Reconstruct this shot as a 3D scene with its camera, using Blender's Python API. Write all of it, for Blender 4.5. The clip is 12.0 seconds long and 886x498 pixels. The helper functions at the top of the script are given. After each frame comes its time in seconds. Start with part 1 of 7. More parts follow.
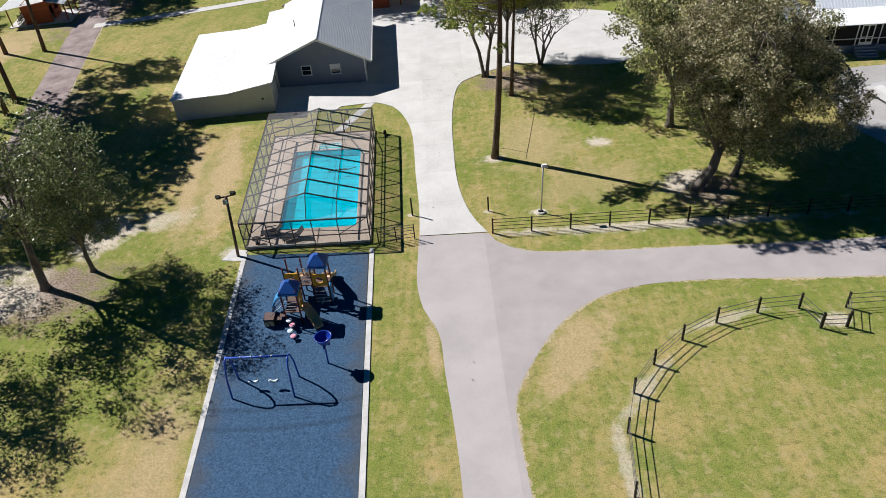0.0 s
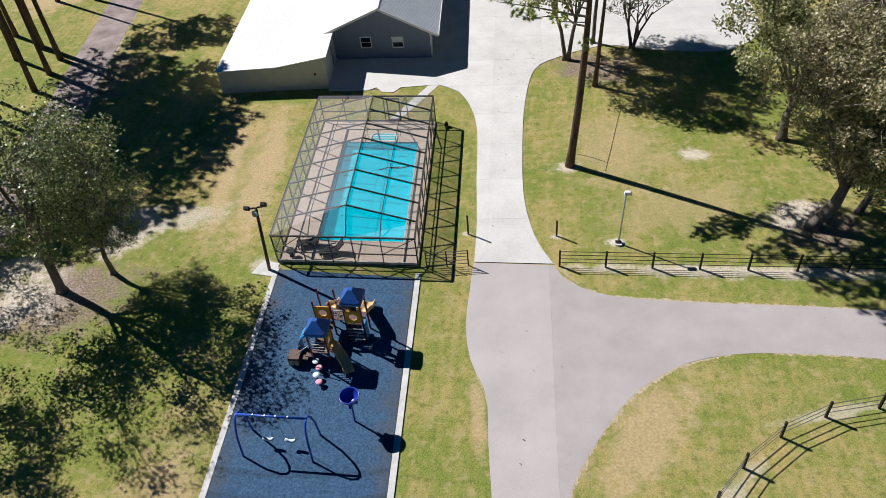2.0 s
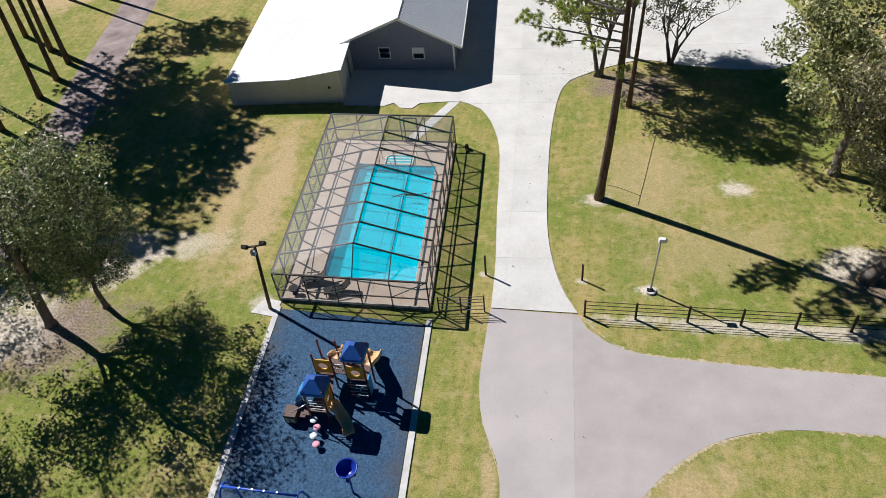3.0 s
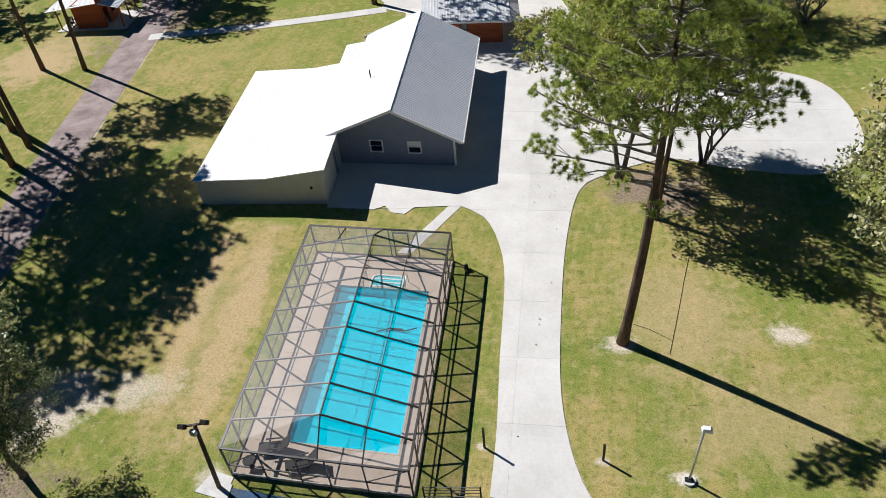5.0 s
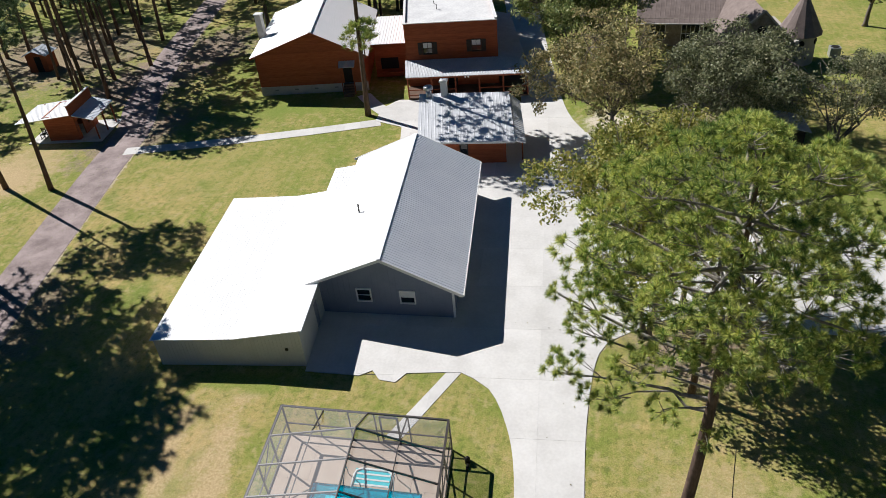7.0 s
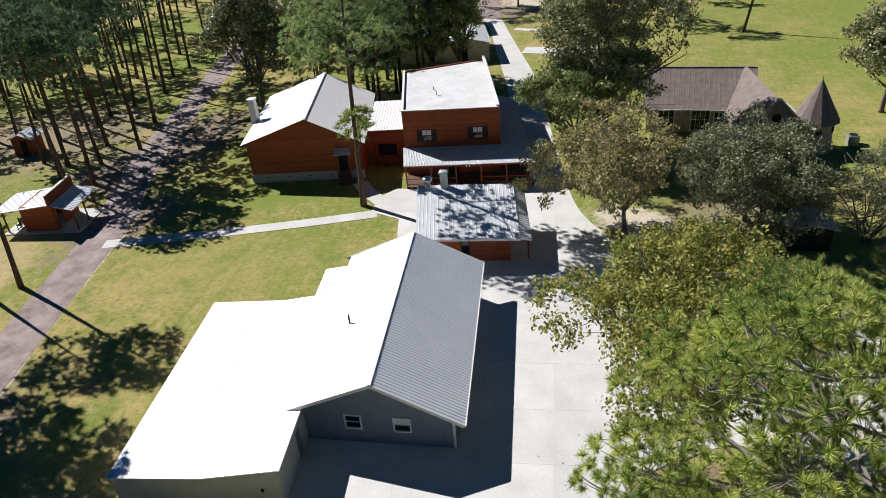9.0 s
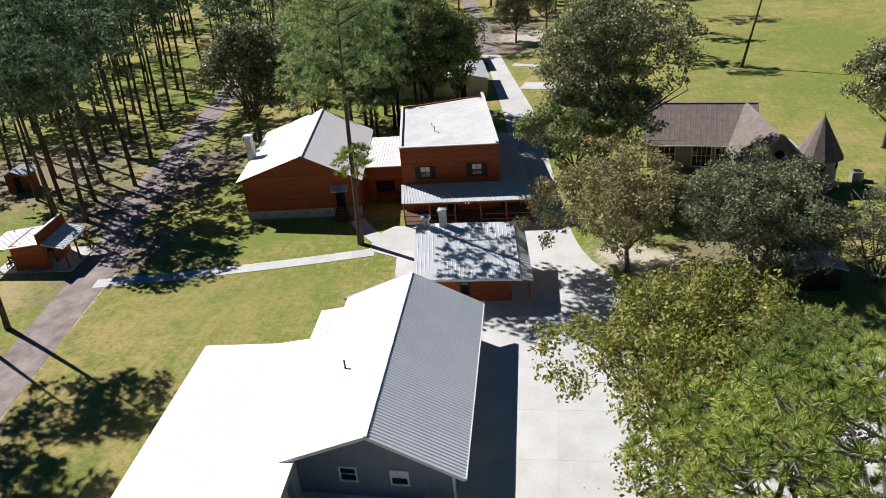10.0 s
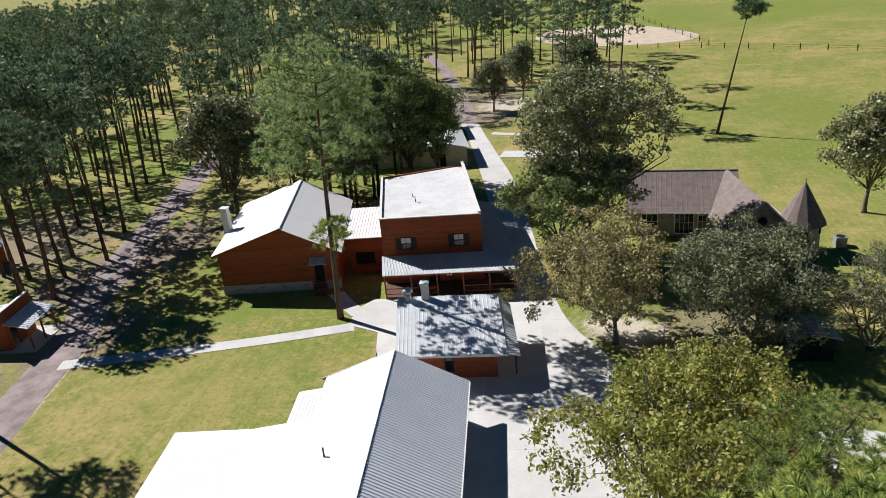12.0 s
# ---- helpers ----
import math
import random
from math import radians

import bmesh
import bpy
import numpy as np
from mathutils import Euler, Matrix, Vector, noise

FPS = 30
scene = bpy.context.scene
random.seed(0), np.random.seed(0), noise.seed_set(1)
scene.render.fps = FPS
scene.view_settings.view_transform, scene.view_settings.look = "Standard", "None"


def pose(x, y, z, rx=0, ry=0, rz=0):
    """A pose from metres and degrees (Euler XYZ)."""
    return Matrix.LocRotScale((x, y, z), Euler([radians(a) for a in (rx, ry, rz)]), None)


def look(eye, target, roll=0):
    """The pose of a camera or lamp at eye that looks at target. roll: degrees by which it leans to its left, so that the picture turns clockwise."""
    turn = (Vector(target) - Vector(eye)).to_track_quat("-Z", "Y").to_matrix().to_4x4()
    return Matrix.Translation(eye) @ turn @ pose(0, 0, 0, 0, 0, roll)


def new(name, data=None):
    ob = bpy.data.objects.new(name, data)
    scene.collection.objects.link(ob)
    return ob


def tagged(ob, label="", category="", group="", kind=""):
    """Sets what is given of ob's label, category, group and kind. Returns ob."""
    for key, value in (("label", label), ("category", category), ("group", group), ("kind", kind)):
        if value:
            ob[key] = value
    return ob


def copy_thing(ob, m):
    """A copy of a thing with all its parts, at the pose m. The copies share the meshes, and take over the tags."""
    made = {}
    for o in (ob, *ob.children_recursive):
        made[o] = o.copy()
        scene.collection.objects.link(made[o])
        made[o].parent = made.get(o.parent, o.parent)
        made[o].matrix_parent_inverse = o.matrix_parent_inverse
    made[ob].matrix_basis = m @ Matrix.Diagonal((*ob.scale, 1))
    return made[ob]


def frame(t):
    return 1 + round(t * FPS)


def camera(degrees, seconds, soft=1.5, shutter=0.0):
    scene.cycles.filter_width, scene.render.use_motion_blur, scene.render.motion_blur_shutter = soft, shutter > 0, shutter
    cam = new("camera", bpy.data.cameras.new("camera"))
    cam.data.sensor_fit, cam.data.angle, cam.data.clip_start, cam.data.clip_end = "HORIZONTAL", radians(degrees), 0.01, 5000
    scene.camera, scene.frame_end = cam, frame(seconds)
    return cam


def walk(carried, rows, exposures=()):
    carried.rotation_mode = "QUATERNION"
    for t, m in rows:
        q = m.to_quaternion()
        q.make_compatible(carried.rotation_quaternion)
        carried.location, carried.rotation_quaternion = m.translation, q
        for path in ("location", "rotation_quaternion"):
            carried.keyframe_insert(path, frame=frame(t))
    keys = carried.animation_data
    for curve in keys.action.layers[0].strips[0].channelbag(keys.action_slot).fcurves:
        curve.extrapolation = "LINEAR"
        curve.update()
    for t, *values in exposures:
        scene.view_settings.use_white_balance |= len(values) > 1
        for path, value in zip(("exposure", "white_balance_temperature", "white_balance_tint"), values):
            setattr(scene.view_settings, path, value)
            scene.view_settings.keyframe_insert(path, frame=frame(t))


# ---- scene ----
cam = camera(62.8, 12.0, 0.75)
PATH = [
    (0, (1.395, -2.485, 31.08), (1.283, -0.913, 29.848), -5.4),
    (0.5, (1.481, -0.407, 31.052), (1.324, 1.136, 29.789), -5.5),
    (1, (1.558, 1.796, 31.042), (1.352, 3.307, 29.749), -5.7),
    (1.5, (1.571, 4.082, 31.043), (1.328, 5.564, 29.722), -5.9),
    (2, (1.553, 6.53, 31.017), (1.259, 7.979, 29.671), -6.1),
    (2.5, (1.519, 9.054, 30.992), (1.178, 10.474, 29.625), -6.3),
    (2.7, (1.507, 10.051, 30.961), (1.156, 11.464, 29.59), -6.5),
    (4.3, (1.183, 17.815, 30.336), (0.792, 19.252, 29.0), -6.6),
    (4.5, (1.075, 18.853, 30.318), (0.682, 20.294, 28.988), -6.6),
    (5, (0.675, 21.511, 30.325), (0.278, 22.977, 29.024), -6.4),
    (5.5, (0.245, 23.979, 30.378), (-0.155, 25.475, 29.113), -6.3),
    (6, (-0.188, 26.278, 30.442), (-0.589, 27.804, 29.214), -6.1),
    (6.5, (-0.552, 28.485, 30.52), (-0.956, 30.04, 29.328), -5.9),
    (7, (-0.863, 30.473, 30.572), (-1.27, 32.056, 29.42), -5.9),
    (9, (-1.89, 35.961, 30.431), (-2.304, 37.642, 29.431), -5.5),
    (9.5, (-2.067, 36.822, 30.345), (-2.48, 38.526, 29.382), -5.5),
    (10, (-2.225, 37.451, 30.307), (-2.637, 39.177, 29.382), -5.4),
    (10.5, (-2.377, 38.029, 30.264), (-2.783, 39.775, 29.377), -5.4),
    (11, (-2.527, 38.505, 30.218), (-2.922, 40.272, 29.369), -5.3),
    (11.5, (-2.712, 38.926, 30.205), (-3.091, 40.715, 29.395), -5.2),
    (12, (-2.751, 39.271, 30.172), (-3.109, 41.082, 29.404), -5.3),
]
walk(cam, [(t, look(eye, target, roll)) for t, eye, target, roll in PATH])

# ---- world, sun, exposure ----
SUN_AZ, SUN_EL = radians(-28.0), radians(41.5)
world = bpy.data.worlds.new("sky")
scene.world = world
world.use_nodes = True
wn, wl = world.node_tree.nodes, world.node_tree.links
sky = wn.new("ShaderNodeTexSky")
sky.sky_type = "NISHITA"
sky.sun_disc = False
sky.sun_elevation = SUN_EL
sky.sun_rotation = radians(-62.0)
sky.ozone_density = 10.0
sky.dust_density = 0.0
wn["Background"].inputs["Strength"].default_value = 0.017
deep = wn.new("ShaderNodeHueSaturation")
deep.inputs["Saturation"].default_value = 1.5
wl.new(sky.outputs[0], deep.inputs["Color"])
wl.new(deep.outputs[0], wn["Background"].inputs["Color"])
sun_data = bpy.data.lights.new("sun", "SUN")
sun_data.energy = 5.0
sun_data.angle = radians(0.4)
sun_data.color = (1.0, 0.92, 0.785)
sun = new("sun", sun_data)
beam = Vector((math.cos(SUN_AZ) * math.cos(SUN_EL), math.sin(SUN_AZ) * math.cos(SUN_EL), -math.sin(SUN_EL)))
sun.matrix_world = Matrix.Translation((-60, 60, 80)) @ beam.to_track_quat("-Z", "Y").to_matrix().to_4x4()
# the clip is balanced a little cooler than the sun
scene.view_settings.exposure = 0.38
scene.view_settings.use_white_balance = True
scene.view_settings.white_balance_temperature = 5720
scene.view_settings.white_balance_tint = 13


# ---- materials ----
def mat(name, a, b=None, scale=4.0, rough=0.8, bump=0.0, metal=0.0, fine=None, spread=0.0, island=0.0, spec=0.3, stretch=(1, 1, 1)):
    """A surface of two colours mixed by noise at two scales; spread: tone that varies from piece to piece."""
    m = bpy.data.materials.new(name)
    m.use_nodes = True
    n, l = m.node_tree.nodes, m.node_tree.links
    p = n["Principled BSDF"]
    p.inputs["Roughness"].default_value = rough
    p.inputs["Metallic"].default_value = metal
    p.inputs["Specular IOR Level"].default_value = spec
    geo = n.new("ShaderNodeNewGeometry")
    mp = n.new("ShaderNodeMapping")
    mp.inputs["Scale"].default_value = stretch
    l.new(geo.outputs["Position"], mp.inputs["Vector"])
    big = n.new("ShaderNodeTexNoise")
    big.inputs["Scale"].default_value = scale
    big.inputs["Detail"].default_value = 5
    big.inputs["Roughness"].default_value = 0.62
    l.new(mp.outputs[0], big.inputs["Vector"])
    small = n.new("ShaderNodeTexNoise")
    small.inputs["Scale"].default_value = fine or scale * 9
    small.inputs["Detail"].default_value = 3
    l.new(mp.outputs[0], small.inputs["Vector"])
    add = n.new("ShaderNodeMath")
    add.operation = "MULTIPLY_ADD"
    add.inputs[1].default_value = 0.45
    l.new(small.outputs[0], add.inputs[0])
    l.new(big.outputs[0], add.inputs[2])
    ramp = n.new("ShaderNodeMapRange")
    ramp.inputs["From Min"].default_value = 0.52
    ramp.inputs["From Max"].default_value = 0.95
    l.new(add.outputs[0], ramp.inputs["Value"])
    mix = n.new("ShaderNodeMix")
    mix.data_type = "RGBA"
    mix.inputs["A"].default_value = (*a, 1)
    mix.inputs["B"].default_value = (*(b or a), 1)
    l.new(ramp.outputs[0], mix.inputs["Factor"])
    colour = mix.outputs["Result"]
    if spread or island:
        info = n.new("ShaderNodeObjectInfo") if spread else geo
        vary = n.new("ShaderNodeMapRange")
        vary.inputs["To Min"].default_value = 1 - (spread or island)
        vary.inputs["To Max"].default_value = 1 + (spread or island)
        l.new(info.outputs["Random"] if spread else geo.outputs["Random Per Island"], vary.inputs["Value"])
        hsv = n.new("ShaderNodeHueSaturation")
        l.new(vary.outputs[0], hsv.inputs["Value"])
        l.new(colour, hsv.inputs["Color"])
        colour = hsv.outputs[0]
    l.new(colour, p.inputs["Base Color"])
    if bump:
        bp = n.new("ShaderNodeBump")
        bp.inputs["Strength"].default_value = bump
        bp.inputs["Distance"].default_value = 0.05
        l.new(add.outputs[0], bp.inputs["Height"])
        l.new(bp.outputs[0], p.inputs["Normal"])
    return m


def leaf_mat(name, dark, light, third, trans=0.35, rough=0.55):
    """Leaves: colour from leaf to leaf, some light let through."""
    m = bpy.data.materials.new(name)
    m.use_nodes = True
    n, l = m.node_tree.nodes, m.node_tree.links
    p = n["Principled BSDF"]
    p.inputs["Roughness"].default_value = rough
    p.inputs["Specular IOR Level"].default_value = 0.35
    geo = n.new("ShaderNodeNewGeometry")
    noise_t = n.new("ShaderNodeTexNoise")
    noise_t.inputs["Scale"].default_value = 0.7
    noise_t.inputs["Detail"].default_value = 2
    l.new(geo.outputs["Position"], noise_t.inputs["Vector"])
    mixv = n.new("ShaderNodeMath")
    mixv.operation = "MULTIPLY_ADD"
    mixv.inputs[1].default_value = 0.8
    mixv.inputs[2].default_value = 0.1
    add = n.new("ShaderNodeMath")
    add.inputs[1].default_value = -0.2
    l.new(noise_t.outputs[0], add.inputs[0])
    add2 = n.new("ShaderNodeMath")
    l.new(geo.outputs["Random Per Island"], mixv.inputs[0])
    l.new(mixv.outputs[0], add2.inputs[0])
    l.new(add.outputs[0], add2.inputs[1])
    ramp = n.new("ShaderNodeValToRGB")
    e = ramp.color_ramp.elements
    e[0].position, e[0].color = 0.25, (*dark, 1)
    e[1].position, e[1].color = 0.75, (*light, 1)
    t = e.new(1.0)
    t.color = (*third, 1)
    l.new(add2.outputs[0], ramp.inputs[0])
    # some trees are lighter and yellower than their neighbours
    info = n.new("ShaderNodeObjectInfo")
    own = n.new("ShaderNodeMapRange")
    own.inputs["To Min"].default_value, own.inputs["To Max"].default_value = 0.78, 1.3
    l.new(info.outputs["Random"], own.inputs["Value"])
    warm = n.new("ShaderNodeMapRange")
    warm.inputs["To Min"].default_value, warm.inputs["To Max"].default_value = 0.512, 0.485
    l.new(info.outputs["Random"], warm.inputs["Value"])
    hsv = n.new("ShaderNodeHueSaturation")
    l.new(own.outputs[0], hsv.inputs["Value"])
    l.new(warm.outputs[0], hsv.inputs["Hue"])
    l.new(ramp.outputs[0], hsv.inputs["Color"])
    l.new(hsv.outputs[0], p.inputs["Base Color"])
    tr = n.new("ShaderNodeBsdfTranslucent")
    l.new(hsv.outputs[0], tr.inputs["Color"])
    ms = n.new("ShaderNodeMixShader")
    ms.inputs[0].default_value = trans
    l.new(p.outputs[0], ms.inputs[1])
    l.new(tr.outputs[0], ms.inputs[2])
    l.new(ms.outputs[0], n["Material Output"].inputs["Surface"])
    return m


def glass_mat(name, colour, rough=0.05):
    m = bpy.data.materials.new(name)
    m.use_nodes = True
    p = m.node_tree.nodes["Principled BSDF"]
    p.inputs["Base Color"].default_value = (*colour, 1)
    p.inputs["Roughness"].default_value = rough
    p.inputs["Specular IOR Level"].default_value = 0.6
    return m


def mesh_screen_mat(name, colour, open_share):
    """Insect screen: threads far finer than can be seen, so a share of the light passes."""
    m = bpy.data.materials.new(name)
    m.use_nodes = True
    n, l = m.node_tree.nodes, m.node_tree.links
    p = n["Principled BSDF"]
    p.inputs["Base Color"].default_value = (*colour, 1)
    p.inputs["Roughness"].default_value = 0.55
    tr = n.new("ShaderNodeBsdfTransparent")
    ms = n.new("ShaderNodeMixShader")
    ms.inputs[0].default_value = open_share
    l.new(p.outputs[0], ms.inputs[1])
    l.new(tr.outputs[0], ms.inputs[2])
    l.new(ms.outputs[0], n["Material Output"].inputs["Surface"])
    return m


def water_mat(name):
    m = bpy.data.materials.new(name)
    m.use_nodes = True
    n, l = m.node_tree.nodes, m.node_tree.links
    clear = n.new("ShaderNodeBsdfTransparent")
    clear.inputs["Color"].default_value = (0.72, 0.97, 1.0, 1)
    p = n.new("ShaderNodeBsdfGlossy")
    p.inputs["Roughness"].default_value = 0.03
    fr = n.new("ShaderNodeFresnel")
    fr.inputs["IOR"].default_value = 1.33
    ms = n.new("ShaderNodeMixShader")
    l.new(fr.outputs[0], ms.inputs[0])
    # light scattered back out of the water itself
    milky = n.new("ShaderNodeBsdfDiffuse")
    milky.inputs["Color"].default_value = (0.0, 0.52, 0.66, 1)
    body = n.new("ShaderNodeMixShader")
    body.inputs[0].default_value = 0.42
    l.new(clear.outputs[0], body.inputs[1])
    l.new(milky.outputs[0], body.inputs[2])
    l.new(body.outputs[0], ms.inputs[1])
    l.new(p.outputs[0], ms.inputs[2])
    l.new(ms.outputs[0], n["Material Output"].inputs["Surface"])
    n.remove(n["Principled BSDF"])
    w = n.new("ShaderNodeTexNoise")
    w.inputs["Scale"].default_value = 1.6
    w.inputs["Detail"].default_value = 3
    geo = n.new("ShaderNodeNewGeometry")
    l.new(geo.outputs["Position"], w.inputs["Vector"])
    b = n.new("ShaderNodeBump")
    b.inputs["Strength"].default_value = 0.12
    b.inputs["Distance"].default_value = 0.1
    l.new(w.outputs[0], b.inputs["Height"])
    l.new(b.outputs[0], p.inputs["Normal"])
    return m


def ground_mat(name, blobs):
    """Lawn of green and dry grass, with worn patches of soil and sand: (x, y, rx, ry, turn, strength, which)."""
    m = bpy.data.materials.new(name)
    m.use_nodes = True
    n, l = m.node_tree.nodes, m.node_tree.links
    p = n["Principled BSDF"]
    p.inputs["Roughness"].default_value = 0.95
    p.inputs["Specular IOR Level"].default_value = 0.1
    geo = n.new("ShaderNodeNewGeometry")

    def nz(scale, detail=5, rough=0.6, stretch=None):
        t = n.new("ShaderNodeTexNoise")
        t.inputs["Scale"].default_value = scale
        t.inputs["Detail"].default_value = detail
        t.inputs["Roughness"].default_value = rough
        if stretch:
            mp = n.new("ShaderNodeMapping")
            mp.inputs["Rotation"].default_value = (0, 0, stretch[0])
            mp.inputs["Scale"].default_value = (stretch[1], stretch[2], 1)
            l.new(geo.outputs["Position"], mp.inputs["Vector"])
            l.new(mp.outputs[0], t.inputs["Vector"])
        else:
            l.new(geo.outputs["Position"], t.inputs["Vector"])
        return t.outputs[0]

    def rng(v, lo, hi, to=(0, 1)):
        r = n.new("ShaderNodeMapRange")
        r.interpolation_type = "SMOOTHSTEP"
        r.inputs["From Min"].default_value, r.inputs["From Max"].default_value = lo, hi
        r.inputs["To Min"].default_value, r.inputs["To Max"].default_value = to
        l.new(v, r.inputs["Value"])
        return r.outputs[0]

    def mixc(f, a, b):
        x = n.new("ShaderNodeMix")
        x.data_type = "RGBA"
        for key, v in (("A", a), ("B", b)):
            if isinstance(v, tuple):
                x.inputs[key].default_value = (*v, 1)
            else:
                l.new(v, x.inputs[key])
        if isinstance(f, float):
            x.inputs["Factor"].default_value = f
        else:
            l.new(f, x.inputs["Factor"])
        return x.outputs["Result"]

    def op(kind, a, b):
        x = n.new("ShaderNodeMath")
        x.operation = kind
        for i, v in enumerate((a, b)):
            if isinstance(v, (int, float)):
                x.inputs[i].default_value = v
            else:
                l.new(v, x.inputs[i])
        return x.outputs[0]

    large, mid, fine, streak = nz(0.045, 3), nz(0.35, 6, 0.7), nz(13.0, 5, 0.8), nz(1.0, 4, 0.6, (0.09, 2.2, 0.18))
    speck = nz(1.6, 6, 0.8)
    tone = op("ADD", op("MULTIPLY", large, 0.55), op("ADD", op("MULTIPLY", mid, 0.45), op("ADD", op("MULTIPLY", streak, 0.22), op("MULTIPLY", speck, 0.3))))
    green = mixc(rng(fine, 0.38, 0.62), (0.15, 0.187, 0.030), (0.28, 0.315, 0.072))
    dry = mixc(rng(fine, 0.36, 0.64), (0.39, 0.275, 0.11), (0.60, 0.45, 0.20))
    c = mixc(rng(tone, 0.67, 0.93, (0.0, 0.95)), green, dry)
    clover = rng(nz(0.16, 4, 0.65), 0.54, 0.68, (0.0, 0.55))
    c = mixc(clover, c, mixc(rng(fine, 0.36, 0.64), (0.085, 0.145, 0.02), (0.21, 0.29, 0.06)))
    weeds = rng(nz(2.4, 5, 0.7), 0.50, 0.64, (0.0, 0.5))
    c = mixc(weeds, c, (0.10, 0.135, 0.03))
    thatch = rng(nz(1.3, 5, 0.75), 0.50, 0.66, (0.0, 0.6))
    c = mixc(thatch, c, (0.47, 0.37, 0.19))
    wear = op("ADD", rng(nz(0.55, 6, 0.8), 0.3, 0.7), op("MULTIPLY", nz(4.0, 4, 0.8), 0.5))
    # litter is toned darker, holding some of the wood's shade in its colour
    soils = {"sand": ((0.46, 0.38, 0.28), (0.78, 0.71, 0.60)), "straw": ((0.40, 0.285, 0.145), (0.63, 0.485, 0.29)),
             "litter": ((0.115, 0.08, 0.065), (0.43, 0.33, 0.27)), "lush": ((0.135, 0.185, 0.028), (0.27, 0.32, 0.07))}
    grain = rng(nz(7.0, 5, 0.7), 0.3, 0.7)
    made = {k: mixc(grain, *v) for k, v in soils.items()}
    for x, y, rx, ry, turn, strength, which in blobs:
        mp = n.new("ShaderNodeMapping")
        mp.vector_type = "TEXTURE"
        mp.inputs["Location"].default_value = (x, y, 0)
        mp.inputs["Rotation"].default_value = (0, 0, radians(turn))
        mp.inputs["Scale"].default_value = (rx, ry, 1000)
        l.new(geo.outputs["Position"], mp.inputs["Vector"])
        ln = n.new("ShaderNodeVectorMath")
        ln.operation = "LENGTH"
        l.new(mp.outputs[0], ln.inputs[0])
        edge = op("ADD", ln.outputs["Value"], op("MULTIPLY", wear, 0.75))
        c = mixc(rng(edge, 0.95, 1.6, (strength, 0.0)), c, made[which])
    l.new(c, p.inputs["Base Color"])
    bp = n.new("ShaderNodeBump")
    bp.inputs["Strength"].default_value = 0.6
    bp.inputs["Distance"].default_value = 0.06
    l.new(nz(16.0, 5, 0.8), bp.inputs["Height"])
    l.new(bp.outputs[0], p.inputs["Normal"])
    return m


def rubber_mat(name):
    """Blue rubber mulch, browner and worn towards its long edges, with two scuffed wheel arcs."""
    m = mat(name, (0.014, 0.046, 0.10), (0.075, 0.155, 0.275), 9.0, 0.85, 0.9, fine=30)
    n, l = m.node_tree.nodes, m.node_tree.links
    p = n["Principled BSDF"]
    base = p.inputs["Base Color"].links[0].from_socket
    geo = n.new("ShaderNodeNewGeometry")
    mp = n.new("ShaderNodeMapping")
    mp.vector_type = "TEXTURE"
    mp.inputs["Location"].default_value = (-9.9, 20.8, 0)
    mp.inputs["Rotation"].default_value = (0, 0, 0.066)
    l.new(geo.outputs["Position"], mp.inputs["Vector"])
    sep = n.new("ShaderNodeSeparateXYZ")
    l.new(mp.outputs[0], sep.inputs[0])

    def op(kind, a, b=0.0):
        x = n.new("ShaderNodeMath")
        x.operation = kind
        for i, v in enumerate((a, b)):
            if isinstance(v, (int, float)):
                x.inputs[i].default_value = v
            else:
                l.new(v, x.inputs[i])
        return x.outputs[0]

    worn = n.new("ShaderNodeTexNoise")
    worn.inputs["Scale"].default_value = 0.8
    worn.inputs["Detail"].default_value = 5
    l.new(geo.outputs["Position"], worn.inputs["Vector"])

    def soft(v, lo, hi, top):
        r = n.new("ShaderNodeMapRange")
        r.interpolation_type = "SMOOTHSTEP"
        r.inputs["From Min"].default_value, r.inputs["From Max"].default_value = lo, hi
        r.inputs["To Max"].default_value = top
        l.new(v, r.inputs["Value"])
        return r.outputs[0]

    def blend(f, a, colour):
        x = n.new("ShaderNodeMix")
        x.data_type = "RGBA"
        l.new(f, x.inputs["Factor"])
        l.new(a, x.inputs["A"])
        x.inputs["B"].default_value = (*colour, 1)
        return x.outputs["Result"]

    side = op("ADD", op("ABSOLUTE", sep.outputs[0]), op("MULTIPLY", worn.outputs[0], 2.6))
    c = blend(soft(side, 4.2, 5.9, 0.6), base, (0.085, 0.085, 0.085))
    bow = op("ADD", sep.outputs[1], op("MULTIPLY", op("MULTIPLY", sep.outputs[0], sep.outputs[0]), -0.02))
    for at in (1.4, 2.75):
        off = op("ABSOLUTE", op("SUBTRACT", bow, at))
        c = blend(soft(op("ADD", off, op("MULTIPLY", worn.outputs[0], 0.3)), 0.42, 0.2, 0.3), c, (0.012, 0.022, 0.04))
    l.new(c, p.inputs["Base Color"])
    return m


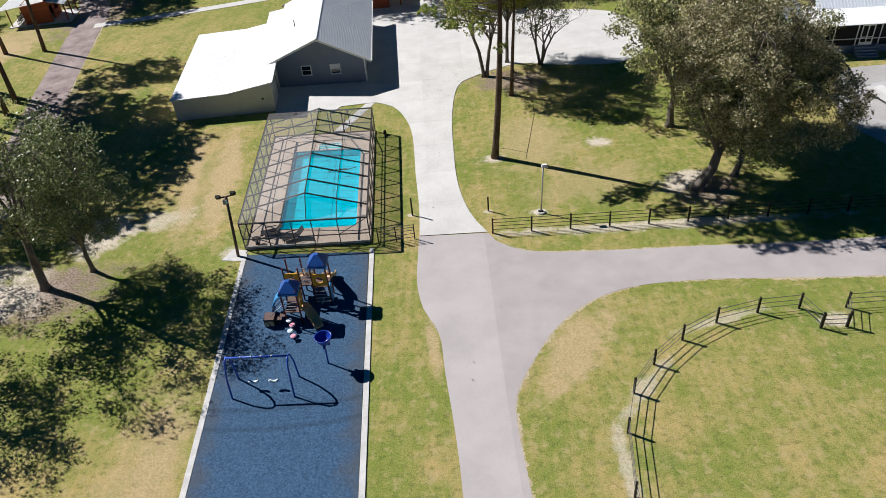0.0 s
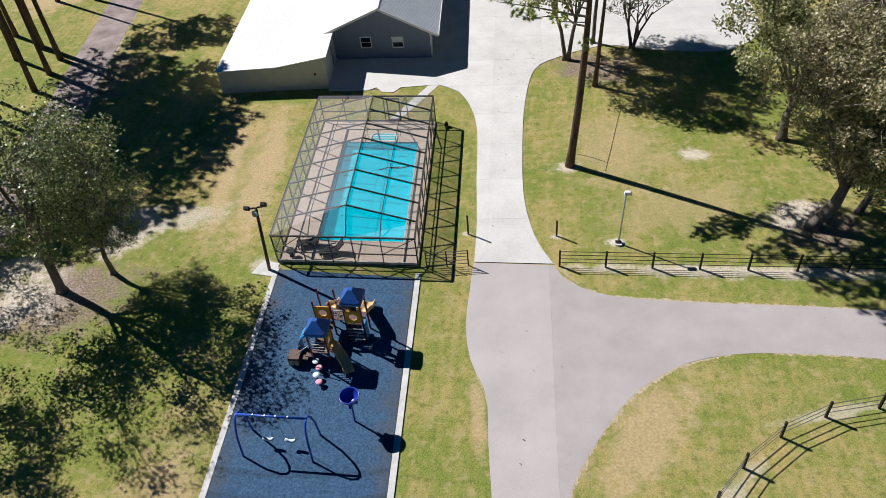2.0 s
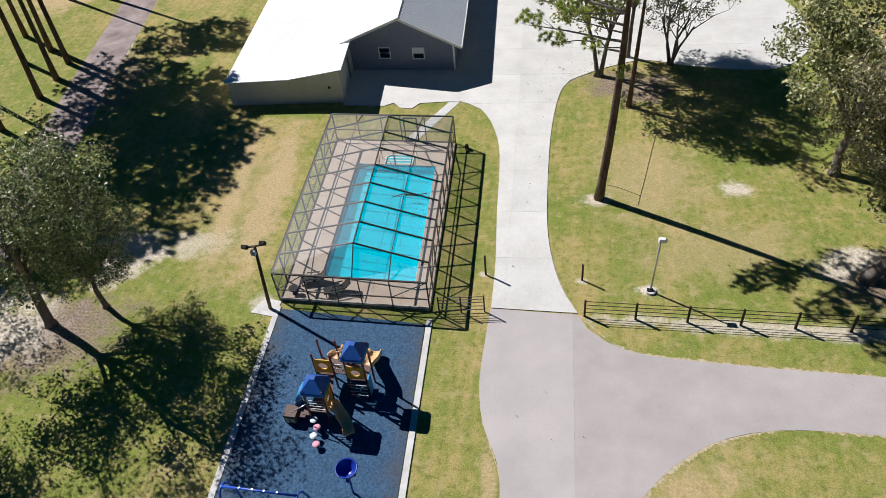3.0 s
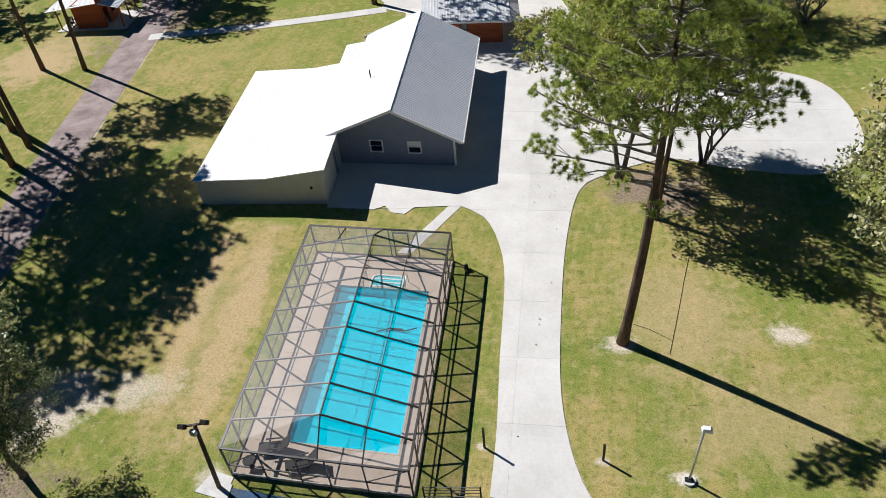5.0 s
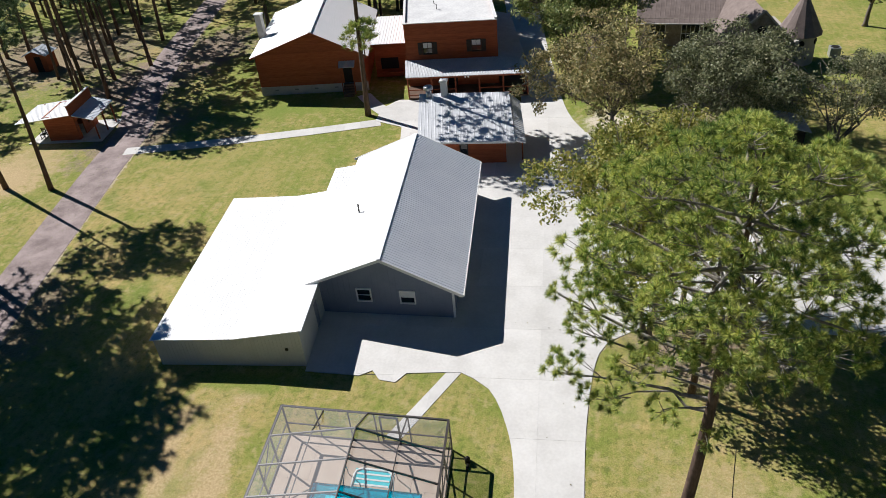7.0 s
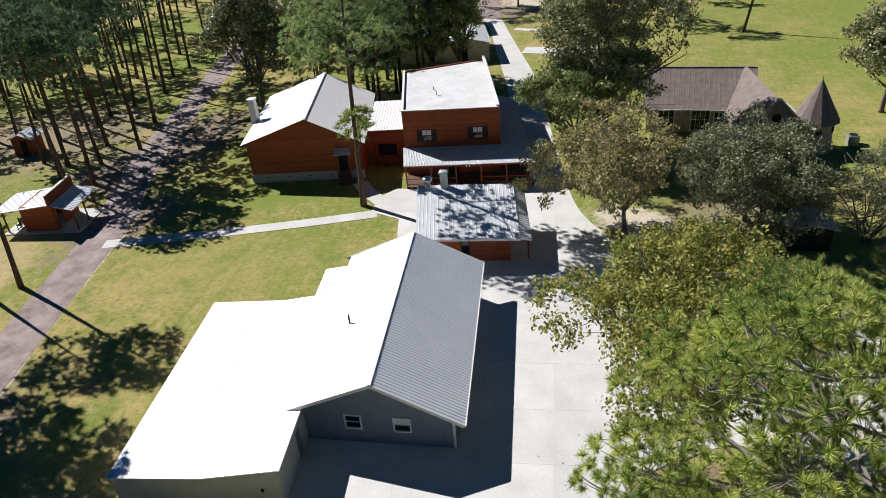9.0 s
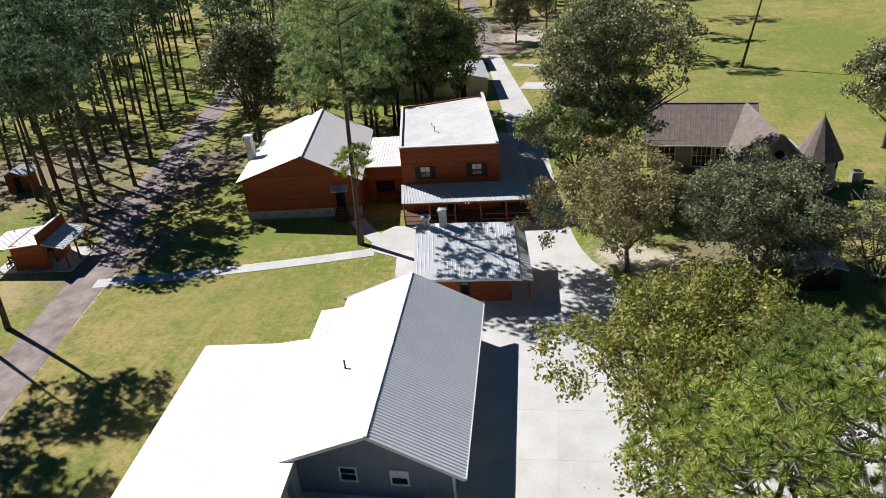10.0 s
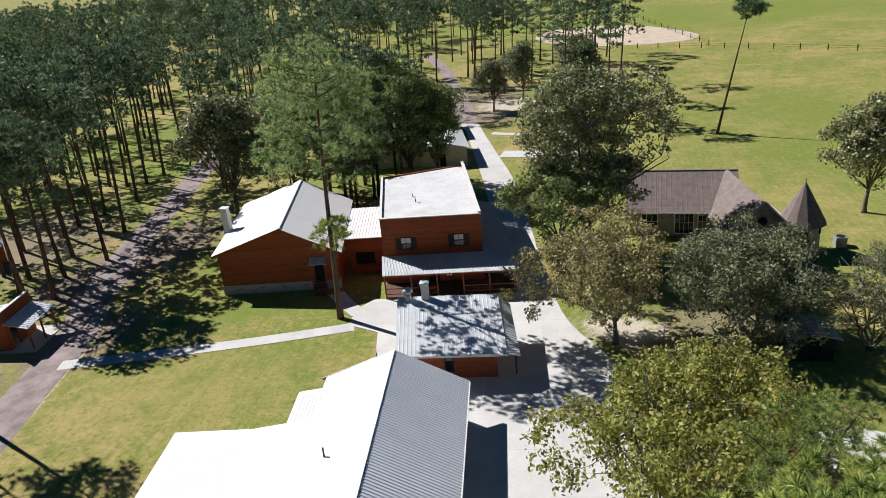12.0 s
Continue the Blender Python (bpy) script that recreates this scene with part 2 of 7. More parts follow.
ASPHALT = mat("asphalt", (0.37, 0.335, 0.325), (0.49, 0.445, 0.43), 0.3, 0.9, 0.2, fine=16)
PATH_ASPHALT = mat("path_asphalt", (0.190, 0.147, 0.139), (0.420, 0.343, 0.323), 0.6, 0.9, 0.25, fine=12)
CONCRETE = mat("concrete", (0.56, 0.545, 0.515), (0.68, 0.665, 0.635), 0.45, 0.85, 0.1, spread=0.05, fine=6)
KERB = mat("kerb_concrete", (0.50, 0.485, 0.46), (0.68, 0.67, 0.645), 1.4, 0.85, 0.15)
RUBBER = rubber_mat("rubber_mulch")
DECK = mat("pool_deck", (0.52, 0.415, 0.325), (0.62, 0.515, 0.415), 1.0, 0.8, 0.1, fine=18)
POOL_LINER = mat("pool_liner", (0.0, 0.62, 0.74), (0.0, 0.68, 0.80), 0.7, 0.5, 0.0)
POOL_STEP = mat("pool_step", (0.75, 0.80, 0.78), (0.85, 0.88, 0.86), 2.0, 0.5)
WATER = water_mat("pool_water")
BRONZE = mat("bronze_aluminium", (0.03, 0.024, 0.02), (0.055, 0.045, 0.04), 3.0, 0.4, 0.0, spec=0.6)
SCREEN = mesh_screen_mat("insect_screen", (0.36, 0.355, 0.37), 0.77)
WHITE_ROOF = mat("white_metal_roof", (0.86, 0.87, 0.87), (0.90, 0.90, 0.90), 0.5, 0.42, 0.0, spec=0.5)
GREY_ROOF = mat("galvanised_roof", (0.56, 0.58, 0.60), (0.72, 0.73, 0.75), 0.9, 0.45, 0.0, metal=0.15, spec=0.5, fine=5)
STORE_ROOF = mat("membrane_roof", (0.55, 0.55, 0.55), (0.72, 0.72, 0.71), 0.5, 0.75, 0.05, fine=4)
SIDING = mat("grey_siding", (0.19, 0.22, 0.285), (0.23, 0.26, 0.325), 1.0, 0.7, 0.0)
TRIM = mat("white_trim", (0.72, 0.72, 0.70), (0.80, 0.80, 0.78), 3.0, 0.5)
LEANTO_WALL = mat("pale_metal_wall", (0.50, 0.52, 0.50), (0.58, 0.60, 0.58), 1.2, 0.6)
RED_WOOD = mat("red_stained_wood", (0.24, 0.058, 0.02), (0.36, 0.10, 0.036), 1.2, 0.75, 0.1, spread=0.12, fine=9, stretch=(1, 1, 6))
RED_POST = mat("red_timber", (0.20, 0.05, 0.02), (0.30, 0.085, 0.03), 3.0, 0.7, 0.1)
BLOCK = mat("foundation_block", (0.42, 0.40, 0.37), (0.52, 0.50, 0.46), 1.6, 0.9, 0.15)
DARK = mat("dark_interior", (0.012, 0.012, 0.014), (0.02, 0.02, 0.022), 2.0, 0.9)
GLASS = glass_mat("window_glass", (0.015, 0.018, 0.022))
SHINGLE = mat("brown_shingle", (0.17, 0.135, 0.12), (0.27, 0.22, 0.20), 1.6, 0.9, 0.2, fine=14)
STONE = mat("field_stone", (0.20, 0.17, 0.14), (0.42, 0.37, 0.31), 2.4, 0.9, 0.4, fine=9)
STUCCO = mat("pale_stone", (0.40, 0.37, 0.33), (0.52, 0.48, 0.43), 1.5, 0.9, 0.2)
FENCE = mat("black_fence_paint", (0.014, 0.012, 0.010), (0.03, 0.026, 0.022), 3.0, 0.6)
RAILM = mat("weathered_rail", (0.09, 0.085, 0.08), (0.16, 0.15, 0.14), 3.0, 0.7)
STEEL = mat("galvanised_steel", (0.45, 0.46, 0.47), (0.58, 0.59, 0.60), 4.0, 0.4, 0.0, metal=0.6)
BLUE = mat("blue_plastic", (0.008, 0.03, 0.27), (0.012, 0.045, 0.34), 3.0, 0.35, spec=0.5)
SKYBLUE = mat("light_blue_plastic", (0.05, 0.24, 0.52), (0.07, 0.30, 0.60), 3.0, 0.4, spec=0.5)
ROOF_BLUE = mat("sunned_blue_plastic", (0.02, 0.09, 0.36), (0.035, 0.12, 0.43), 3.0, 0.35, spec=0.5)
BLUE_PAINT = mat("blue_paint", (0.02, 0.07, 0.42), (0.03, 0.10, 0.52), 4.0, 0.4, spec=0.5)
YELLOW = mat("yellow_plastic", (0.70, 0.36, 0.02), (0.78, 0.44, 0.04), 3.0, 0.4, spec=0.5)
TAN = mat("tan_plastic", (0.60, 0.38, 0.17), (0.70, 0.47, 0.24), 2.0, 0.45, spec=0.5)
MAROON = mat("maroon_post", (0.12, 0.018, 0.03), (0.17, 0.03, 0.045), 3.0, 0.4, spec=0.5)
BROWN_DECK = mat("brown_play_deck", (0.10, 0.06, 0.05), (0.15, 0.095, 0.08), 3.0, 0.6)
PINK = mat("pink_plastic", (0.75, 0.32, 0.42), (0.8, 0.40, 0.5), 4.0, 0.4)
WHITE_PLASTIC = mat("white_plastic", (0.62, 0.72, 0.76), (0.72, 0.80, 0.84), 4.0, 0.4)
PINE_BARK = mat("pine_bark", (0.055, 0.036, 0.026), (0.17, 0.115, 0.085), 3.0, 0.95, 0.7, fine=16, stretch=(1, 1, 0.3))
OAK_BARK = mat("oak_bark", (0.10, 0.085, 0.07), (0.24, 0.205, 0.175), 3.0, 0.95, 0.6, fine=14, stretch=(1, 1, 0.35))
LIMB_BARK = mat("pine_limb", (0.16, 0.14, 0.12), (0.36, 0.33, 0.29), 4.0, 0.95, 0.5, fine=16)
NEEDLES = leaf_mat("pine_needles", (0.02, 0.065, 0.016), (0.225, 0.345, 0.07), (0.62, 0.63, 0.17), 0.2)
FAR_NEEDLES = leaf_mat("far_pine_needles", (0.017, 0.045, 0.028), (0.095, 0.17, 0.088), (0.30, 0.38, 0.19), 0.22)
MID_NEEDLES = leaf_mat("full_pine_needles", (0.09, 0.17, 0.07), (0.28, 0.40, 0.15), (0.50, 0.56, 0.23), 0.5)
OAK_LEAF = leaf_mat("oak_leaf", (0.05, 0.058, 0.018), (0.225, 0.22, 0.09), (0.52, 0.46, 0.29), 0.24, 0.4)
TREE_GREY = leaf_mat("shaded_oak_leaf", (0.04, 0.07, 0.022), (0.155, 0.205, 0.07), (0.38, 0.40, 0.19), 0.28, 0.42)
DARK_LEAF = leaf_mat("dark_oak_leaf", (0.035, 0.055, 0.018), (0.17, 0.205, 0.075), (0.46, 0.45, 0.25), 0.25, 0.4)
LIVE_LEAF = leaf_mat("green_oak_leaf", (0.07, 0.11, 0.03), (0.20, 0.26, 0.075), (0.38, 0.40, 0.15), 0.35)
SPARSE_LEAF = leaf_mat("yellow_green_leaf", (0.10, 0.13, 0.025), (0.30, 0.33, 0.065), (0.52, 0.46, 0.12), 0.4)
BROWN_LEAF = leaf_mat("autumn_leaf", (0.06, 0.068, 0.024), (0.23, 0.235, 0.085), (0.44, 0.385, 0.18), 0.3)
GREY_LEAF = leaf_mat("grey_green_leaf", (0.075, 0.092, 0.042), (0.215, 0.235, 0.11), (0.43, 0.42, 0.24), 0.36)
CAR_WHITE = glass_mat("pale_car_paint", (0.55, 0.55, 0.54), 0.25)
TYRE = mat("tyre_rubber", (0.012, 0.012, 0.012), (0.02, 0.02, 0.02), 5.0, 0.85)
SANDM = mat("arena_sand", (0.50, 0.40, 0.29), (0.66, 0.56, 0.43), 0.4, 0.95, 0.3, fine=7)


# ---- building helpers ----
def thing(name, base, label, category, group="", kind=""):
    ob = new(name)
    ob.empty_display_size = 0.2
    ob.location = base
    bpy.context.view_layer.update()
    return tagged(ob, label, category, group, kind)


def part(name, bm, material, parent=None, label="", smooth=False):
    """Links a bmesh, given in world places, as one mesh object under its thing."""
    me = bpy.data.meshes.new(name)
    if parent is not None:
        root, off = parent, Vector((0, 0, 0))
        while root is not None:
            off += root.location
            root = root.parent
        bmesh.ops.translate(bm, vec=-off, verts=bm.verts)
    bmesh.ops.recalc_face_normals(bm, faces=bm.faces)
    bm.to_mesh(me)
    bm.free()
    me.materials.append(material)
    if smooth:
        for f in me.polygons:
            f.use_smooth = True
    ob = new(name, me)
    ob.parent = parent
    if label:
        ob["label"] = label
    return ob


def B():
    return bmesh.new()


def hexa(bm, pts):
    """A six-sided solid from four low and four high corners, each round the same way."""
    v = [bm.verts.new(p) for p in pts]
    for f in ((3, 2, 1, 0), (4, 5, 6, 7), (0, 1, 5, 4), (1, 2, 6, 5), (2, 3, 7, 6), (3, 0, 4, 7)):
        bm.faces.new([v[i] for i in f])
    return bm


def box(bm, x0, x1, y0, y1, z0, z1, fr=None):
    g = fr or (lambda a, b, z: (a, b, z))
    return hexa(bm, [g(x0, y0, z0), g(x1, y0, z0), g(x1, y1, z0), g(x0, y1, z0), g(x0, y0, z1), g(x1, y0, z1), g(x1, y1, z1), g(x0, y1, z1)])


def beam_box(bm, p, q, w, h=None, up=(0, 0, 1)):
    """A straight bar of width w and depth h from p to q."""
    p, q, h = Vector(p), Vector(q), h or w
    d = (q - p).normalized()
    s = d.cross(Vector(up))
    s = s.normalized() if s.length > 1e-4 else Vector((1, 0, 0))
    u = s.cross(d).normalized()
    c = [(-w / 2, -h / 2), (w / 2, -h / 2), (w / 2, h / 2), (-w / 2, h / 2)]
    return hexa(bm, [p + s * a + u * b for a, b in c] + [q + s * a + u * b for a, b in c])


def tube(bm, pts, radii, sides=8, caps=True):
    """A round tube through points, tapering by the radii."""
    pts = [Vector(p) for p in pts]
    if isinstance(radii, (int, float)):
        radii = [radii] * len(pts)
    rings, side = [], None
    for i, p in enumerate(pts):
        d = (pts[min(i + 1, len(pts) - 1)] - pts[max(i - 1, 0)]).normalized()
        if side is None:
            side = d.cross(Vector((0, 0, 1)))
            side = side.normalized() if side.length > 1e-3 else Vector((1, 0, 0))
        side = (side - d * side.dot(d)).normalized()
        u = d.cross(side)
        rings.append([bm.verts.new(p + (side * math.cos(k * math.tau / sides) + u * math.sin(k * math.tau / sides)) * radii[i]) for k in range(sides)])
    for a, b in zip(rings, rings[1:]):
        for k in range(sides):
            bm.faces.new((a[k], a[(k + 1) % sides], b[(k + 1) % sides], b[k]))
    if caps:
        bm.faces.new(rings[0][::-1])
        bm.faces.new(rings[-1])
    return bm


def slab(bm, poly, z0, z1):
    """A plate with any outline."""
    lo, hi = [bm.verts.new((x, y, z0)) for x, y in poly], [bm.verts.new((x, y, z1)) for x, y in poly]
    bm.faces.new(hi)
    bm.faces.new(lo[::-1])
    for i in range(len(poly)):
        j = (i + 1) % len(poly)
        bm.faces.new((lo[i], lo[j], hi[j], hi[i]))
    bmesh.ops.triangulate(bm, faces=[f for f in bm.faces if len(f.verts) > 4])
    return bm


def frame_of(o, ex, ey):
    """Local metres along two plan directions to world places."""
    ex, ey = Vector((*ex, 0)).normalized(), Vector((*ey, 0)).normalized()
    return lambda a, b, z: Vector((o[0], o[1], 0)) + ex * a + ey * b + Vector((0, 0, z))


def smooth_line(pts, step=0.8):
    """A soft curve through plan points."""
    out, n = [], len(pts)
    for i in range(n - 1):
        p0, p1, p2, p3 = (Vector(pts[max(0, min(n - 1, k))]) for k in (i - 1, i, i + 1, i + 2))
        m = max(1, int((p2 - p1).length / step))
        for j in range(m):
            t = j / m
            out.append(0.5 * (2 * p1 + (p2 - p0) * t + (2 * p0 - 5 * p1 + 4 * p2 - p3) * t * t + (3 * p1 - p0 - 3 * p2 + p3) * t ** 3))
    return [(p.x, p.y) for p in out] + [tuple(pts[-1])]

# ---- ground, roads, paving ----
PATCHES = [
    (-29, 34, 6.5, 4.0, 20, 0.85, "litter"), (-27.2, 41.4, 3.8, 2.4, 10, 0.95, "sand"), (-23, 42.6, 3.2, 1.6, 15, 0.7, "sand"),
    (-19.6, 47.5, 1.5, 11, 5, 0.75, "straw"), (-22.5, 49, 0.9, 9, 8, 0.65, "straw"), (-21.2, 48, 3.6, 11, 5, 0.35, "straw"), (-17, 16, 2.2, 12, 4, 0.45, "straw"), (-55, 82, 5, 8, 0, 0.6, "straw"),
    (18.2, 42.9, 3.6, 2.6, 20, 0.85, "litter"), (16.6, 44.0, 2.6, 1.5, 30, 0.9, "sand"), (2.6, 48.8, 1.1, 0.8, 0, 0.95, "sand"),
    (11.3, 50.4, 1.25, 1.0, 0, 1.0, "sand"), (5.6, 40.9, 0.75, 0.55, 0, 1.0, "sand"), (1.85, 41.4, 0.45, 0.35, 0, 0.9, "sand"), (-3.9, 41.4, 0.4, 0.3, 0, 0.9, "sand"),
    (14, 38.75, 13.5, 0.7, 1, 0.8, "sand"), (9.8, 24.0, 3.4, 0.6, 52, 0.55, "sand"), (7.9, 18.5, 0.5, 4.0, 3, 0.6, "sand"), (15.5, 29.1, 3.6, 0.45, 17, 0.55, "sand"), (21.5, 28.6, 1.1, 0.8, 0, 0.8, "sand"),
    (6.4, 27.2, 2.0, 5.0, -35, 0.75, "straw"), (-16, 19, 1.6, 9, 5, 0.55, "straw"), (9.5, 44.5, 6, 3.0, 20, 0.45, "straw"), (6, 51, 4.5, 6, 10, 0.55, "straw"), (-1.9, 27.8, 0.5, 3.0, 8, 0.7, "straw"), (-16.3, 37.8, 1.2, 1.0, 0, 0.7, "sand"),
    (5, 63, 4.5, 3.0, 0, 0.85, "litter"), (-47, 90, 5, 9, -15, 0.8, "litter"), (-54, 104, 7, 12, -20, 0.9, "litter"), (-50, 114, 7, 10, 0, 0.85, "litter"),
    (-40, 62, 4, 8, 15, 0.7, "litter"), (-56, 80, 6, 5, 0, 0.7, "straw"), (9, 95, 7, 5, 0, 0.6, "litter"), (-22, 185, 14, 26, 0, 0.75, "litter"),
    (-21, 58, 4.5, 1.0, 4, 0.8, "lush"), (-30, 97, 8, 3.0, 8, 0.6, "lush"), 
    (-31, 84, 13, 8, 10, 0.35, "lush"), (-36, 96, 7, 4, 10, 0.7, "lush"), (-42, 108, 4, 7, 0, 0.6, "lush"), (55, 150, 75, 62, 10, 0.4, "lush"), (40, 320, 160, 60, 0, 0.75, "lush"), (-34, 150, 12, 22, 0, 0.5, "lush"),
    (1.2, 92.6, 5.2, 3.2, -35, 0.9, "sand"), (6.5, 90.2, 4.5, 3.0, 0, 0.8, "litter"), (-15.5, 182, 7, 9, 10, 0.85, "sand"), (-18, 172, 6, 4, 0, 0.7, "litter"),
    (-30.8, 34.2, 4.0, 3.0, 25, 0.95, "sand"), (-33.2, 36.8, 2.6, 1.6, 0, 0.8, "sand"), (-27.6, 39.6, 1.6, 2.2, 0, 0.8, "sand"), (-28.2, 35.4, 2.0, 2.2, 0, 0.75, "litter"),
    # wide wood litter: brown leaf cover, plus crown shade put into the ground colour
    (-72, 113, 18, 16, 10, 0.7, "litter"), (-59, 122, 3.5, 9, 15, 0.6, "lush"), (-68.5, 146, 9, 8, 0, 0.9, "lush"), (-89, 168, 12, 26, 10, 0.9, "lush"),
]


def make_ground():
    bm = B()
    far = [(-1500, -1500), (1500, -1500), (1500, 2500), (-1500, 2500)]
    cf = frame_of((-15.6, 38.2), (9.05, 0.05), (-1.15, 16.4))
    hole = [cf(a, b, 0)[:2] for a, b in ((0.2, 0.2), (8.8, 0.2), (8.8, 16.2), (0.2, 16.2))]
    o = [bm.verts.new((*p, 0)) for p in far]
    i = [bm.verts.new((*p, 0)) for p in hole]
    for k in range(4):
        bm.faces.new((o[k], o[(k + 1) % 4], i[(k + 1) % 4], i[k]))
    ob = part("ground", bm, ground_mat("lawn", PATCHES))
    tagged(ob, "mown lawn, green with dry and worn sandy patches", "ground", kind="structure")


make_ground()


def flat(name, poly, z, material, label, category, kind="structure", depth=0.12):
    bm = slab(B(), poly, z - depth, z)
    return tagged(part(name, bm, material), label, category, kind=kind)


ASPH_L = smooth_line([(-3.15, 38.75), (-3.15, 36), (-3.1, 33.7), (-2.6, 31.2), (-1.55, 28.9), (-1.15, 25.7), (-0.6, 21.7), (-0.2, 17.7), (0.5, 8), (1.0, -10)])
SIDE_TOP = smooth_line([(1.72, 38.75), (2.3, 37.8), (3.3, 37.0), (5.4, 36.3), (10.7, 36.1), (16.3, 36.1), (21.8, 36.0), (40, 36.4), (75, 37)])
SIDE_BOT = smooth_line([(75, 33.2), (40, 32.3), (26.2, 32.3), (20.6, 32.5), (15.4, 32.7), (11.1, 32.4), (8.1, 31.3), (5.7, 29.2), (4.0, 26.5), (2.8, 23.8), (2.75, 21.2), (3.1, 17.6), (3.7, 8), (4.2, -10)])
flat("road", ASPH_L[::-1] + SIDE_TOP + SIDE_BOT, 0.012, ASPHALT, "worn grey asphalt lane forking into a side road", "road")
LANE_R = smooth_line([(1.45, 38.7), (1.75, 33.4), (2.0, 28.5), (2.2, 25.0), (2.45, 21.0), (3.3, 8), (3.8, -10)])
flat("road_lane", ASPH_L[::-1] + [(1.5, 38.75)] + LANE_R, 0.016, mat("pale_asphalt", (0.42, 0.385, 0.375), (0.52, 0.475, 0.46), 0.3, 0.9, 0.2, fine=16), "paler resurfaced strip of the asphalt lane", "road")
LEFT_PATH = smooth_line([(-37.0, 38), (-38.8, 47), (-40.4, 55.5), (-42.6, 65), (-44.5, 74), (-46.2, 82), (-48, 91), (-51.3, 99), (-55.4, 114), (-58.2, 127), (-61.5, 142), (-66, 160)])


def ribbon(line, width):
    left, right = [], []
    for i, p in enumerate(line):
        a, b = Vector(line[max(0, i - 1)]), Vector(line[min(len(line) - 1, i + 1)])
        d = (b - a).normalized()
        nrm = Vector((-d.y, d.x)) * width / 2
        left.append(tuple(Vector(p) + nrm))
        right.append(tuple(Vector(p) - nrm))
    return right + left[::-1]


flat("footpath", ribbon(LEFT_PATH, 3.8), 0.024, PATH_ASPHALT, "grey asphalt path under pine trees, leaf strewn", "path")
flat("far_lane", ribbon(smooth_line([(-21.4, 167.5), (-23.8, 181), (-28, 199), (-32.7, 219), (-35.8, 231), (-46, 262)]), 3.4), 0.024, PATH_ASPHALT, "shaded lane between far trees", "path")
flat("riding_arena", smooth_line([(-4, 262), (4, 257), (20, 255), (31, 259), (33, 272), (22, 296), (8, 306), (-10, 300), (-14, 280), (-4, 262)], 3)[:-1], 0.02, SANDM, "pale sandy riding arena in the field", "ground")
# playground surface between two kerbs
PLAY = [(-15.35, 37.55), (-6.65, 37.2), (-4.4, 4.0), (-13.1, 4.0)]
flat("playground_surface", PLAY, 0.05, RUBBER, "dark blue rubber mulch playground bed", "ground")


def kerb(p, q, w, name_label):
    ob = part("kerb", beam_box(B(), (*p, -0.03), (*q, -0.03), w, 0.2), KERB)
    tagged(ob, name_label, "kerb", kind="structure")


kerb((-15.55, 37.7), (-13.25, 4.0), 0.32, "pale concrete kerb along the playground")
kerb((-6.45, 37.6), (-4.25, 4.0), 0.32, "pale concrete kerb along the playground")
tagged(part("pavement_pad", slab(B(), [(-17.1, 37.1), (-15.55, 36.9), (-15.5, 38.1), (-16.6, 38.3)], -0.05, 0.04), KERB), "small concrete pad at the floodlight pole", "pavement", kind="structure")
DRIVE_L = smooth_line([(-3.12, 38.8), (-3.3, 42.4), (-3.75, 47), (-4.3, 53.3), (-5.1, 56.6), (-6.4, 59.1), (-8.2, 60.2)])
DRIVE_R = smooth_line([(1.72, 38.85), (0.6, 41.1), (-0.3, 44.9), (-0.7, 50.1), (-0.85, 57.1), (-0.3, 62.6), (1.4, 64.6), (4, 66.2), (6.3, 66.9), (10.6, 65.9), (16.5, 66.0), (19.4, 71), (17.5, 79), (8, 82), (2, 84.5), (-0.7, 89.3), (-3.9, 95.8), (-6.6, 110), (-10.2, 131.3), (-14.1, 146.8), (-16.9, 157.5), (-19.4, 167.5)])
LOT_L = [(-9.3, 60.1), (-11.4, 59.8), (-11.9, 59.0), (-12.9, 59.1), (-13.5, 59.8), (-14.2, 59.3), (-17.6, 59.3), (-18.4, 65.5), (-16.4, 84), (-18.7, 87.7), (-19.6, 92.2), (-22.6, 93.5), (-22.7, 96.4), (-21.4, 98.5), (-8.6, 98.0), (-10.6, 110), (-14.5, 131.8), (-18.2, 149), (-20.9, 162), (-23.0, 168.5)]
PAVING = DRIVE_L + LOT_L + DRIVE_R[::-1]
WALKWAYS = [
    [(-8.15, 60.25), (-9.05, 60.15), (-11.45, 55.0), (-10.55, 55.0)],
    ribbon(smooth_line([(-46.2, 86.3), (-40, 87.8), (-34.4, 89.3), (-28, 91.2), (-22.0, 93.2)]), 1.5),
    ribbon(smooth_line([(-22.2, 95.6), (-24.0, 97.6), (-25.6, 99.8)]), 1.5),
    ribbon([(-13.6, 147.4), (-9, 146.6), (-2, 145.6)], 3.6), ribbon([(-16.4, 160.6), (-12.5, 159.2), (-7, 158.0)], 1.5),
]
flat("parking_lot", smooth_line([(31.5, 52), (33, 48), (40, 40), (60, 40), (60, 61), (40, 61.5), (35, 60.5), (32.2, 55)], 1.5), 0.024, mat("lot_concrete", (0.36, 0.345, 0.33), (0.46, 0.445, 0.43), 0.5, 0.9, 0.15), "grey parking area beside the screened porch", "pavement")


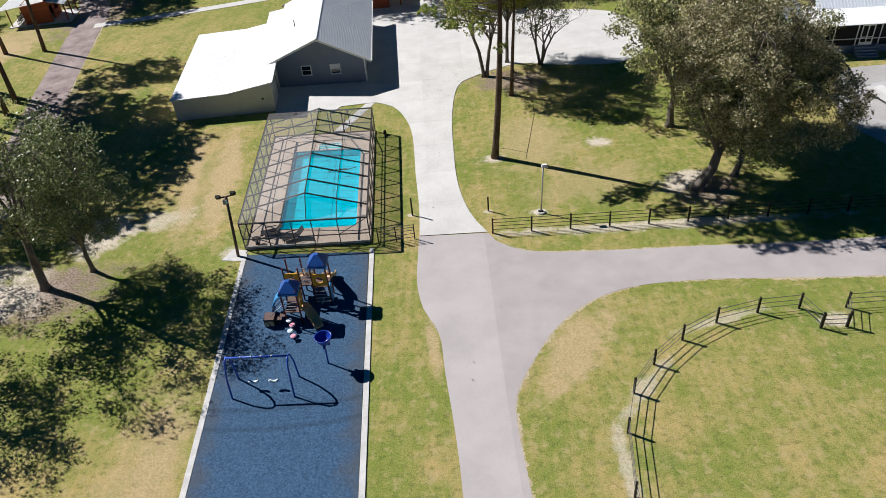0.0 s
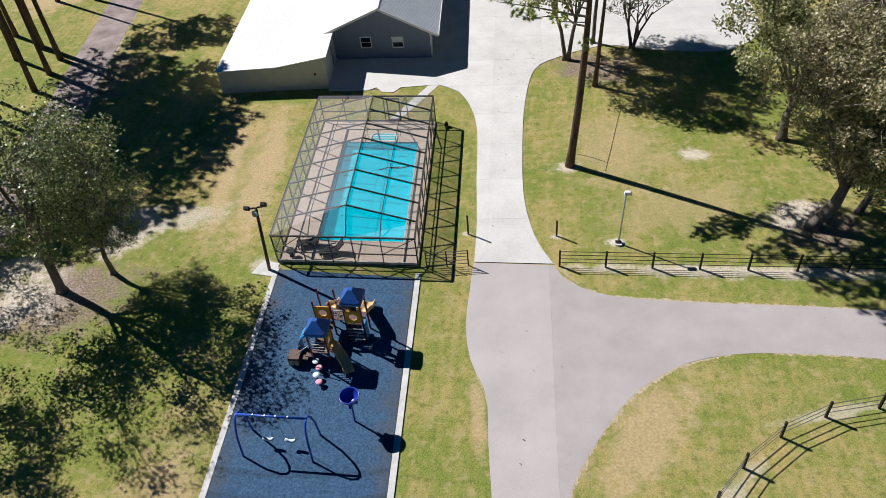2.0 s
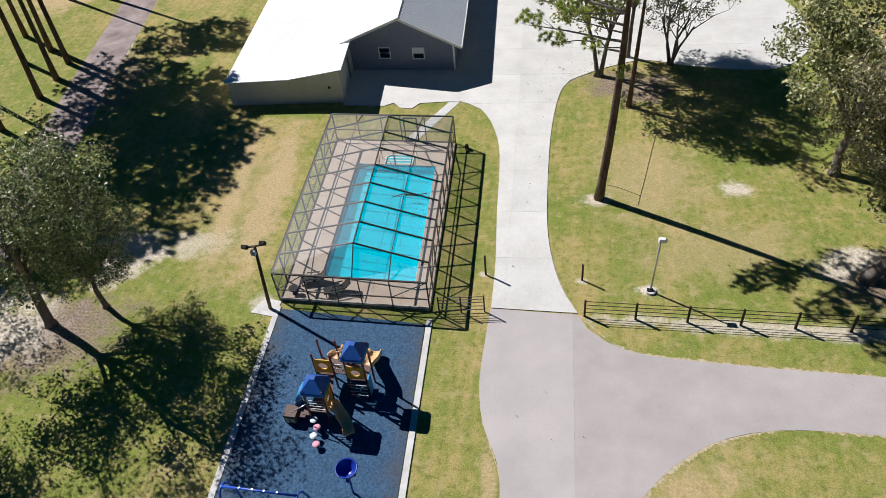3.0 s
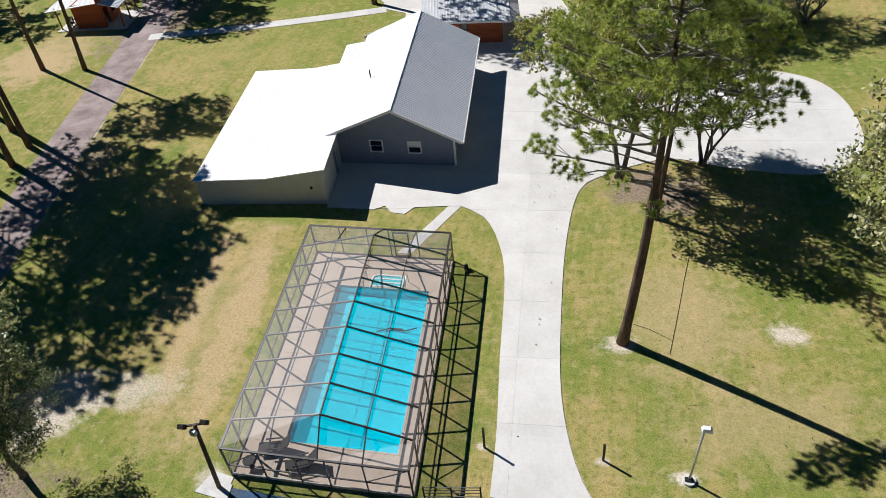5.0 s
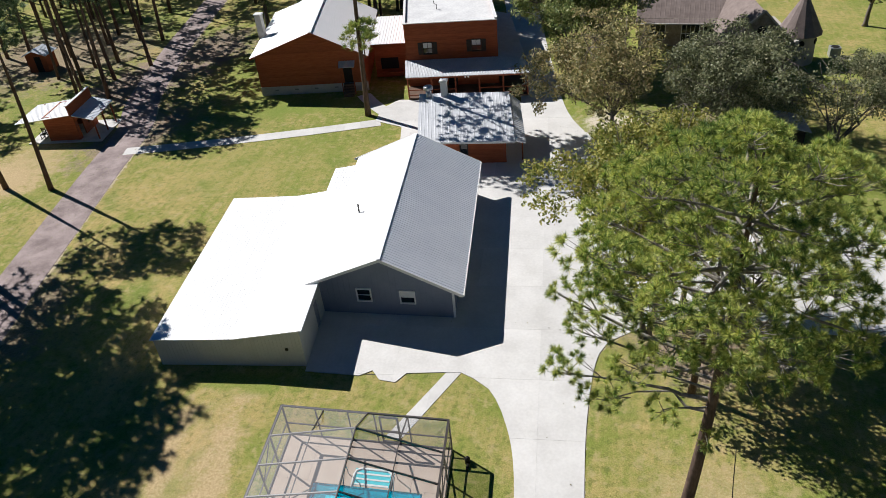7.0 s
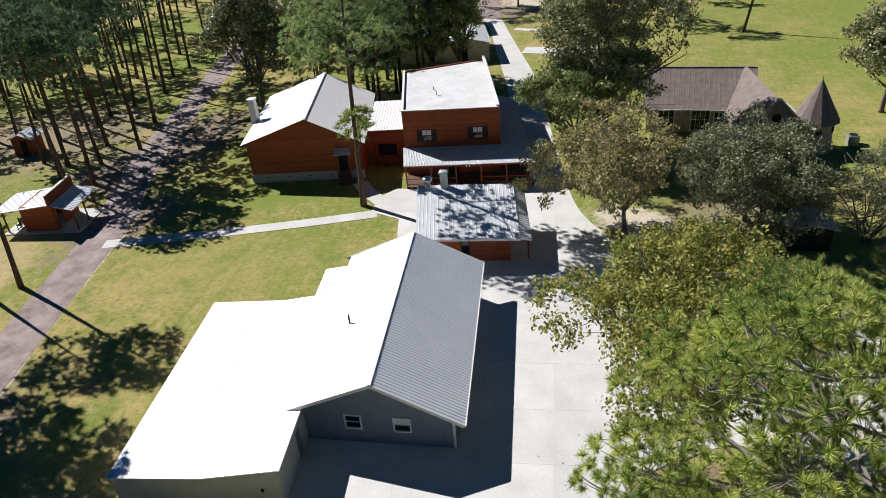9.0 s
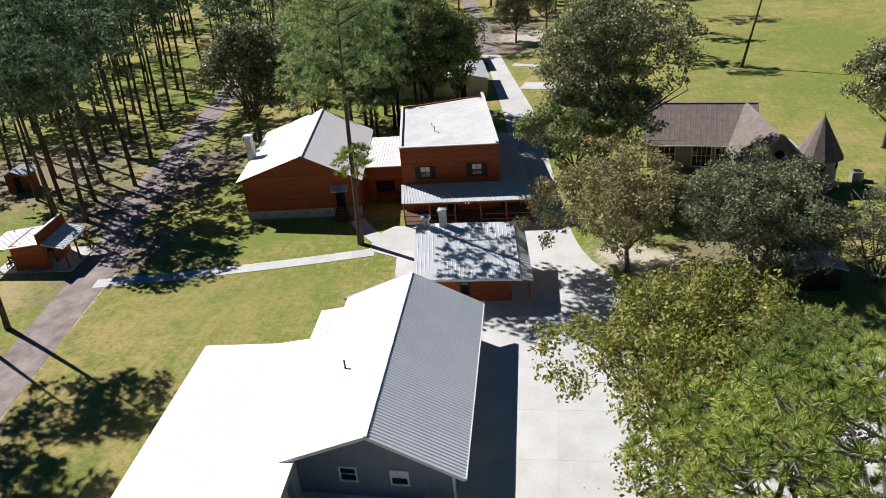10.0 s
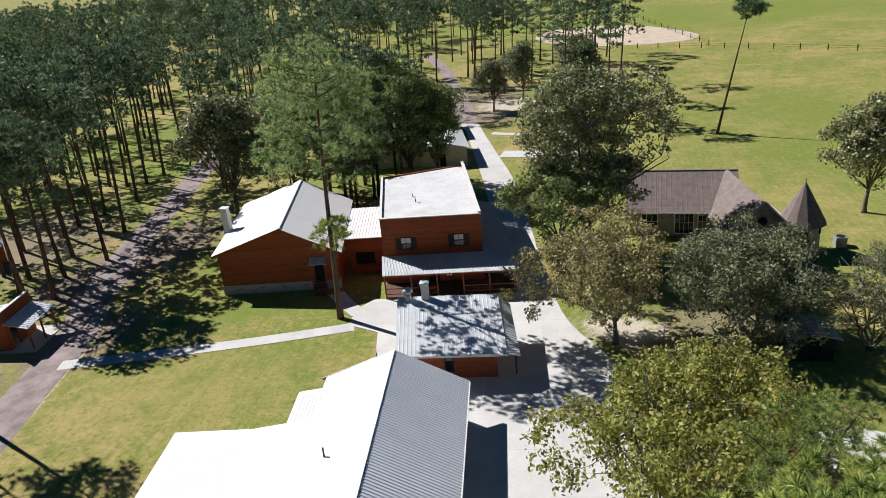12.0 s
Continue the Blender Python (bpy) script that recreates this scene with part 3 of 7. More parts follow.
def verge(line, side, width, seed, label="ragged sandy strip along the asphalt edge"):
    """A thin ragged fringe of sand and dry grass along one side of a road edge."""
    dense = smooth_line(line[::3] + [line[-1]], 0.09)
    outer = []
    for i, p in enumerate(dense):
        a, b = Vector(dense[max(0, i - 1)]), Vector(dense[min(len(dense) - 1, i + 1)])
        d = (b - a).normalized()
        q = Vector((p[0] * 0.9, p[1] * 0.9, seed))
        w = width * (0.4 + 0.8 * noise.noise(q * 0.35) + 0.7 * noise.noise(q * 3.1) + 0.9 * noise.noise(q * 9.0))
        outer.append((p[0] - d.y * side * max(0.02, w), p[1] + d.x * side * max(0.02, w)))
    bm = B()
    lo = [bm.verts.new((*p, 0.007)) for p in dense]
    hi = [bm.verts.new((*p, 0.007)) for p in outer]
    for i in range(len(dense) - 1):
        bm.faces.new((lo[i], lo[i + 1], hi[i + 1], hi[i]))
    tagged(part("verge", bm, VERGE), label, "ground", kind="structure")


VERGE = mat("verge_sand", (0.34, 0.28, 0.15), (0.60, 0.51, 0.36), 4.0, 0.95, 0.3, fine=14)
verge(ASPH_L, 1, 0.40, 1.0)
verge(SIDE_TOP, 1, 0.16, 2.0)
verge(SIDE_BOT, 1, 0.26, 3.0)
verge(DRIVE_R[:40], -1, 0.07, 4.0, "thin sandy line along the concrete drive")
verge(ribbon(LEFT_PATH, 3.8)[:len(LEFT_PATH)], -1, 0.3, 5.0, "leafy sandy strip along the footpath")


# ---- buildings ----
def ribbed(bm, p00, p10, p11, p01, pitch, rib=0.035, thick=0.06):
    """Ribbed roofing sheet over four corners; ribs run from the first edge (p00-p10) to the far edge."""
    p00, p10, p11, p01 = (Vector(p) for p in (p00, p10, p11, p01))
    nrm = (p10 - p00).cross(p01 - p00).normalized()
    if nrm.z < 0:
        nrm = -nrm
    count = max(2, int((p10 - p00).length / pitch))
    prof = []
    for i in range(count):
        for s, h in ((0.0, 0.0), (0.72, 0.0), (0.78, rib), (0.94, rib)):
            prof.append(((i + s) / count, h))
    prof.append((1.0, 0.0))
    near = [bm.verts.new(p00.lerp(p10, t) + nrm * (thick + h)) for t, h in prof]
    far = [bm.verts.new(p01.lerp(p11, t) + nrm * (thick + h)) for t, h in prof]
    for i in range(len(prof) - 1):
        bm.faces.new((near[i], near[i + 1], far[i + 1], far[i]))
    lo = [bm.verts.new(p) for p in (p00, p10, p11, p01)]
    bm.faces.new(lo[::-1])
    bm.faces.new([lo[0], lo[1]] + near[::-1])
    bm.faces.new([lo[3]] + far + [lo[2]])
    bm.faces.new((lo[0], near[0], far[0], lo[3]))
    bm.faces.new((lo[1], lo[2], far[-1], near[-1]))
    return bm


def wall_with_holes(bm, fr, axis, at, lo, hi, z0, top, thick, holes=()):
    """A wall along local a or b with openings; top: height, or a list of (place, height)."""
    tops = top if isinstance(top, list) else [(lo, top), (hi, top)]

    def height(s):
        for (s0, h0), (s1, h1) in zip(tops, tops[1:]):
            if s0 <= s <= s1:
                return h0 + (h1 - h0) * (s - s0) / max(1e-6, s1 - s0)
        return tops[-1][1]

    cuts = sorted({lo, hi, *(s for s, _ in tops), *(h[0] for h in holes), *(h[1] for h in holes)})

    def g(s, d, z):
        return fr(s, at + d, z) if axis == "a" else fr(at + d, s, z)

    for s0, s1 in zip(cuts, cuts[1:]):
        spans, z = [], z0
        for h in sorted((h for h in holes if h[0] <= s0 and h[1] >= s1), key=lambda h: h[2]):
            spans.append((z, z, h[2], h[2]))
            z = h[3]
        spans.append((z, z, height(s0), height(s1)))
        for a, b, c, d in spans:
            if c - a > 0.01 or d - b > 0.01:
                hexa(bm, [g(s0, 0, a), g(s1, 0, b), g(s1, thick, b), g(s0, thick, a), g(s0, 0, c), g(s1, 0, d), g(s1, thick, d), g(s0, thick, c)])
    bmesh.ops.remove_doubles(bm, verts=bm.verts, dist=0.0005)
    return bm


def window(parent, fr, axis, at, s0, s1, z0, z1, out, frame_mat=TRIM, bars=1, blind=False):
    """A sash window in its opening: frame, bars, pane."""
    def g(s, d, z):
        return fr(s, at + d, z) if axis == "a" else fr(at + d, s, z)

    def bar(bm, a0, a1, b0, b1, d0, d1):
        hexa(bm, [g(a0, d0, b0), g(a1, d0, b0), g(a1, d1, b0), g(a0, d1, b0), g(a0, d0, b1), g(a1, d0, b1), g(a1, d1, b1), g(a0, d1, b1)])

    w = 0.085
    win = part("window", (lambda bm: (bar(bm, s0 - w, s1 + w, z0 - w, z0, -0.05 * out, 0.09 * out), bar(bm, s0 - w, s1 + w, z1, z1 + w, -0.05 * out, 0.09 * out),
                                      bar(bm, s0 - w, s0, z0, z1, -0.05 * out, 0.09 * out), bar(bm, s1, s1 + w, z0, z1, -0.05 * out, 0.09 * out), bm)[-1])(B()), frame_mat, parent)
    bm = B()
    zm = (z0 + z1) / 2
    bar(bm, s0, s1, zm - 0.016, zm + 0.016, 0.0, 0.05 * out)
    if bars > 1:
        for k in range(1, bars):
            s = s0 + (s1 - s0) * k / bars
            bar(bm, s - 0.02, s + 0.02, z0, z1, 0.0, 0.045 * out)
    part("sash", bm, frame_mat, win)
    bm = B()
    bar(bm, s0, s1, z0, z1, -0.02 * out, -0.01 * out)
    part("pane", bm, GLASS, win)
    if blind:
        bm = B()
        bar(bm, s0, s1, zm, z1, -0.005 * out, 0.0)
        part("blind", bm, TRIM, win, "half-drawn pale blind")
    return win


def grey_house():
    f = frame_of((-18.65, 64.8), (9.25, 0.2), (-1.38, 16.1))
    w, dpt, eave, ridge = 9.25, 15.4, 2.72, 4.85
    h = thing("grey_house", f(0, 0, 0), "grey-sided building with a white metal gable roof and low side wing", "building")
    mid = w * 0.535
    holes = [(2.98, 3.83, 1.18, 2.08), (5.85, 6.72, 1.14, 2.04)]
    part("wall", wall_with_holes(B(), f, "a", 0, 0, w, 0, [(0, eave), (mid, ridge), (w, eave)], 0.18, holes), SIDING, h, "grey vertical siding gable wall")
    part("wall", wall_with_holes(B(), f, "a", dpt - 0.18, 0, w, 0, [(0, eave), (mid, ridge), (w, eave)], 0.18), SIDING, h)
    part("wall", wall_with_holes(B(), f, "b", w - 0.18, 0.18, dpt - 0.18, 0, eave, 0.18, [(3.0, 5.4, 0.05, 2.2), (8.5, 9.4, 0.05, 2.1)]), SIDING, h)
    part("wall", wall_with_holes(B(), f, "b", 0, 0.18, dpt - 0.18, 0, eave, 0.18), SIDING, h)
    for i, s in enumerate((2.98, 5.85)):
        window(h, f, "a", 0, s, holes[i][1], holes[i][2], holes[i][3], -1, blind=(i == 1))
    part("door", box(B(), w - 0.12, w - 0.06, 3.0, 5.4, 0.05, 2.2, f), TRIM, h, "white overhead door")
    part("door", box(B(), w - 0.12, w - 0.06, 8.5, 9.4, 0.05, 2.1, f), TRIM, h, "white side door")
    for k in range(24):
        a = 0.2 + k * (w - 0.4) / 23
        top = eave + (ridge - eave) * (a / mid if a < mid else (w - a) / (w - mid)) - 0.12
        if any(s0 - 0.12 < a < s1 + 0.12 for s0, s1, _, _ in holes):
            continue
        part("batten", box(B(), a - 0.02, a + 0.02, -0.02, 0.0, 0.02, top, f), SIDING, h)
    for a in (-0.03, w - 0.07):
        part("corner_trim", box(B(), a, a + 0.1, -0.035, 0.1, 0, eave - 0.05, f), TRIM, h, "white corner board")
    sl = (ridge - eave) / (w - mid)
    over, front, back = 0.72, -0.72, dpt + 0.72
    zr, ze = ridge + 0.12, eave + 0.12 - over * sl
    # same white metal as the other slope, with its shade put into the colour
    part("roof", ribbed(B(), f(w + over, front, ze), f(w + over, back, ze), f(mid, back, zr), f(mid, front, zr), 0.24, 0.03), GREY_WHITE, h, "ribbed metal roof slope, greyed for its shaded side")
    zl = eave + 0.12 - 0.1 * sl
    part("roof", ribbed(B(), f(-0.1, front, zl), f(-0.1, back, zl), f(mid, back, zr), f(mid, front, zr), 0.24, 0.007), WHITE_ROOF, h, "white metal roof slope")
    bm = B()
    beam_box(bm, f(mid, front - 0.02, zr + 0.075), f(mid, back + 0.02, zr + 0.075), 0.2, 0.035)
    part("ridge_cap", bm, WHITE_ROOF, h)
    for bb in (front - 0.03, back + 0.03):
        bm = B()
        beam_box(bm, f(mid, bb, zr - 0.02), f(w + over, bb, ze - 0.02), 0.05, 0.2)
        part("barge_board", bm, TRIM, h)
        bm = B()
        beam_box(bm, f(mid, bb, zr - 0.02), f(-0.5, bb, zl - 0.15), 0.05, 0.2)
        part("barge_board", bm, TRIM, h)
    part("gutter", beam_box(B(), f(w + over + 0.05, front, ze), f(w + over + 0.05, back, ze), 0.1, 0.12), TRIM, h)
    for b in (front + 0.4, ):
        bm = tube(B(), [f(w + 0.03, 0.05, 0.1), f(w + 0.03, 0.05, eave - 0.2), f(w + over, -0.3, ze - 0.05)], 0.05, 6)
        part("downpipe", bm, TRIM, h)
    # low wing with a bent roof
    g = frame_of((-26.95, 58.9), (9.35, 0.85), (-1.85, 16.6))
    prof = [(-0.12, 2.12), (5.2, 2.24), (9.62, 2.95)]
    ln, lb = 9.35, 15.9
    part("wing_wall", wall_with_holes(B(), g, "a", 0, 0, ln, 0, [(0, 2.02), (5.2, 2.12), (ln, 2.8)], 0.15), LEANTO_WALL, h, "pale ribbed metal wall of the low wing")
    part("wing_wall", wall_with_holes(B(), g, "b", 0, 0.15, lb, 0, 2.02, 0.15), LEANTO_WALL, h)
    part("wing_wall", wall_with_holes(B(), g, "b", ln - 0.15, 0.15, 6.0, 0, 2.78, 0.15, [(3.3, 4.1, 0.05, 2.05)]), LEANTO_WALL, h)
    part("wing_wall", wall_with_holes(B(), g, "a", lb - 0.15, 0, ln, 0, [(0, 2.02), (5.2, 2.12), (ln, 2.8)], 0.15), LEANTO_WALL, h)
    part("door", box(B(), ln - 0.1, ln - 0.06, 3.3, 4.1, 0.05, 2.05, g), SIDING, h, "grey side door")
    for k in range(40):
        a = 0.12 + k * (ln - 0.25) / 39
        top = 2.0 + (0.1 * a / 5.2 if a < 5.2 else 0.1 + 0.68 * (a - 5.2) / 4.15)
        part("wall_rib", box(B(), a - 0.025, a + 0.025, -0.022, 0.0, 0.02, top - 0.03, g), LEANTO_WALL, h)
    for (a0, z0), (a1, z1) in zip(prof, prof[1:]):
        part("wing_roof", ribbed(B(), g(a0, -0.15, z0), g(a1, -0.15, z1), g(a1, lb + 0.35, z1), g(a0, lb + 0.35, z0), 0.24, 0.007), WHITE_ROOF, h, "white metal roof of the low wing")
    part("wing_roof", ribbed(B(), g(7.5, lb + 0.3, 2.60), g(9.62, lb + 0.3, 2.93), g(9.62, lb + 3.9, 2.93), g(7.5, lb + 3.9, 2.60), 0.24, 0.02), WHITE_ROOF, h)
    part("wing_wall", wall_with_holes(B(), g, "b", 7.6, lb, lb + 3.8, 0, 2.5, 0.15), LEANTO_WALL, h)
    part("vent_pipe", tube(B(), [(-17.1, 71.2, 3.3), (-17.1, 71.2, 4.45)], 0.06, 8), FENCE, h, "dark roof vent pipe")
    part("wall_light", box(B(), 8.3, 8.45, -0.12, 0, 1.35, 1.5, g), FENCE, h)


# greyer copy of the white roof: plain pale roofs, and the house's shaded slope
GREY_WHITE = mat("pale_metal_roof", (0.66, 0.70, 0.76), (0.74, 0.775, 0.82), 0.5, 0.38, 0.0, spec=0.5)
grey_house()


def planks(parent, fr, axis, at, lo, hi, z0, z1, out, step=0.3, holes=(), top=None):
    """Horizontal lap boards over a wall, each one a piece."""
    def g(s, d, z):
        return fr(s, at + d, z) if axis == "a" else fr(at + d, s, z)

    z = z0
    while z < z1 - 0.05:
        ze = min(z + step - 0.015, z1)
        spans = [(lo, hi)]
        if top:
            spans = [top(ze)]
        for h in holes:
            if h[2] < ze and h[3] > z:
                spans = [q for s0, s1 in spans for q in ((s0, min(s1, h[0])), (max(s0, h[1]), s1)) if q[1] - q[0] > 0.05]
        for s0, s1 in spans:
            if s1 - s0 < 0.2:
                continue
            bm = B()
            hexa(bm, [g(s0, 0, z), g(s1, 0, z), g(s1, 0.035 * out, z), g(s0, 0.035 * out, z), g(s0, 0, ze), g(s1, 0, ze), g(s1, 0.012 * out, ze), g(s0, 0.012 * out, ze)])
            part("board", bm, RED_WOOD, parent)
        z += step


def annex():
    f = frame_of((-15.75, 85.0), (7.15, 0.6), (-1.2, 6.6))
    w, dpt = 7.2, 6.4
    h = thing("kitchen_annex", f(0, 0, 0), "red wooden annex with galvanised roof and two vents", "building")
    part("wall", wall_with_holes(B(), f, "a", 0, 0, w, 0, 2.5, 0.15, [(3.3, 3.85, 0.7, 2.0)]), RED_WOOD, h, "red stained board wall")
    planks(h, f, "a", 0, 0, w, 0.05, 2.1, -1, 0.26, [(3.2, 3.95, 0.6, 2.05)])
    window(h, f, "a", 0, 3.3, 3.85, 0.7, 2.0, -1, SHUTTER)
    for a in (0, w - 0.15):
        part("wall", wall_with_holes(B(), f, "b", a, 0.15, dpt, 0, [(0.15, 2.5), (dpt, 3.4)], 0.15), RED_WOOD, h)
    part("wall", wall_with_holes(B(), f, "a", dpt - 0.15, 0.15, w - 0.15, 0, 3.4, 0.15), RED_WOOD, h)
    part("roof", ribbed(B(), f(-0.35, -0.85, 2.5), f(w + 0.75, -0.85, 2.42), f(w + 0.75, dpt + 0.4, 3.55), f(-0.35, dpt + 0.4, 3.63), 0.3, 0.014), GREY_ROOF, h, "galvanised metal roof")
    part("barge_board", beam_box(B(), f(-0.35, -0.88, 2.47), f(w + 0.75, -0.88, 2.39), 0.04, 0.16), TRIM, h)
    part("side_awning", ribbed(B(), f(w + 1.65, -0.6, 2.1), f(w + 1.65, dpt, 2.75), f(w + 0.75, dpt + 0.3, 3.45), f(w + 0.75, -0.8, 2.38), 0.3, 0.03), GREY_ROOF, h)
    for b in (0.3, dpt - 0.9):
        part("post", box(B(), w + 1.35, w + 1.47, b, b + 0.12, 0, 2.0, f), RED_POST, h)
    p = f(0.55, dpt - 0.1, 3.55)
    bm = tube(B(), [p + Vector((0, 0, -0.3)), p + Vector((0, 0, 0.75))], 0.27, 14)
    vent = part("round_vent", bm, STEEL, h, "round galvanised roof vent", True)
    bm = tube(B(), [p + Vector((0, 0, 0.72)), p + Vector((0, 0, 0.8)), p + Vector((0, 0, 1.05)), p + Vector((0, 0, 1.15))], [0.3, 0.44, 0.42, 0.2], 14)
    part("vent_cap", bm, STEEL, vent, "", True)
    q = f(2.0, dpt + 0.1, 3.6)
    bm = box(B(), q.x - 0.28, q.x + 0.28, q.y - 0.28, q.y + 0.28, 3.2, 4.9)
    fl = part("flue_box", bm, TRIM, h, "white box flue")
    part("flue_cap", box(B(), q.x - 0.36, q.x + 0.36, q.y - 0.36, q.y + 0.36, 4.95, 5.1), TRIM, fl)


SHUTTER = mat("dark_shutter", (0.028, 0.022, 0.018), (0.05, 0.04, 0.034), 3.0, 0.7)
annex()


def store():
    f = frame_of((-20.9, 101.5), (9.5, 0.9), (-3.7, 16.0))
    w, dpt, top = 9.55, 15.5, 6.95
    h = thing("general_store", f(0, 0, 0), "two-storey red wooden building with a pale flat roof and wrap-around porch", "building")
    wins = [(1.85, 2.75, 3.75, 4.9), (6.9, 7.8, 3.85, 5.0)]
    part("wall", wall_with_holes(B(), f, "a", 0, 0, w, 0, top, 0.2, wins + [(4.2, 5.2, 0, 2.1)]), RED_WOOD, h, "red stained board wall")
    planks(h, f, "a", 0, 0, w, 0.05, top - 0.05, -1, 0.3, wins + [(4.2, 5.2, 0, 2.1)])
    dl, dr = 14.6, 17.6
    part("wall", hexa(B(), [f(0, dl - 0.2, 0), f(w, dr - 0.2, 0), f(w, dr, 0), f(0, dl, 0), f(0, dl - 0.2, top - 0.3), f(w, dr - 0.2, top - 0.2), f(w, dr, top - 0.2), f(0, dl, top - 0.3)]), RED_WOOD, h)
    part("wall", wall_with_holes(B(), f, "b", 0, 0.2, dl - 0.25, 0, [(0.2, top - 0.05), (dl - 0.25, top - 0.3)], 0.2), RED_WOOD, h)
    part("wall", wall_with_holes(B(), f, "b", w - 0.2, 0.2, dr - 0.3, 0, top + 0.1, 0.2), RED_WOOD, h)
    part("door", box(B(), 4.2, 5.2, 0.08, 0.12, 0, 2.1, f), DARK, h, "dark doorway under the porch")
    for s0, s1, z0, z1 in wins:
        win = window(h, f, "a", 0, s0, s1, z0, z1, -1, SHUTTER, 2, True)
        for a in (s0 - 0.55, s1 + 0.1):
            part("shutter", box(B(), a, a + 0.45, -0.09, -0.04, z0 - 0.05, z1 + 0.05, f), SHUTTER, win, "dark louvred shutter")
    part("roof", hexa(B(), [f(0.2, 0.2, top - 0.45), f(w - 0.2, 0.2, top - 0.3), f(w - 0.2, dr - 0.3, top - 0.5), f(0.2, dl - 0.2, top - 0.65),
                            f(0.2, 0.2, top - 0.25), f(w - 0.2, 0.2, top - 0.1), f(w - 0.2, dr - 0.3, top - 0.3), f(0.2, dl - 0.2, top - 0.45)]), STORE_ROOF, h, "pale flat membrane roof with leaf stains")
    part("coping", beam_box(B(), f(-0.06, 0.1, top + 0.0), f(w + 0.05, 0.1, top + 0.0), 0.3, 0.08), TRIM, h)
    part("coping", beam_box(B(), f(w - 0.1, 0.1, top + 0.14), f(w - 0.1, dr, top + 0.14), 0.34, 0.08), TRIM, h)
    part("coping", beam_box(B(), f(0.1, 0.1, top - 0.02), f(0.1, dl, top - 0.25), 0.24, 0.06), TRIM, h)
    p = f(3.6, 5.2, top - 0.25)
    part("roof_pipe", tube(B(), [p, p + Vector((0, 0, 0.5)), p + Vector((-0.25, 0, 0.6)), p + Vector((-0.25, 0, 0.9))], 0.04, 6), FENCE, h, "dark bent roof pipe")
    # porch in front and along the side
    zr, ze, out = 3.05, 2.5, 3.35
    part("porch_roof", ribbed(B(), f(-0.2, -out, ze), f(w + 2.9, -out, ze), f(w + 0.1, 0, zr), f(-0.2, 0, zr), 0.3, 0.035), GREY_ROOF, h, "galvanised porch roof")
    part("porch_roof", ribbed(B(), f(w + 2.9, -out, ze), f(w + 2.9, dpt, ze), f(w, dpt, zr), f(w, 0, zr), 0.3, 0.035), GREY_ROOF, h, "galvanised porch roof")
    part("porch_floor", slab(B(), [f(a, b, 0)[:2] for a, b in ((-0.1, -out + 0.2), (w + 2.7, -out + 0.2), (w + 2.7, dpt), (w, dpt), (w, 0), (-0.1, 0))], 0.0, 0.22), DECKWOOD, h, "brown plank porch floor")
    posts = [(-0.05, -out + 0.3)] + [(k * (w + 2.6) / 5, -out + 0.3) for k in range(1, 6)] + [(w + 2.6, b) for b in (0, 3.1, 6.2, 9.3, 12.4, 15.3)]
    for a, b in posts:
        part("post", box(B(), a - 0.07, a + 0.07, b - 0.07, b + 0.07, 0.2, ze + 0.02, f), RED_POST, h)
    for (a, b), (c, d) in zip(posts, posts[1:]):
        if (a, c) == (posts[2][0], posts[3][0]):
            continue
        for z in (0.5, 1.05):
            part("rail", beam_box(B(), f(a, b, z), f(c, d, z), 0.06, 0.09), RED_POST, h)
    part("fascia", beam_box(B(), f(-0.2, -out + 0.05, ze - 0.06), f(w + 2.9, -out + 0.05, ze - 0.06), 0.05, 0.2), RED_POST, h)
    for a in (5.9, 6.2):
        p = f(a, -out, 2.45)
        bm = B()
        bmesh.ops.create_icosphere(bm, subdivisions=2, radius=0.09, matrix=Matrix.Translation(p + Vector((0, -0.05, -0.05))))
        part("porch_lamp", bm, TRIM, h, "small white globe lamp", True)


DECKWOOD = mat("porch_planks", (0.10, 0.06, 0.04), (0.16, 0.10, 0.07), 2.0, 0.8, 0.1)
store()


BLOCK_DARK = mat("grey_vent", (0.16, 0.16, 0.16), (0.22, 0.22, 0.22), 3.0, 0.8)


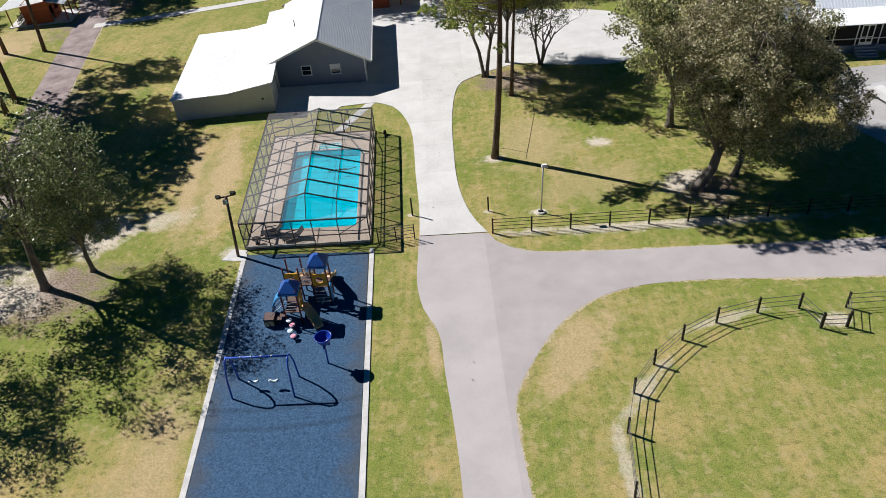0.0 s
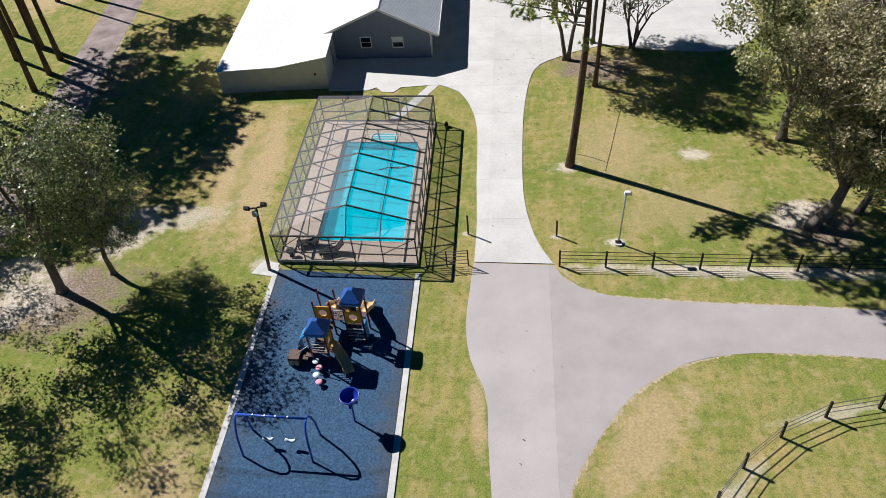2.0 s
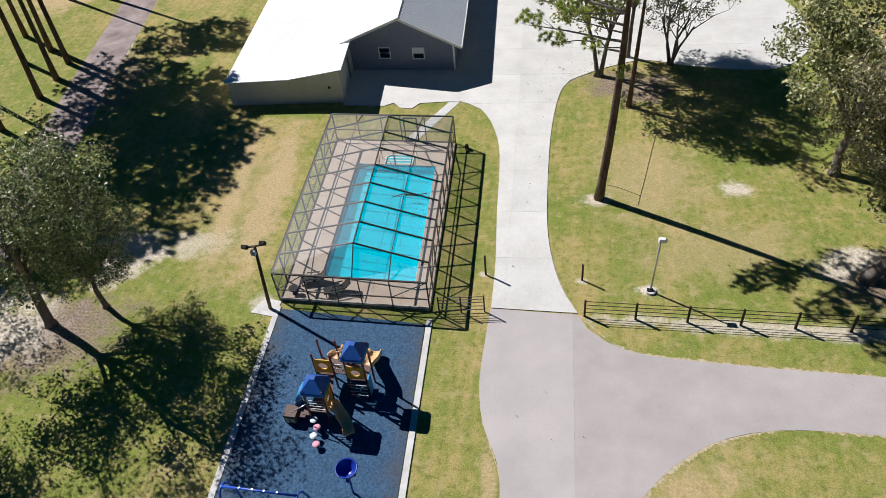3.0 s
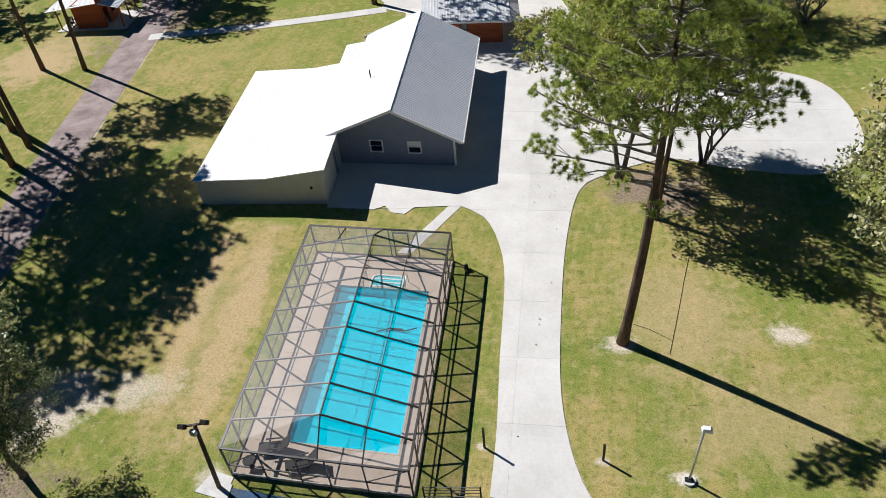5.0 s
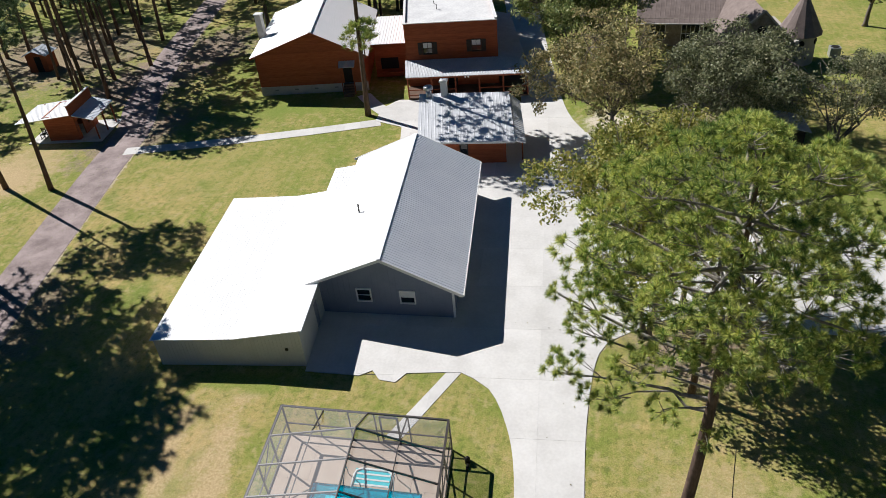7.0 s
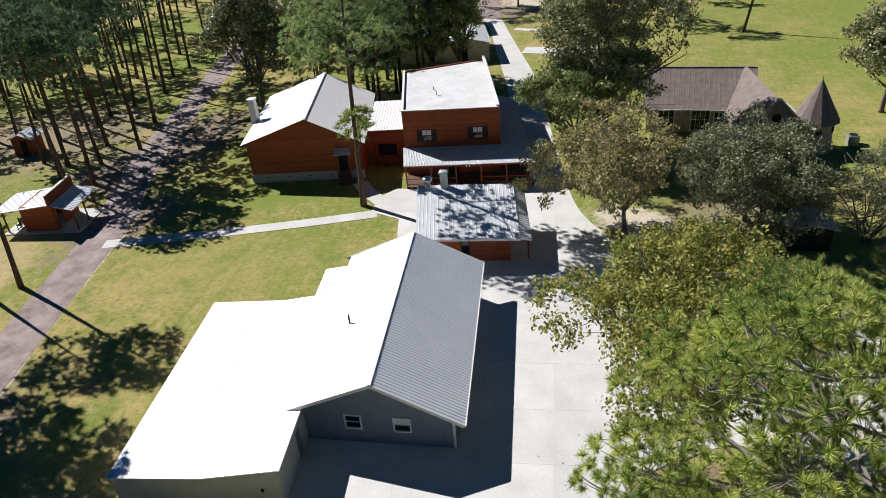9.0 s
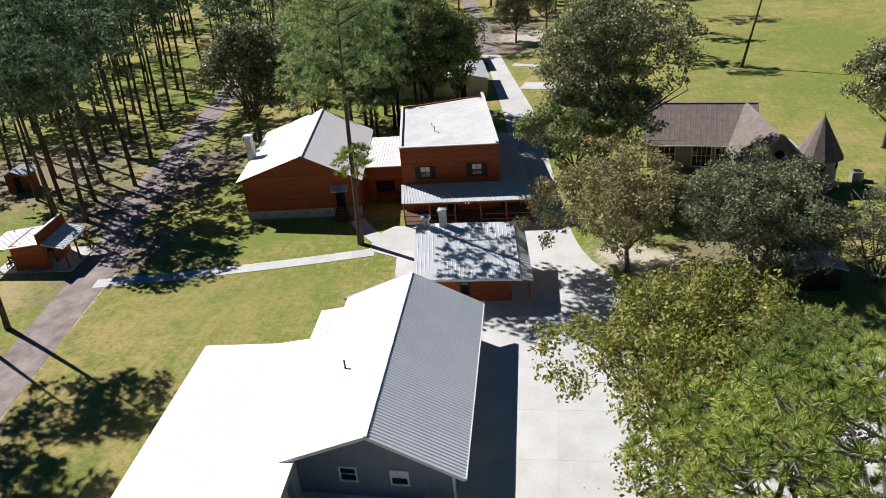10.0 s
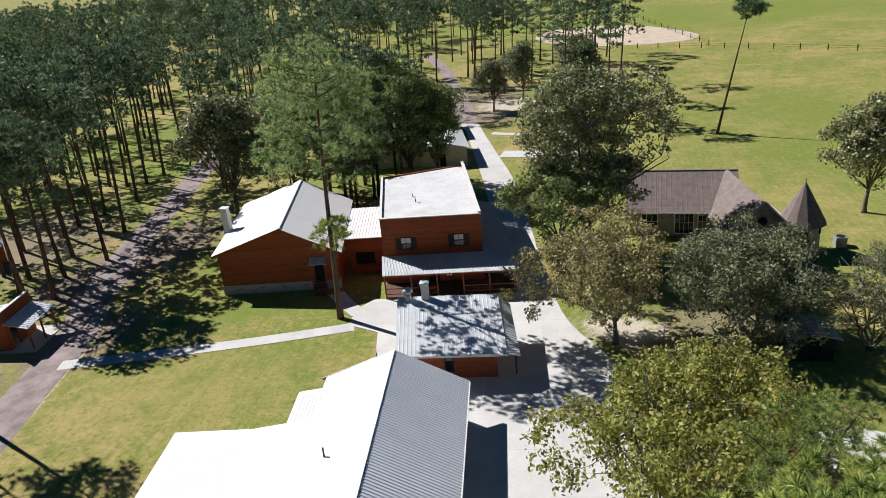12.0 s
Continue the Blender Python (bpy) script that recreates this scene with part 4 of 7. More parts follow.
def barn():
    f = frame_of((-37.1, 99.6), (11.7, 1.5), (-3.0, 14.5))
    w, dpt, eave, ridge = 11.75, 15.0, 4.35, 6.6
    h = thing("red_hall", f(0, 0, 0), "red wooden hall with white gable roof on block base", "building")
    mid = w * 0.555
    top = [(0, eave), (mid, ridge), (w, eave - 0.35)]
    part("wall", wall_with_holes(B(), f, "a", 0, 0, w, 0.95, top, 0.2, [(9.3, 10.3, 0.95, 2.9)]), RED_WOOD, h, "red stained board gable wall")

    def span(z):
        lo = 0 if z < eave else mid * (z - eave) / (ridge - eave)
        hi = w if z < eave - 0.35 else w - (w - mid) * (z - eave + 0.35) / (ridge - eave + 0.35)
        return lo, hi

    planks(h, f, "a", 0, 0, w, 1.0, ridge - 0.3, -1, 0.32, [(9.2, 10.4, 0.9, 3.0)], span)
    part("foundation", box(B(), -0.06, w + 0.06, -0.06, 0.3, 0, 0.95, f), BLOCK, h, "pale block foundation with vents")
    for k in range(4):
        a = 1.5 + k * 2.2
        part("foundation_vent", box(B(), a, a + 0.4, -0.07, -0.05, 0.5, 0.62, f), BLOCK_DARK, h)
    for a in (0, w - 0.2):
        part("wall", wall_with_holes(B(), f, "b", a, 0.2, dpt, 0, eave if a == 0 else eave - 0.35, 0.2), RED_WOOD, h)
    part("wall", wall_with_holes(B(), f, "a", dpt - 0.2, 0.2, w - 0.2, 0, top, 0.2), RED_WOOD, h)
    sl, sr = (ridge - eave) / mid, (ridge - eave + 0.35) / (w - mid)
    part("roof", ribbed(B(), f(-0.5, -0.4, eave + 0.1 - 0.5 * sl), f(-0.5, dpt + 0.4, eave + 0.1 - 0.5 * sl), f(mid, dpt + 0.4, ridge + 0.1), f(mid, -0.4, ridge + 0.1), 0.3, 0.008), WHITE_ROOF, h, "white metal roof slope")
    part("roof", ribbed(B(), f(w + 0.5, -0.4, eave - 0.25 - 0.5 * sr), f(w + 0.5, dpt + 0.4, eave - 0.25 - 0.5 * sr), f(mid, dpt + 0.4, ridge + 0.1), f(mid, -0.4, ridge + 0.1), 0.3, 0.008), WHITE_ROOF, h, "pale metal roof slope")
    part("ridge_cap", beam_box(B(), f(mid, -0.42, ridge + 0.19), f(mid, dpt + 0.42, ridge + 0.19), 0.32, 0.03), WHITE_ROOF, h)
    for s, e, z in ((mid, -0.5, eave + 0.1 - 0.5 * sl), (mid, w + 0.5, eave - 0.25 - 0.5 * sr)):
        part("barge_board", beam_box(B(), f(s, -0.42, ridge + 0.06), f(e, -0.42, z - 0.03), 0.05, 0.18), RED_POST, h)
    # porch door with a little roof and steps
    part("door", box(B(), 9.3, 10.3, 0.05, 0.1, 0.95, 2.9, f), DARK, h, "dark side door")
    part("door_canopy", ribbed(B(), f(9.0, -1.0, 3.0), f(10.7, -1.0, 3.0), f(10.7, 0, 3.35), f(9.0, 0, 3.35), 0.3, 0.03), GREY_ROOF, h)
    for k in range(5):
        part("step", box(B(), 9.2, 10.4, -1.6 + k * 0.3, -1.3 + k * 0.3 + 0.02, 0, 0.19 * (k + 1), f), DECKWOOD, h)
    for a in (9.15, 10.45):
        part("canopy_post", box(B(), a - 0.05, a + 0.05, -0.95, -0.85, 0.0, 3.05, f), RED_POST, h)
    # chimney flue at the far eave
    p = f(-0.25, 6.3, 0)
    bm = box(B(), p.x - 0.35, p.x + 0.35, p.y - 0.35, p.y + 0.35, 0, 6.9)
    ch = part("chimney", bm, BLOCK, h, "pale square chimney")
    part("chimney_cap", box(B(), p.x - 0.42, p.x + 0.42, p.y - 0.42, p.y + 0.42, 6.95, 7.08), TRIM, ch)
    # passage to the next building
    g = frame_of((-25.4, 104.6), (4.6, 0.5), (-1.2, 8.0))
    part("passage_wall", wall_with_holes(B(), g, "a", 0, 0, 4.1, 0, 3.75, 0.2, [(0.6, 2.6, 0.9, 2.2)]), RED_WOOD, h, "red board wall of the passage")
    planks(h, g, "a", 0, 0, 4.1, 0.05, 3.7, -1, 0.3, [(0.55, 2.65, 0.85, 2.25)])
    part("passage_opening", box(B(), 0.6, 2.6, 0.12, 0.16, 0.9, 2.2, g), DARK, h)
    part("passage_roof", ribbed(B(), g(-0.3, -0.3, 3.8), g(4.3, -0.3, 3.8), g(4.3, 7.0, 4.5), g(-0.3, 7.0, 4.5), 0.3, 0.03), WHITE_ROOF, h, "white metal passage roof")
    part("bench_shelf", box(B(), 0.7, 3.6, -1.0, -0.5, 0.7, 0.85, g), RED_POST, h)


barn()


def kiosk():
    f = frame_of((-55.8, 88.2), (3.6, 0.45), (-0.6, 4.2))
    h = thing("roadside_booth", f(0, 0, 0), "small red wooden booth with a false front and porch roof", "booth")
    w, d, e = 3.3, 4.0, 2.75
    part("wall", wall_with_holes(B(), f, "a", 0, 0, w, 0, [(0, e - 0.15), (w, e)], 0.12), RED_WOOD, h, "red stained board wall")
    planks(h, f, "a", 0, 0, w, 0.05, e - 0.1, -1, 0.28)
    part("wall", wall_with_holes(B(), f, "a", d - 0.12, 0, w, 0, [(0, e - 0.15), (w, e)], 0.12), RED_WOOD, h)
    part("wall", wall_with_holes(B(), f, "b", 0, 0.12, d - 0.12, 0, e - 0.15, 0.12, [(1.4, 2.3, 0, 2.0)]), RED_WOOD, h)
    part("wall", wall_with_holes(B(), f, "b", w - 0.12, 0.12, d - 0.12, 0, e, 0.12, [(0.5, 1.4, 0, 2.0), (2.2, 3.4, 0.9, 1.9)]), RED_WOOD, h)
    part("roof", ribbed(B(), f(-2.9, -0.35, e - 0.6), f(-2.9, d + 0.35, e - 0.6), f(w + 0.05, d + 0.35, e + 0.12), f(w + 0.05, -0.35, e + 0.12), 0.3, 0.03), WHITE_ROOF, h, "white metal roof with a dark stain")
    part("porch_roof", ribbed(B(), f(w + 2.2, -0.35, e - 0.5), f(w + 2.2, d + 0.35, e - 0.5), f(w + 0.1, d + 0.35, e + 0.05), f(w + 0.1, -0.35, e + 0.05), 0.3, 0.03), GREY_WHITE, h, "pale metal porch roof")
    part("false_front", box(B(), w - 0.06, w + 0.08, -0.4, d + 0.4, e - 0.1, e + 1.15, f), RED_WOOD, h, "raised board front above the roof")
    part("false_front_cap", box(B(), w - 0.12, w + 0.14, -0.45, d + 0.45, e + 1.16, e + 1.22, f), TRIM, h)
    for a, b in ((w + 2.0, 0.0), (w + 2.0, d), (w + 2.0, d / 2), (-1.85, 0.0), (-1.85, d)):
        part("post", box(B(), a - 0.06, a + 0.06, b - 0.06, b + 0.06, 0, e - 0.35, f), RED_POST, h)
    part("base_slab", slab(B(), [f(a, b, 0)[:2] for a, b in ((-2.2, -0.5), (w + 2.4, -0.5), (w + 2.4, d + 0.6), (-2.2, d + 0.6))], 0.0, 0.08), KERB, h)
    for k in range(3):
        g = frame_of(f(-1.3 + 0.0 * k, 0.5 + k * 1.1, 0)[:2], (1, 0.12), (-0.1, 1))
        c = thing("rocking_chair", g(0, 0, 0.08), "dark slatted rocking chair on the booth porch", "chair", "rocking chairs at the booth")
        part("seat", box(B(), 0, 0.5, 0, 0.5, 0.48, 0.53, g), FENCE, c)
        for a in (0, 0.45):
            part("rocker", box(B(), a, a + 0.05, -0.15, 0.75, 0.08, 0.13, g), FENCE, c)
            part("leg", box(B(), a, a + 0.05, 0.0, 0.05, 0.12, 0.75, g), FENCE, c)
            part("leg", box(B(), a, a + 0.05, 0.45, 0.5, 0.12, 1.15, g), FENCE, c)
        for j in range(4):
            part("back_slat", box(B(), 0.06 + j * 0.1, 0.12 + j * 0.1, 0.45, 0.48, 0.55, 1.12, g), FENCE, c)


kiosk()


def shed(name, o, ex, ey, w, d, e, r, wall_mat, roof_mat, label):
    """A small gabled outbuilding with a door."""
    f = frame_of(o, ex, ey)
    h = thing(name, f(0, 0, 0), label, "shed")
    top = [(0, e), (w / 2, r), (w, e)]
    part("wall", wall_with_holes(B(), f, "a", 0, 0, w, 0, top, 0.12, [(w * 0.4, w * 0.4 + 0.9, 0, 2.0)]), wall_mat, h)
    part("wall", wall_with_holes(B(), f, "a", d - 0.12, 0, w, 0, top, 0.12), wall_mat, h)
    for a in (0, w - 0.12):
        part("wall", wall_with_holes(B(), f, "b", a, 0.12, d - 0.12, 0, e, 0.12), wall_mat, h)
    part("door", box(B(), w * 0.4, w * 0.4 + 0.9, 0.04, 0.08, 0, 2.0, f), DARK, h)
    s = (r - e) / (w / 2) * 0.35
    for a0 in (-0.35, w + 0.35):
        part("roof", ribbed(B(), f(a0, -0.3, e - s + 0.05), f(a0, d + 0.3, e - s + 0.05), f(w / 2, d + 0.3, r + 0.05), f(w / 2, -0.3, r + 0.05), 0.3, 0.03), roof_mat, h)
    return h


shed("garden_hut", (-71.8, 106.6), (1, 0.1), (-0.1, 1), 2.6, 2.2, 2.2, 2.7, RED_WOOD, GREY_WHITE, "small red hut with a pale roof among pines")
shed("row_building", (-38.5, 141), (1, 0.1), (-0.12, 1), 13.5, 12, 3.2, 5.0, BLOCK, GREY_WHITE, "long pale-roofed building behind the trees")
shed("row_building", (-25.0, 141.8), (1, 0.02), (-0.24, 1), 6.9, 10.6, 2.8, 3.5, STUCCO, WHITE_ROOF, "low pale building with a white roof beside the lane")
shed("row_building", (-27.4, 158.4), (1, 0.02), (-0.26, 1), 5.4, 9.2, 2.9, 3.8, STUCCO, WHITE_ROOF, "small white-roofed building at the far end of the lane")
shed("tool_shed", (12.5, 88.2), (1, 0.05), (-0.05, 1), 3.1, 2.6, 1.9, 2.3, FENCE, mat("dull_tin", (0.34, 0.36, 0.40), (0.50, 0.52, 0.56), 1.2, 0.5, 0.0), "dark shed half hidden under shrubs")


def manor():
    h = thing("stone_manor", (3.0, 113.3, 0), "stone house with brown shingle roofs, gable wing and round turret", "house")
    f = frame_of((3.0, 113.4), (10.0, -0.8), (0.9, 10.0))
    w, d, e, r = 10.6, 9.4, 3.0, 5.65
    part("wall", wall_with_holes(B(), f, "a", 0, 0, w, 0, e + 0.1, 0.3, [(4.6, 6.4, 0.3, 2.6), (6.9, 7.7, 0.9, 2.3), (1.2, 2.8, 0.8, 2.4)]), STONE, h, "field stone wall")
    part("wall", wall_with_holes(B(), f, "a", d - 0.3, 0, w, 0, e + 0.1, 0.3), STONE, h)
    for a in (0, w - 0.3):
        part("wall", wall_with_holes(B(), f, "b", a, 0.3, d - 0.3, 0, [(0.3, e), (d / 2, r - 0.2), (d - 0.3, e)], 0.3), STONE, h)
    window(h, f, "a", 0, 4.6, 6.4, 0.3, 2.6, -1, TRIM, 4)
    window(h, f, "a", 0, 6.9, 7.7, 0.9, 2.3, -1, TRIM, 2)
    window(h, f, "a", 0, 1.2, 2.8, 0.8, 2.4, -1, TRIM, 3)
    o = 0.55
    sl = (r - e) / (d / 2)
    for b0 in (-o, d + o):
        z0 = e - o * sl
        part("roof", ribbed(B(), f(-0.4, b0, z0), f(w + 0.4, b0, z0), f(w + 0.4, d / 2, r), f(-0.4, d / 2, r), 0.5, 0.008), SHINGLE, h, "brown shingle roof slope")
    part("ridge_cap", beam_box(B(), f(-0.4, d / 2, r + 0.08), f(w + 0.4, d / 2, r + 0.08), 0.3, 0.05), SHINGLE, h)
    part("gutter", beam_box(B(), f(-0.4, -o - 0.04, e - o * sl), f(8.4, -o - 0.04, e - o * sl), 0.1, 0.1), TRIM, h)
    # gable wing towards the drive
    g = frame_of((11.75, 106.9), (5.6, -0.5), (-1.3, 10.1))
    gw, gd, gr = 5.7, 10.6, 5.75
    top = [(0, 2.75), (gw / 2, gr - 0.1), (gw, 2.75)]
    part("wing_wall", wall_with_holes(B(), g, "a", 0, 0, gw, 0, top, 0.3, [(2.3, 3.4, 0.8, 2.4)]), STONE, h, "stone gable with a round window")
    window(h, g, "a", 0, 2.3, 3.4, 0.8, 2.4, -1, TRIM, 2)
    for a in (0, gw - 0.3):
        part("wing_wall", wall_with_holes(B(), g, "b", a, 0.3, 6.3, 0, 2.75, 0.3), STONE, h)
    gs = (gr - 2.75) / (gw / 2)
    for a in (-0.45, gw + 0.45):
        z0 = 2.85 - 0.45 * gs
        part("wing_roof", ribbed(B(), g(a, -0.1, z0), g(a, gd, z0), g(gw / 2, gd, gr), g(gw / 2, -0.1, gr), 0.5, 0.008), SHINGLE, h, "brown shingle wing roof")
        part("coping", beam_box(B(), g(a, -0.2, z0 + 0.1), g(gw / 2, -0.2, gr + 0.12), 0.32, 0.16), STUCCO, h, "pale stone coping")
    part("coping", beam_box(B(), g(gw + 0.55, -0.2, 2.75), g(gw + 0.4, 7.5, 2.75), 0.4, 0.3), STUCCO, h, "pale stone coping")
    p = g(gw / 2, -0.02, 3.9)
    bm = B()
    bmesh.ops.create_cone(bm, cap_ends=True, segments=20, radius1=0.42, radius2=0.42, depth=0.1, matrix=Matrix.Translation(p) @ Matrix.Rotation(radians(90), 4, "X"))
    part("round_window", bm, DARK, h)
    # turret
    c = Vector((18.6, 108.6, 0))
    bm = tube(B(), [c, c + Vector((0, 0, 3.3))], [1.75, 1.65], 24)
    tower = part("turret", bm, STUCCO, h, "round pale stone turret", False)
    bm = tube(B(), [c + Vector((0, 0, 3.0)), c + Vector((0, 0, 3.1)), c + Vector((0, 0, 7.0))], [2.2, 2.15, 0.03], 12)
    part("cone_roof", bm, SHINGLE, tower, "dark pointed shingle roof")
    part("finial", tube(B(), [c + Vector((0, 0, 6.9)), c + Vector((0, 0, 7.3))], 0.03, 6), FENCE, tower)
    for k in (0, 1, 2):
        a = radians(-150 + k * 60)
        q = c + Vector((math.cos(a) * 1.68, math.sin(a) * 1.68, 2.3))
        bm = B()
        bmesh.ops.create_cone(bm, cap_ends=True, segments=14, radius1=0.3, radius2=0.3, depth=0.12, matrix=Matrix.Translation(q) @ Matrix.Rotation(a, 4, "Z") @ Matrix.Rotation(radians(90), 4, "Y"))
        part("turret_window", bm, DARK, tower)


manor()
ac = thing("air_conditioner", (22.6, 109.6, 0), "pale grey outdoor air-conditioning unit on the lawn", "air conditioner")
part("casing", box(B(), 22.1, 23.1, 109.1, 110.1, 0.0, 1.0), STEEL, ac)
part("fan_grille", tube(B(), [(22.6, 109.6, 1.0), (22.6, 109.6, 1.04)], 0.4, 20), FENCE, ac)


def porch_house():
    f = frame_of((33.4, 64.6), (10.0, -0.3), (0.3, 10.0))
    h = thing("porch_house", f(0, 0, 0), "white-roofed house with a dark screened porch and steps", "house")
    w, d = 18.0, 9.0
    part("wall", wall_with_holes(B(), f, "a", 2.6, 0, w, 0, 3.3, 0.2), SIDING, h)
    part("wall", wall_with_holes(B(), f, "b", 0, 2.8, d, 0, 3.3, 0.2), SIDING, h)
    part("porch_base", box(B(), 0, w, 0, 2.6, 0, 0.75, f), SIDING, h, "blue-grey skirting board")
    for k in range(9):
        a = k * 2.1
        part("porch_post", box(B(), a, a + 0.1, 0.02, 0.12, 0.75, 2.9, f), TRIM, h)
        part("screen", box(B(), a + 0.1, a + 2.1, 0.05, 0.06, 0.8, 2.85, f), DARK, h, "dark insect screen")
        part("rail", box(B(), a + 0.1, a + 2.1, 0.03, 0.09, 1.35, 1.42, f), TRIM, h)
    dr = part("porch_door", box(B(), 4.55, 5.75, -0.04, 0.0, 0.78, 1.0, f), TRIM, h, "white screen door")
    for a0, a1, z0, z1 in ((4.55, 4.65, 1.0, 2.75), (5.65, 5.75, 1.0, 2.75), (4.65, 5.65, 2.65, 2.75), (5.1, 5.2, 1.0, 2.65), (4.65, 5.65, 1.5, 1.58), (4.65, 5.65, 1.0, 1.06)):
        part("door_frame", box(B(), a0, a1, -0.04, 0.0, z0, z1, f), TRIM, dr)
    for k in range(4):
        part("step", box(B(), 4.2, 6.1, -1.3 + k * 0.3, -0.98 + k * 0.3, 0, 0.18 * (k + 1), f), SIDING, h, "blue-grey wooden step")
    part("roof", ribbed(B(), f(-0.4, -0.4, 2.9), f(w, -0.4, 2.9), f(w, 3.0, 3.6), f(-0.4, 3.0, 3.6), 0.3, 0.03), WHITE_ROOF, h, "white metal porch roof")
    part("roof", ribbed(B(), f(1.0, 2.4, 3.5), f(w, 2.4, 3.5), f(w, 6.5, 5.6), f(1.0, 6.5, 5.6), 0.3, 0.03), GREY_WHITE, h, "ribbed metal main roof")


porch_house()


def parked_car():
    f = frame_of((36.5, 54.3), (-0.25, 1.0), (-1.0, -0.25))
    c = thing("parked_car", f(0, 0, 0), "pale parked car on the grey lot", "car")
    prof = [(-2.1, 0.35), (-2.15, 0.8), (-1.3, 0.95), (-0.8, 1.42), (0.7, 1.45), (1.35, 0.98), (2.1, 0.85), (2.15, 0.4)]
    bm = B()
    left = [bm.verts.new(f(a, -0.85 if z < 1.2 else -0.68, z)) for a, z in prof]
    right = [bm.verts.new(f(a, 0.85 if z < 1.2 else 0.68, z)) for a, z in prof]
    bm.faces.new(left)
    bm.faces.new(right[::-1])
    for i in range(len(prof)):
        j = (i + 1) % len(prof)
        bm.faces.new((left[i], right[i], right[j], left[j]))
    body = part("body", bm, CAR_WHITE, c)
    bm = B()
    hexa(bm, [f(-1.27, -0.7, 0.99), f(-1.27, 0.7, 0.99), f(-0.85, 0.6, 1.38), f(-0.85, -0.6, 1.38), f(-1.29, -0.7, 1.01), f(-1.29, 0.7, 1.01), f(-0.87, 0.6, 1.4), f(-0.87, -0.6, 1.4)])
    part("windscreen", bm, GLASS, body)
    bm = B()
    hexa(bm, [f(-0.7, -0.83, 1.0), f(1.15, -0.83, 1.0), f(0.7, -0.72, 1.36), f(-0.6, -0.72, 1.36), f(-0.7, -0.86, 1.0), f(1.15, -0.86, 1.0), f(0.7, -0.75, 1.36), f(-0.6, -0.75, 1.36)])
    part("side_window", bm, GLASS, body)
    for a in (-1.35, 1.35):
        for b in (-0.78, 0.78):
            p = f(a, b, 0.33)
            ax = f(a, b + 0.1, 0.33) - p
            wh = part("wheel", tube(B(), [p - ax, p + ax], 0.33, 16), TYRE, c)
            part("rim", tube(B(), [p - ax * 1.05, p + ax * 1.05], 0.2, 12), STEEL, wh)


parked_car()


# ---- pool, deck and screen enclosure ----
CF = frame_of((-15.6, 38.2), (9.05, 0.05), (-1.15, 16.4))
CW, CL, CE, CR, CM = 9.05, 16.4, 2.3, 3.55, 4.78
PA0, PA1, PB0, PB1 = 2.16, 7.88, 2.2, 13.5


ALCOVE = mat("alcove_water", (0.08, 0.62, 0.70), (0.16, 0.70, 0.76), 2.0, 0.12, spec=0.5)


